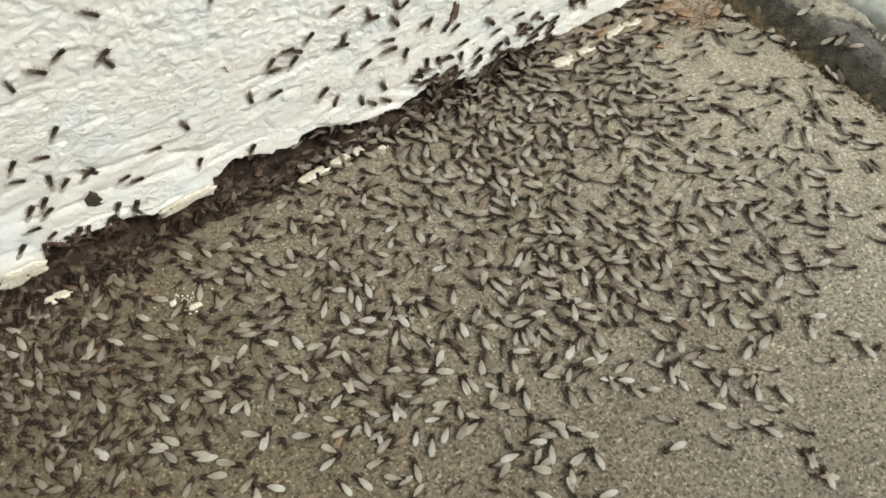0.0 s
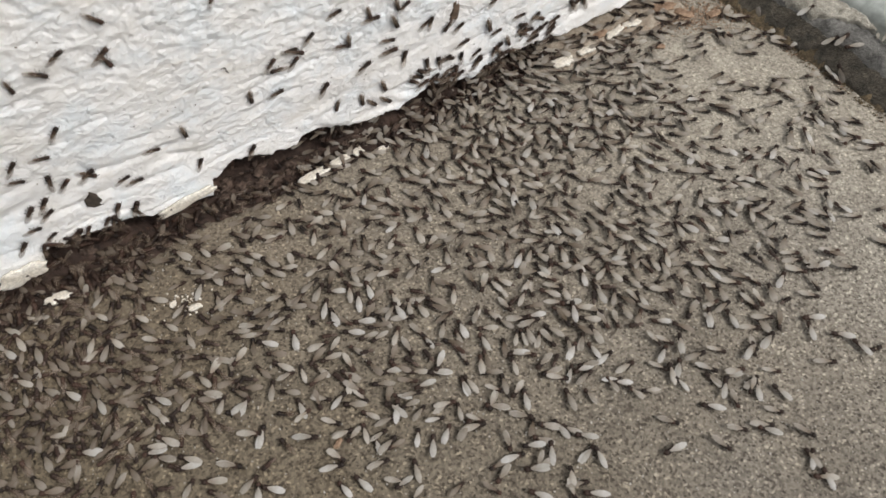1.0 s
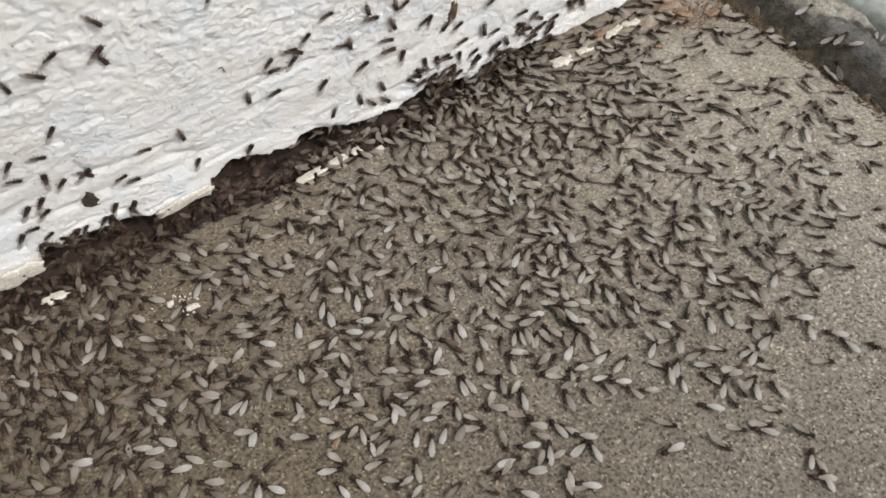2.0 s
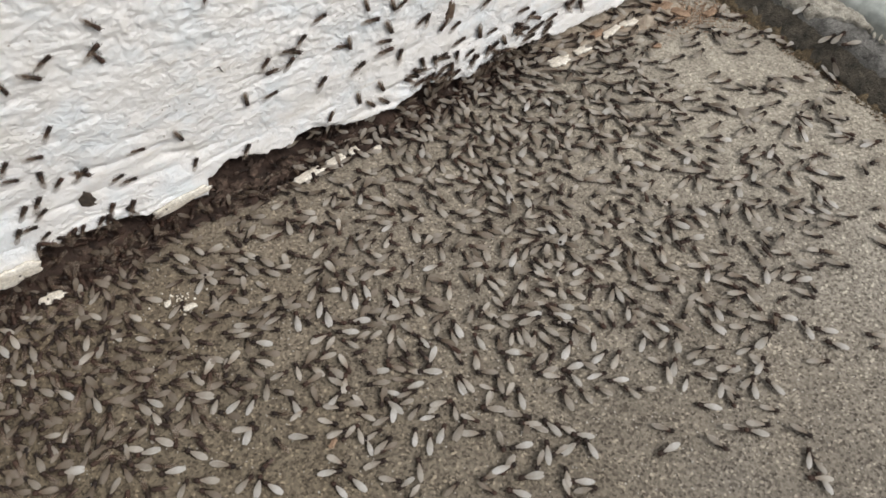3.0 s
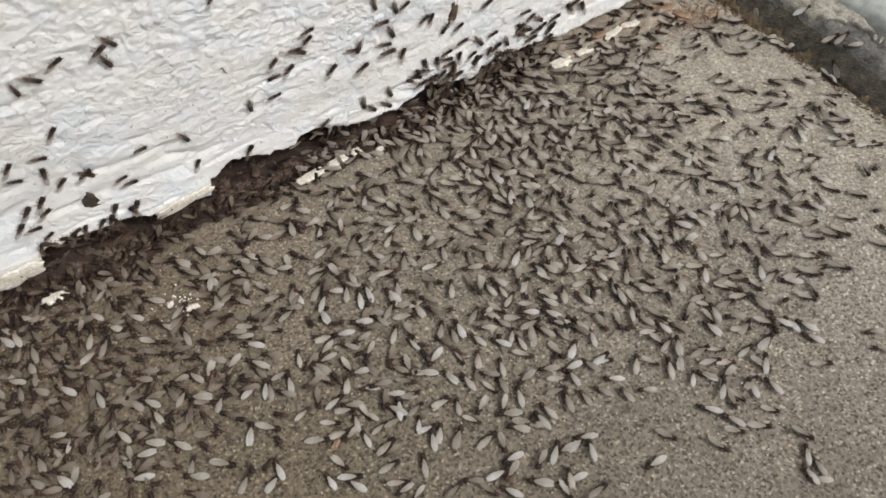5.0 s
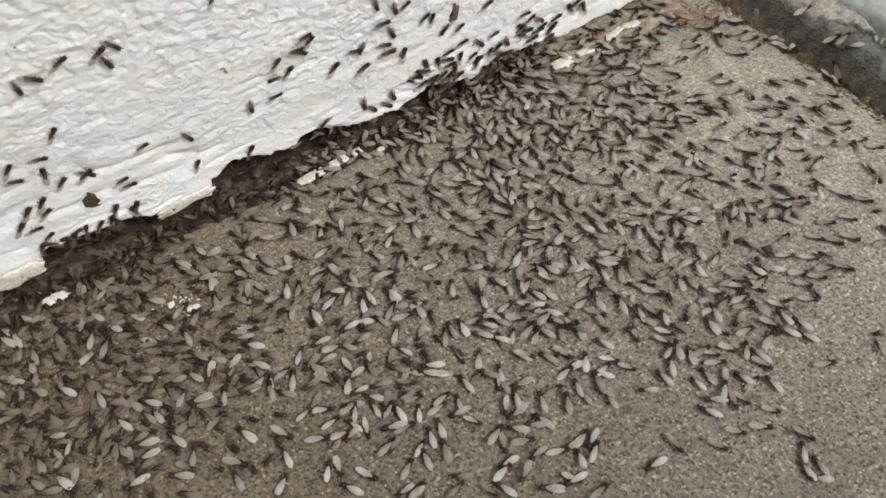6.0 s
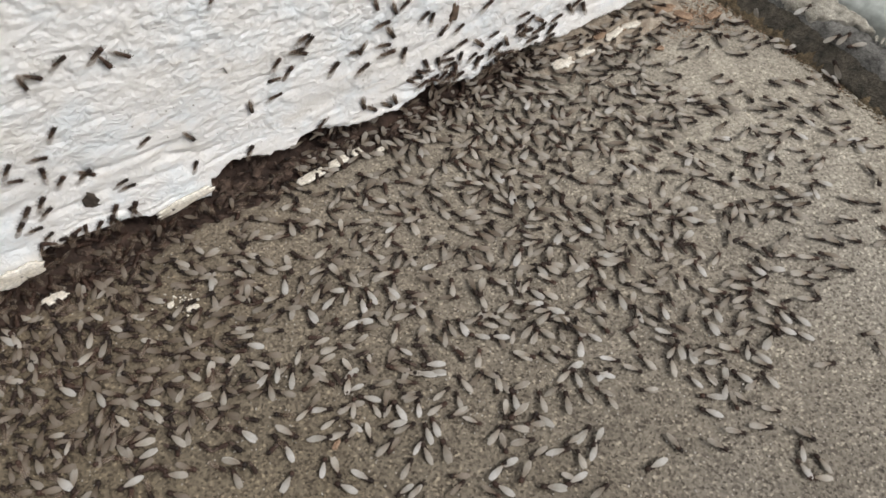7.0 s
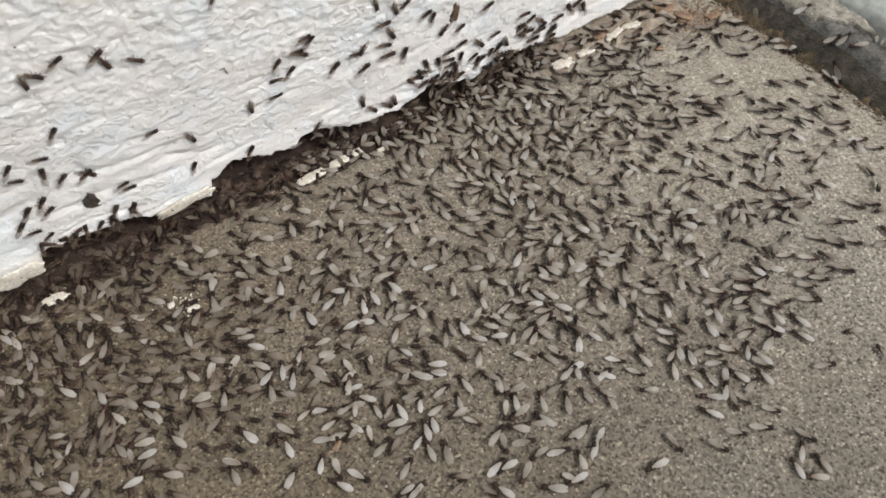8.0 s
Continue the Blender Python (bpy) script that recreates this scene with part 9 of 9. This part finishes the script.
    crawl("fb", 99, (0, 1977, 2446, 156), (1.5, 2003, 2447, 156), (3, 2009, 2441, 156), (4, 2022, 2427, 156), (4.5, 2022, 2412, 156), (6.5, 2003, 2388, 156), (8, 2026, 2382, 156))
    crawl("fb", 104, (0, 1804, 2587, 60), (1, 1804, 2586, 60), (3, 1810, 2586, 61), (4.5, 1809, 2584, 61), (6, 1800, 2588, 62), (7, 1799, 2590, 62), (8, 1802, 2586, 62))
    crawl("fm", 97, (0, 1907, 2501, 56), (1, 1905, 2502, 56), (3, 1939, 2489, 41), (3.5, 1938, 2489, 41), (4, 1929, 2493, 41), (4.5, 1901, 2482, 41), (6, 1973, 2383, 13), (7, 1973, 2390, 13), (8, 1987, 2393, 13))
    crawl("fm", 85, (0, 2014, 2589, -96), (1, 2015, 2589, -96), (3, 1988, 2468, -141), (8, 1991, 2468, -141))
    crawl("fm", 103, (0, 308, 3150, 175), (3.5, 327, 3149, 175), (8, 326, 3151, 175))
    crawl("fd", 85, (0, 2289, 2208, -163), (1, 2285, 2201, -163), (8, 2285, 2208, -163))
    crawl("fm", 111, (0, 966, 3012, 68), (8, 966, 3012, 68))
    crawl("fm", 99, (0, 2106, 2447, -17), (1, 2095, 2442, -17), (1.5, 2098, 2438, -17), (3, 2121, 2403, -22), (4, 2161, 2365, -25), (4.5, 2194, 2327, -25), (6, 2232, 2268, -16), (7, 2263, 2253, -16), (8, 2262, 2250, -16))
    crawl("fm", 90, (0, 867, 3076, 17), (3, 868, 3077, 17), (4.5, 882, 3095, 17), (8, 885, 3098, 17))
    crawl("fm", 104, (0, 1191, 2983, -58), (4, 1186, 2984, -58), (8, 1186, 2997, -58))
    crawl("fm", 109, (0, 427, 3197, 151), (3, 444, 3194, 151), (8, 442, 3196, 151))
    crawl("fm", 102, (0, 2007, 2402, -29), (1, 2009, 2403, -29), (3, 2012, 2541, 9), (4.5, 2015, 2543, 9), (6, 2050, 2529, 57), (7, 2057, 2525, 57), (8, 2070, 2563, 57))
    crawl("fb", 108, (0, 1068, 3050, 100), (8, 1077, 3063, 100))
    crawl("fd", 85, (0, 1938, 2595, -19), (1, 1937, 2596, -19), (3, 1947, 2607, -34), (4, 1946, 2607, -34), (4.5, 1944, 2608, -34), (6, 1950, 2608, -16), (7, 1952, 2603, -16), (8, 1950, 2600, -16))
    crawl("fm", 94, (0, 812, 3152, -57), (8, 812, 3160, -57))
    crawl("fb", 93, (0, 537, 3225, -119), (3, 543, 3224, -119), (4, 537, 3223, -119), (7, 535, 3211, -119), (8, 523, 3192, -119))
    crawl("fm", 112, (0, 1378, 2951, 31), (8, 1378, 2951, 31))
    crawl("fm", 112, (0, 1596, 2862, 158), (3, 1590, 2864, 160), (4.5, 1531, 2878, 160), (8, 1527, 2879, 158))
    crawl("fd", 109, (0, 1601, 2870, 180), (1, 1578, 2885, 177), (1.5, 1553, 2887, 174), (3, 1519, 2897, 171), (3.5, 1499, 2912, 169), (4.5, 1478, 2934, 174), (8, 1475, 2937, 183))
    crawl("fb", 102, (0, 1439, 2942, -8), (6.5, 1440, 2947, -8), (8, 1428, 2950, -8))
    crawl("fm", 106, (0, 2096, 2539, 122), (1, 2093, 2540, 122), (3, 2088, 2546, 165), (4.5, 2056, 2556, 163), (6, 1995, 2546, 207), (7, 1991, 2535, 207), (8, 1991, 2538, 207))
    crawl("fm", 103, (0, 1336, 3023, -154), (8, 1336, 3023, -154))
    crawl("fm", 111, (0, 1677, 2826, 111), (1, 1677, 2826, 111), (3, 1673, 2864, 134), (4.5, 1652, 2874, 134), (6, 1615, 2898, 141), (7, 1610, 2906, 141), (8, 1576, 2940, 141))
    crawl("fm", 105, (0, 1284, 3066, -25), (8, 1273, 3063, -25))
    crawl("fm", 93, (0, 1940, 2777, 213), (1, 1939, 2776, 213), (3, 1880, 2773, 174), (4.5, 1856, 2767, 174), (6, 1803, 2781, 183), (7, 1801, 2776, 183), (8, 1794, 2772, 183))
    crawl("fm", 92, (0, 2294, 2463, -82), (1, 2293, 2466, -82), (3.5, 2281, 2446, -82), (4.5, 2280, 2446, -82), (6, 2311, 2476, -71), (7, 2303, 2472, -71), (8, 2301, 2463, -71))
    crawl("fm", 110, (0, 1920, 2702, 74), (1, 1917, 2704, 74), (3, 1924, 2722, 62), (4.5, 1919, 2725, 62), (6, 1932, 2727, 39), (7, 1919, 2723, 39), (8, 1919, 2725, 39))
    crawl("fm", 112, (0, 1802, 2823, 40), (3, 1799, 2823, 40), (4.5, 1778, 2828, 40), (6, 1836, 2717, -14), (7, 1836, 2717, -14), (8, 1836, 2717, -14))
    crawl("fm", 106, (0, 1067, 3195, -168), (3, 1066, 3195, -168), (4.5, 1050, 3203, -168), (8, 1048, 3205, -168))
    crawl("fm", 104, (0, 698, 3314, -134), (1, 699, 3315, -136), (4, 665, 3313, -135), (6.5, 703, 3328, -134), (8, 707, 3331, -134))
    crawl("fm", 112, (0, 847, 3237, 50), (4, 856, 3259, 50), (8, 842, 3261, 50))
    crawl("fb", 109, (0, 2005, 2706, 96), (3, 2002, 2708, 97), (4.5, 1990, 2715, 97), (6, 1960, 2719, 144), (7, 1952, 2715, 144), (8, 1936, 2711, 144))
    crawl("fm", 105, (0, 1711, 2865, 8), (1, 1711, 2865, 8), (3, 1780, 2875, 12), (4.5, 1780, 2876, 12), (6, 1798, 2894, -15), (7, 1795, 2889, -15), (8, 1794, 2885, -15))
    crawl("fm", 110, (0, 1105, 3233, 144), (3, 1104, 3233, 144), (4.5, 1088, 3242, 144), (8, 1086, 3243, 144))
    crawl("fm", 99, (0, 2329, 2485, -224), (1, 2327, 2483, -224), (3, 2351, 2497, -155), (4.5, 2348, 2495, -155), (6, 2343, 2405, -110), (7, 2331, 2390, -110), (8, 2317, 2358, -110))
    crawl("fb", 108, (0, 2087, 2804, 110), (1, 2079, 2805, 110), (1.5, 2075, 2801, 110), (3, 2021, 2787, 122), (3.5, 2017, 2783, 122), (4.5, 2017, 2784, 122), (6, 2020, 2809, 133), (7, 2018, 2811, 133), (8, 2002, 2807, 133))
    crawl("fm", 102, (0, 1693, 3016, 6), (1, 1692, 3018, 6), (3, 1697, 3020, -13), (4.5, 1695, 3022, -13), (6, 1684, 3020, 17), (7, 1681, 3015, 17), (8, 1685, 3011, 17))
    crawl("fm", 99, (0, 2191, 2651, -48), (1, 2186, 2650, -48), (3, 2214, 2672, -13), (3.5, 2212, 2671, -13), (4.5, 2214, 2672, -13), (6, 2134, 2653, 16), (7, 2138, 2655, 16), (8, 2133, 2657, 16))
    crawl("fd", 104, (0, 2237, 2666, 11), (3.5, 2239, 2648, 11), (8, 2238, 2653, 11))
    crawl("fm", 92, (0, 2020, 2828, 53), (4.5, 2016, 2827, 53), (6, 2011, 2810, -23), (7, 2010, 2812, -23), (8, 1995, 2815, -23))
    crawl("fm", 107, (0, 1882, 2917, 18), (3, 1895, 2912, 16), (4.5, 1922, 2919, 17), (6, 1911, 2901, -22), (7, 1895, 2902, -22), (8, 1882, 2892, -22))
    crawl("fm", 88, (0, 2060, 2814, -37), (8, 2055, 2819, -37))
    crawl("fm", 107, (0, 1029, 3329, 12), (8, 1029, 3329, 12))
    crawl("fm", 104, (0, 1641, 3071, 7), (8, 1639, 3099, 7))
    crawl("fm", 100, (0, 956, 3373, 150), (8, 939, 3377, 150))
    crawl("fm", 109, (0, 2278, 2688, -43), (1, 2264, 2685, -43), (1.5, 2258, 2683, -43), (3, 2250, 2696, -32), (4.5, 2249, 2692, -32), (6, 2234, 2746, 5), (7, 2228, 2748, 5), (8, 2223, 2751, 5))
    crawl("fb", 95, (0, 2222, 2754, 104), (1.5, 2200, 2748, 104), (4, 2195, 2741, 104), (4.5, 2196, 2742, 104), (6, 2283, 2640, 113), (7, 2282, 2642, 113), (8, 2282, 2645, 113))
    crawl("fm", 87, (0, 1844, 3002, 0), (3, 1843, 3001, 0), (4, 1837, 2992, 0), (4.5, 1836, 2979, -1), (6, 1886, 2853, 9), (7, 1884, 2848, 9), (8, 1877, 2844, 9))
    crawl("fm", 101, (0, 2204, 2785, 154), (1.5, 2176, 2782, 157), (3.5, 2163, 2786, 155), (4.5, 2164, 2785, 155), (6, 2151, 2737, 151), (7, 2151, 2737, 151), (8, 2151, 2737, 151))
    crawl("fm", 96, (0, 1776, 3046, -30), (3.5, 1785, 3045, -30), (4.5, 1782, 3038, -30), (6, 1771, 2992, -89), (7, 1761, 2974, -89), (8, 1763, 2964, -89))
    crawl("fm", 105, (0, 874, 3426, -13), (3, 873, 3426, -13), (4.5, 857, 3421, -13), (6.5, 851, 3420, -13), (8, 856, 3424, -13))
    crawl("fb", 112, (0, 2375, 2627, -13), (1, 2377, 2630, -13), (3, 2373, 2626, 18), (3.5, 2374, 2627, 18), (4.5, 2372, 2629, 18), (6, 2311, 2675, 6), (7, 2310, 2676, 6), (8, 2310, 2679, 6))
    crawl("fd", 105, (0, 1887, 3033, -147), (3.5, 1878, 3032, -147), (4.5, 1878, 3033, -147), (6, 1942, 2930, -202), (7, 1939, 2926, -202), (8, 1933, 2922, -202))
    crawl("fm", 105, (0, 1135, 3376, -153), (3.5, 1151, 3380, -153), (8, 1155, 3380, -153))
    crawl("fm", 100, (0, 2065, 2918, 19), (3, 2060, 2919, 19), (4, 2048, 2920, 19), (4.5, 2048, 2920, 19), (6, 2126, 2923, 8), (7, 2115, 2924, 8), (8, 2118, 2920, 8))
    crawl("fd", 101, (0, 2329, 2602, 0), (1, 2330, 2604, 0), (3, 2395, 2648, 0), (4, 2396, 2650, 0), (4.5, 2396, 2649, 0), (6, 2393, 2629, -6), (7, 2391, 2631, -6), (8, 2390, 2628, -6))
    crawl("fm", 86, (0, 1934, 3011, 161), (4.5, 1927, 3017, 161), (6, 1871, 2980, 150), (7, 1859, 2975, 150), (8, 1845, 2965, 150))
    crawl("fm", 94, (0, 2335, 2786, 145), (1, 2318, 2791, 145), (1.5, 2309, 2794, 145), (3, 2214, 2823, 149), (3.5, 2205, 2826, 149), (4.5, 2208, 2822, 148), (6, 2248, 2920, 152), (7, 2247, 2922, 152), (8, 2250, 2919, 152))
    crawl("fm", 105, (0, 2133, 2825, 118), (1, 2132, 2826, 118), (3, 2149, 2858, 94), (4, 2144, 2868, 94), (4.5, 2145, 2868, 94), (6, 2135, 2882, 131), (7, 2127, 2878, 131), (8, 2121, 2874, 131))
    crawl("fd", 108, (0, 2122, 2897, -129), (3, 2123, 2896, -129), (8, 2116, 2911, -129))
    crawl("fm", 90, (0, 1978, 2964, 149), (1, 1974, 2967, 149), (3, 1974, 3012, 118), (4, 1970, 3015, 118), (4.5, 1970, 3016, 118), (6, 2010, 2972, 153), (7, 2007, 2968, 153), (8, 2010, 2964, 153))
    crawl("fm", 108, (0, 2312, 2785, -11), (1.5, 2277, 2798, -11), (3.5, 2249, 2811, -11), (4.5, 2251, 2811, -11), (6, 2254, 2800, 0), (7, 2248, 2802, 0), (8, 2243, 2804, 0))
    crawl("fm", 109, (0, 1934, 3084, 169), (8, 1920, 3088, 169))
    crawl("fd", 85, (0, 2214, 2931, -50), (8, 2222, 2937, -50))
    crawl("fd", 87, (0, 1963, 3109, -20), (8, 1963, 3109, -20))
    crawl("fb", 85, (0, 1021, 3544, -130), (4, 1032, 3548, -130), (8, 1024, 3547, -130))
    crawl("fm", 111, (0, 1264, 3461, 143), (8, 1264, 3462, 143))
    crawl("fm", 107, (0, 1504, 3370, 12), (3.5, 1511, 3375, 12), (8, 1473, 3383, 12))
    crawl("fm", 110, (0, 2117, 3007, 103), (1, 2116, 3006, 103), (3, 2081, 3100, 162), (8, 2077, 3095, 162))
    crawl("fd", 97, (0, 1320, 3487, 180), (8, 1321, 3496, 180))
    crawl("fd", 85, (0, 1502, 3422, 23), (3.5, 1502, 3420, 23), (8, 1468, 3422, 23))
    crawl("fm", 111, (0, 1812, 3309, -11), (1, 1811, 3311, -11), (3.5, 1770, 3309, -11), (4.5, 1768, 3317, -11), (8, 1767, 3319, -11))
    crawl("fm", 93, (0, 2262, 3006, -16), (4.5, 2267, 2998, -16), (6, 2234, 2994, -18), (7, 2233, 2996, -18), (8, 2237, 2992, -18))
    crawl("fm", 112, (0, 1528, 3453, 23), (8, 1518, 3462, 23))
    crawl("fd", 91, (0, 2129, 3130, -163), (1, 2128, 3132, -163), (3.5, 2148, 3130, -163), (8, 2144, 3134, -163))
    crawl("fm", 104, (0, 1215, 3619, -157), (6, 1220, 3619, -157), (8, 1217, 3608, -157))
    crawl("fm", 103, (0, 1653, 3439, 110), (8, 1653, 3439, 110))
    crawl("fm", 112, (0, 1690, 3437, 100), (8, 1678, 3449, 100))
    crawl("fm", 100, (0, 1462, 3562, 15), (8, 1448, 3566, 15))
    crawl("fm", 108, (0, 1702, 3463, -31), (8, 1689, 3475, -31))
    crawl("fb", 97, (0, 1323, 3644, -145), (8, 1323, 3644, -145))
    crawl("fm", 112, (0, 1873, 3381, 20), (8, 1865, 3392, 20))
    crawl("fm", 105, (0, 1647, 3513, -14), (3, 1626, 3517, -14), (4.5, 1610, 3530, -14), (8, 1596, 3535, -14))
    crawl("fm", 112, (0, 1868, 3445, 11), (8, 1861, 3456, 11))
    crawl("fm", 110, (0, 1809, 3491, 17), (8, 1805, 3489, 17))
    crawl("fm", 98, (0, 2022, 3400, -35), (1, 2017, 3386, -30), (3.5, 2074, 3381, -32), (4.5, 2072, 3365, -38), (6.5, 2067, 3351, -36), (8, 2068, 3353, -35))
    crawl("fb", 101, (0, 1955, 3482, -165), (3, 1954, 3481, -165), (4.5, 1959, 3449, -165), (6, 1961, 3441, -165), (7, 1965, 3423, -165), (8, 1965, 3423, -165))
    crawl("fm", 104, (0, 2033, 3435, -2), (3, 2032, 3434, -8), (4.5, 2036, 3402, -19), (6, 2038, 3394, -15), (7, 2047, 3377, -6), (8, 2047, 3376, -2))
    crawl("fm", 100, (0, 1782, 3602, -32), (3, 1779, 3600, -32), (4.5, 1769, 3585, -32), (8, 1770, 3584, -32))
    crawl("fd", 112, (0, 1715, 3647, -127), (3.5, 1707, 3646, -126), (4.5, 1693, 3626, -120), (6.5, 1684, 3588, -121), (8, 1684, 3590, -127))
    crawl("fd", 105, (0, 1834, 3613, -5), (3, 1832, 3611, -5), (4.5, 1827, 3590, -5), (8, 1826, 3588, -5))
    crowd()


motions()
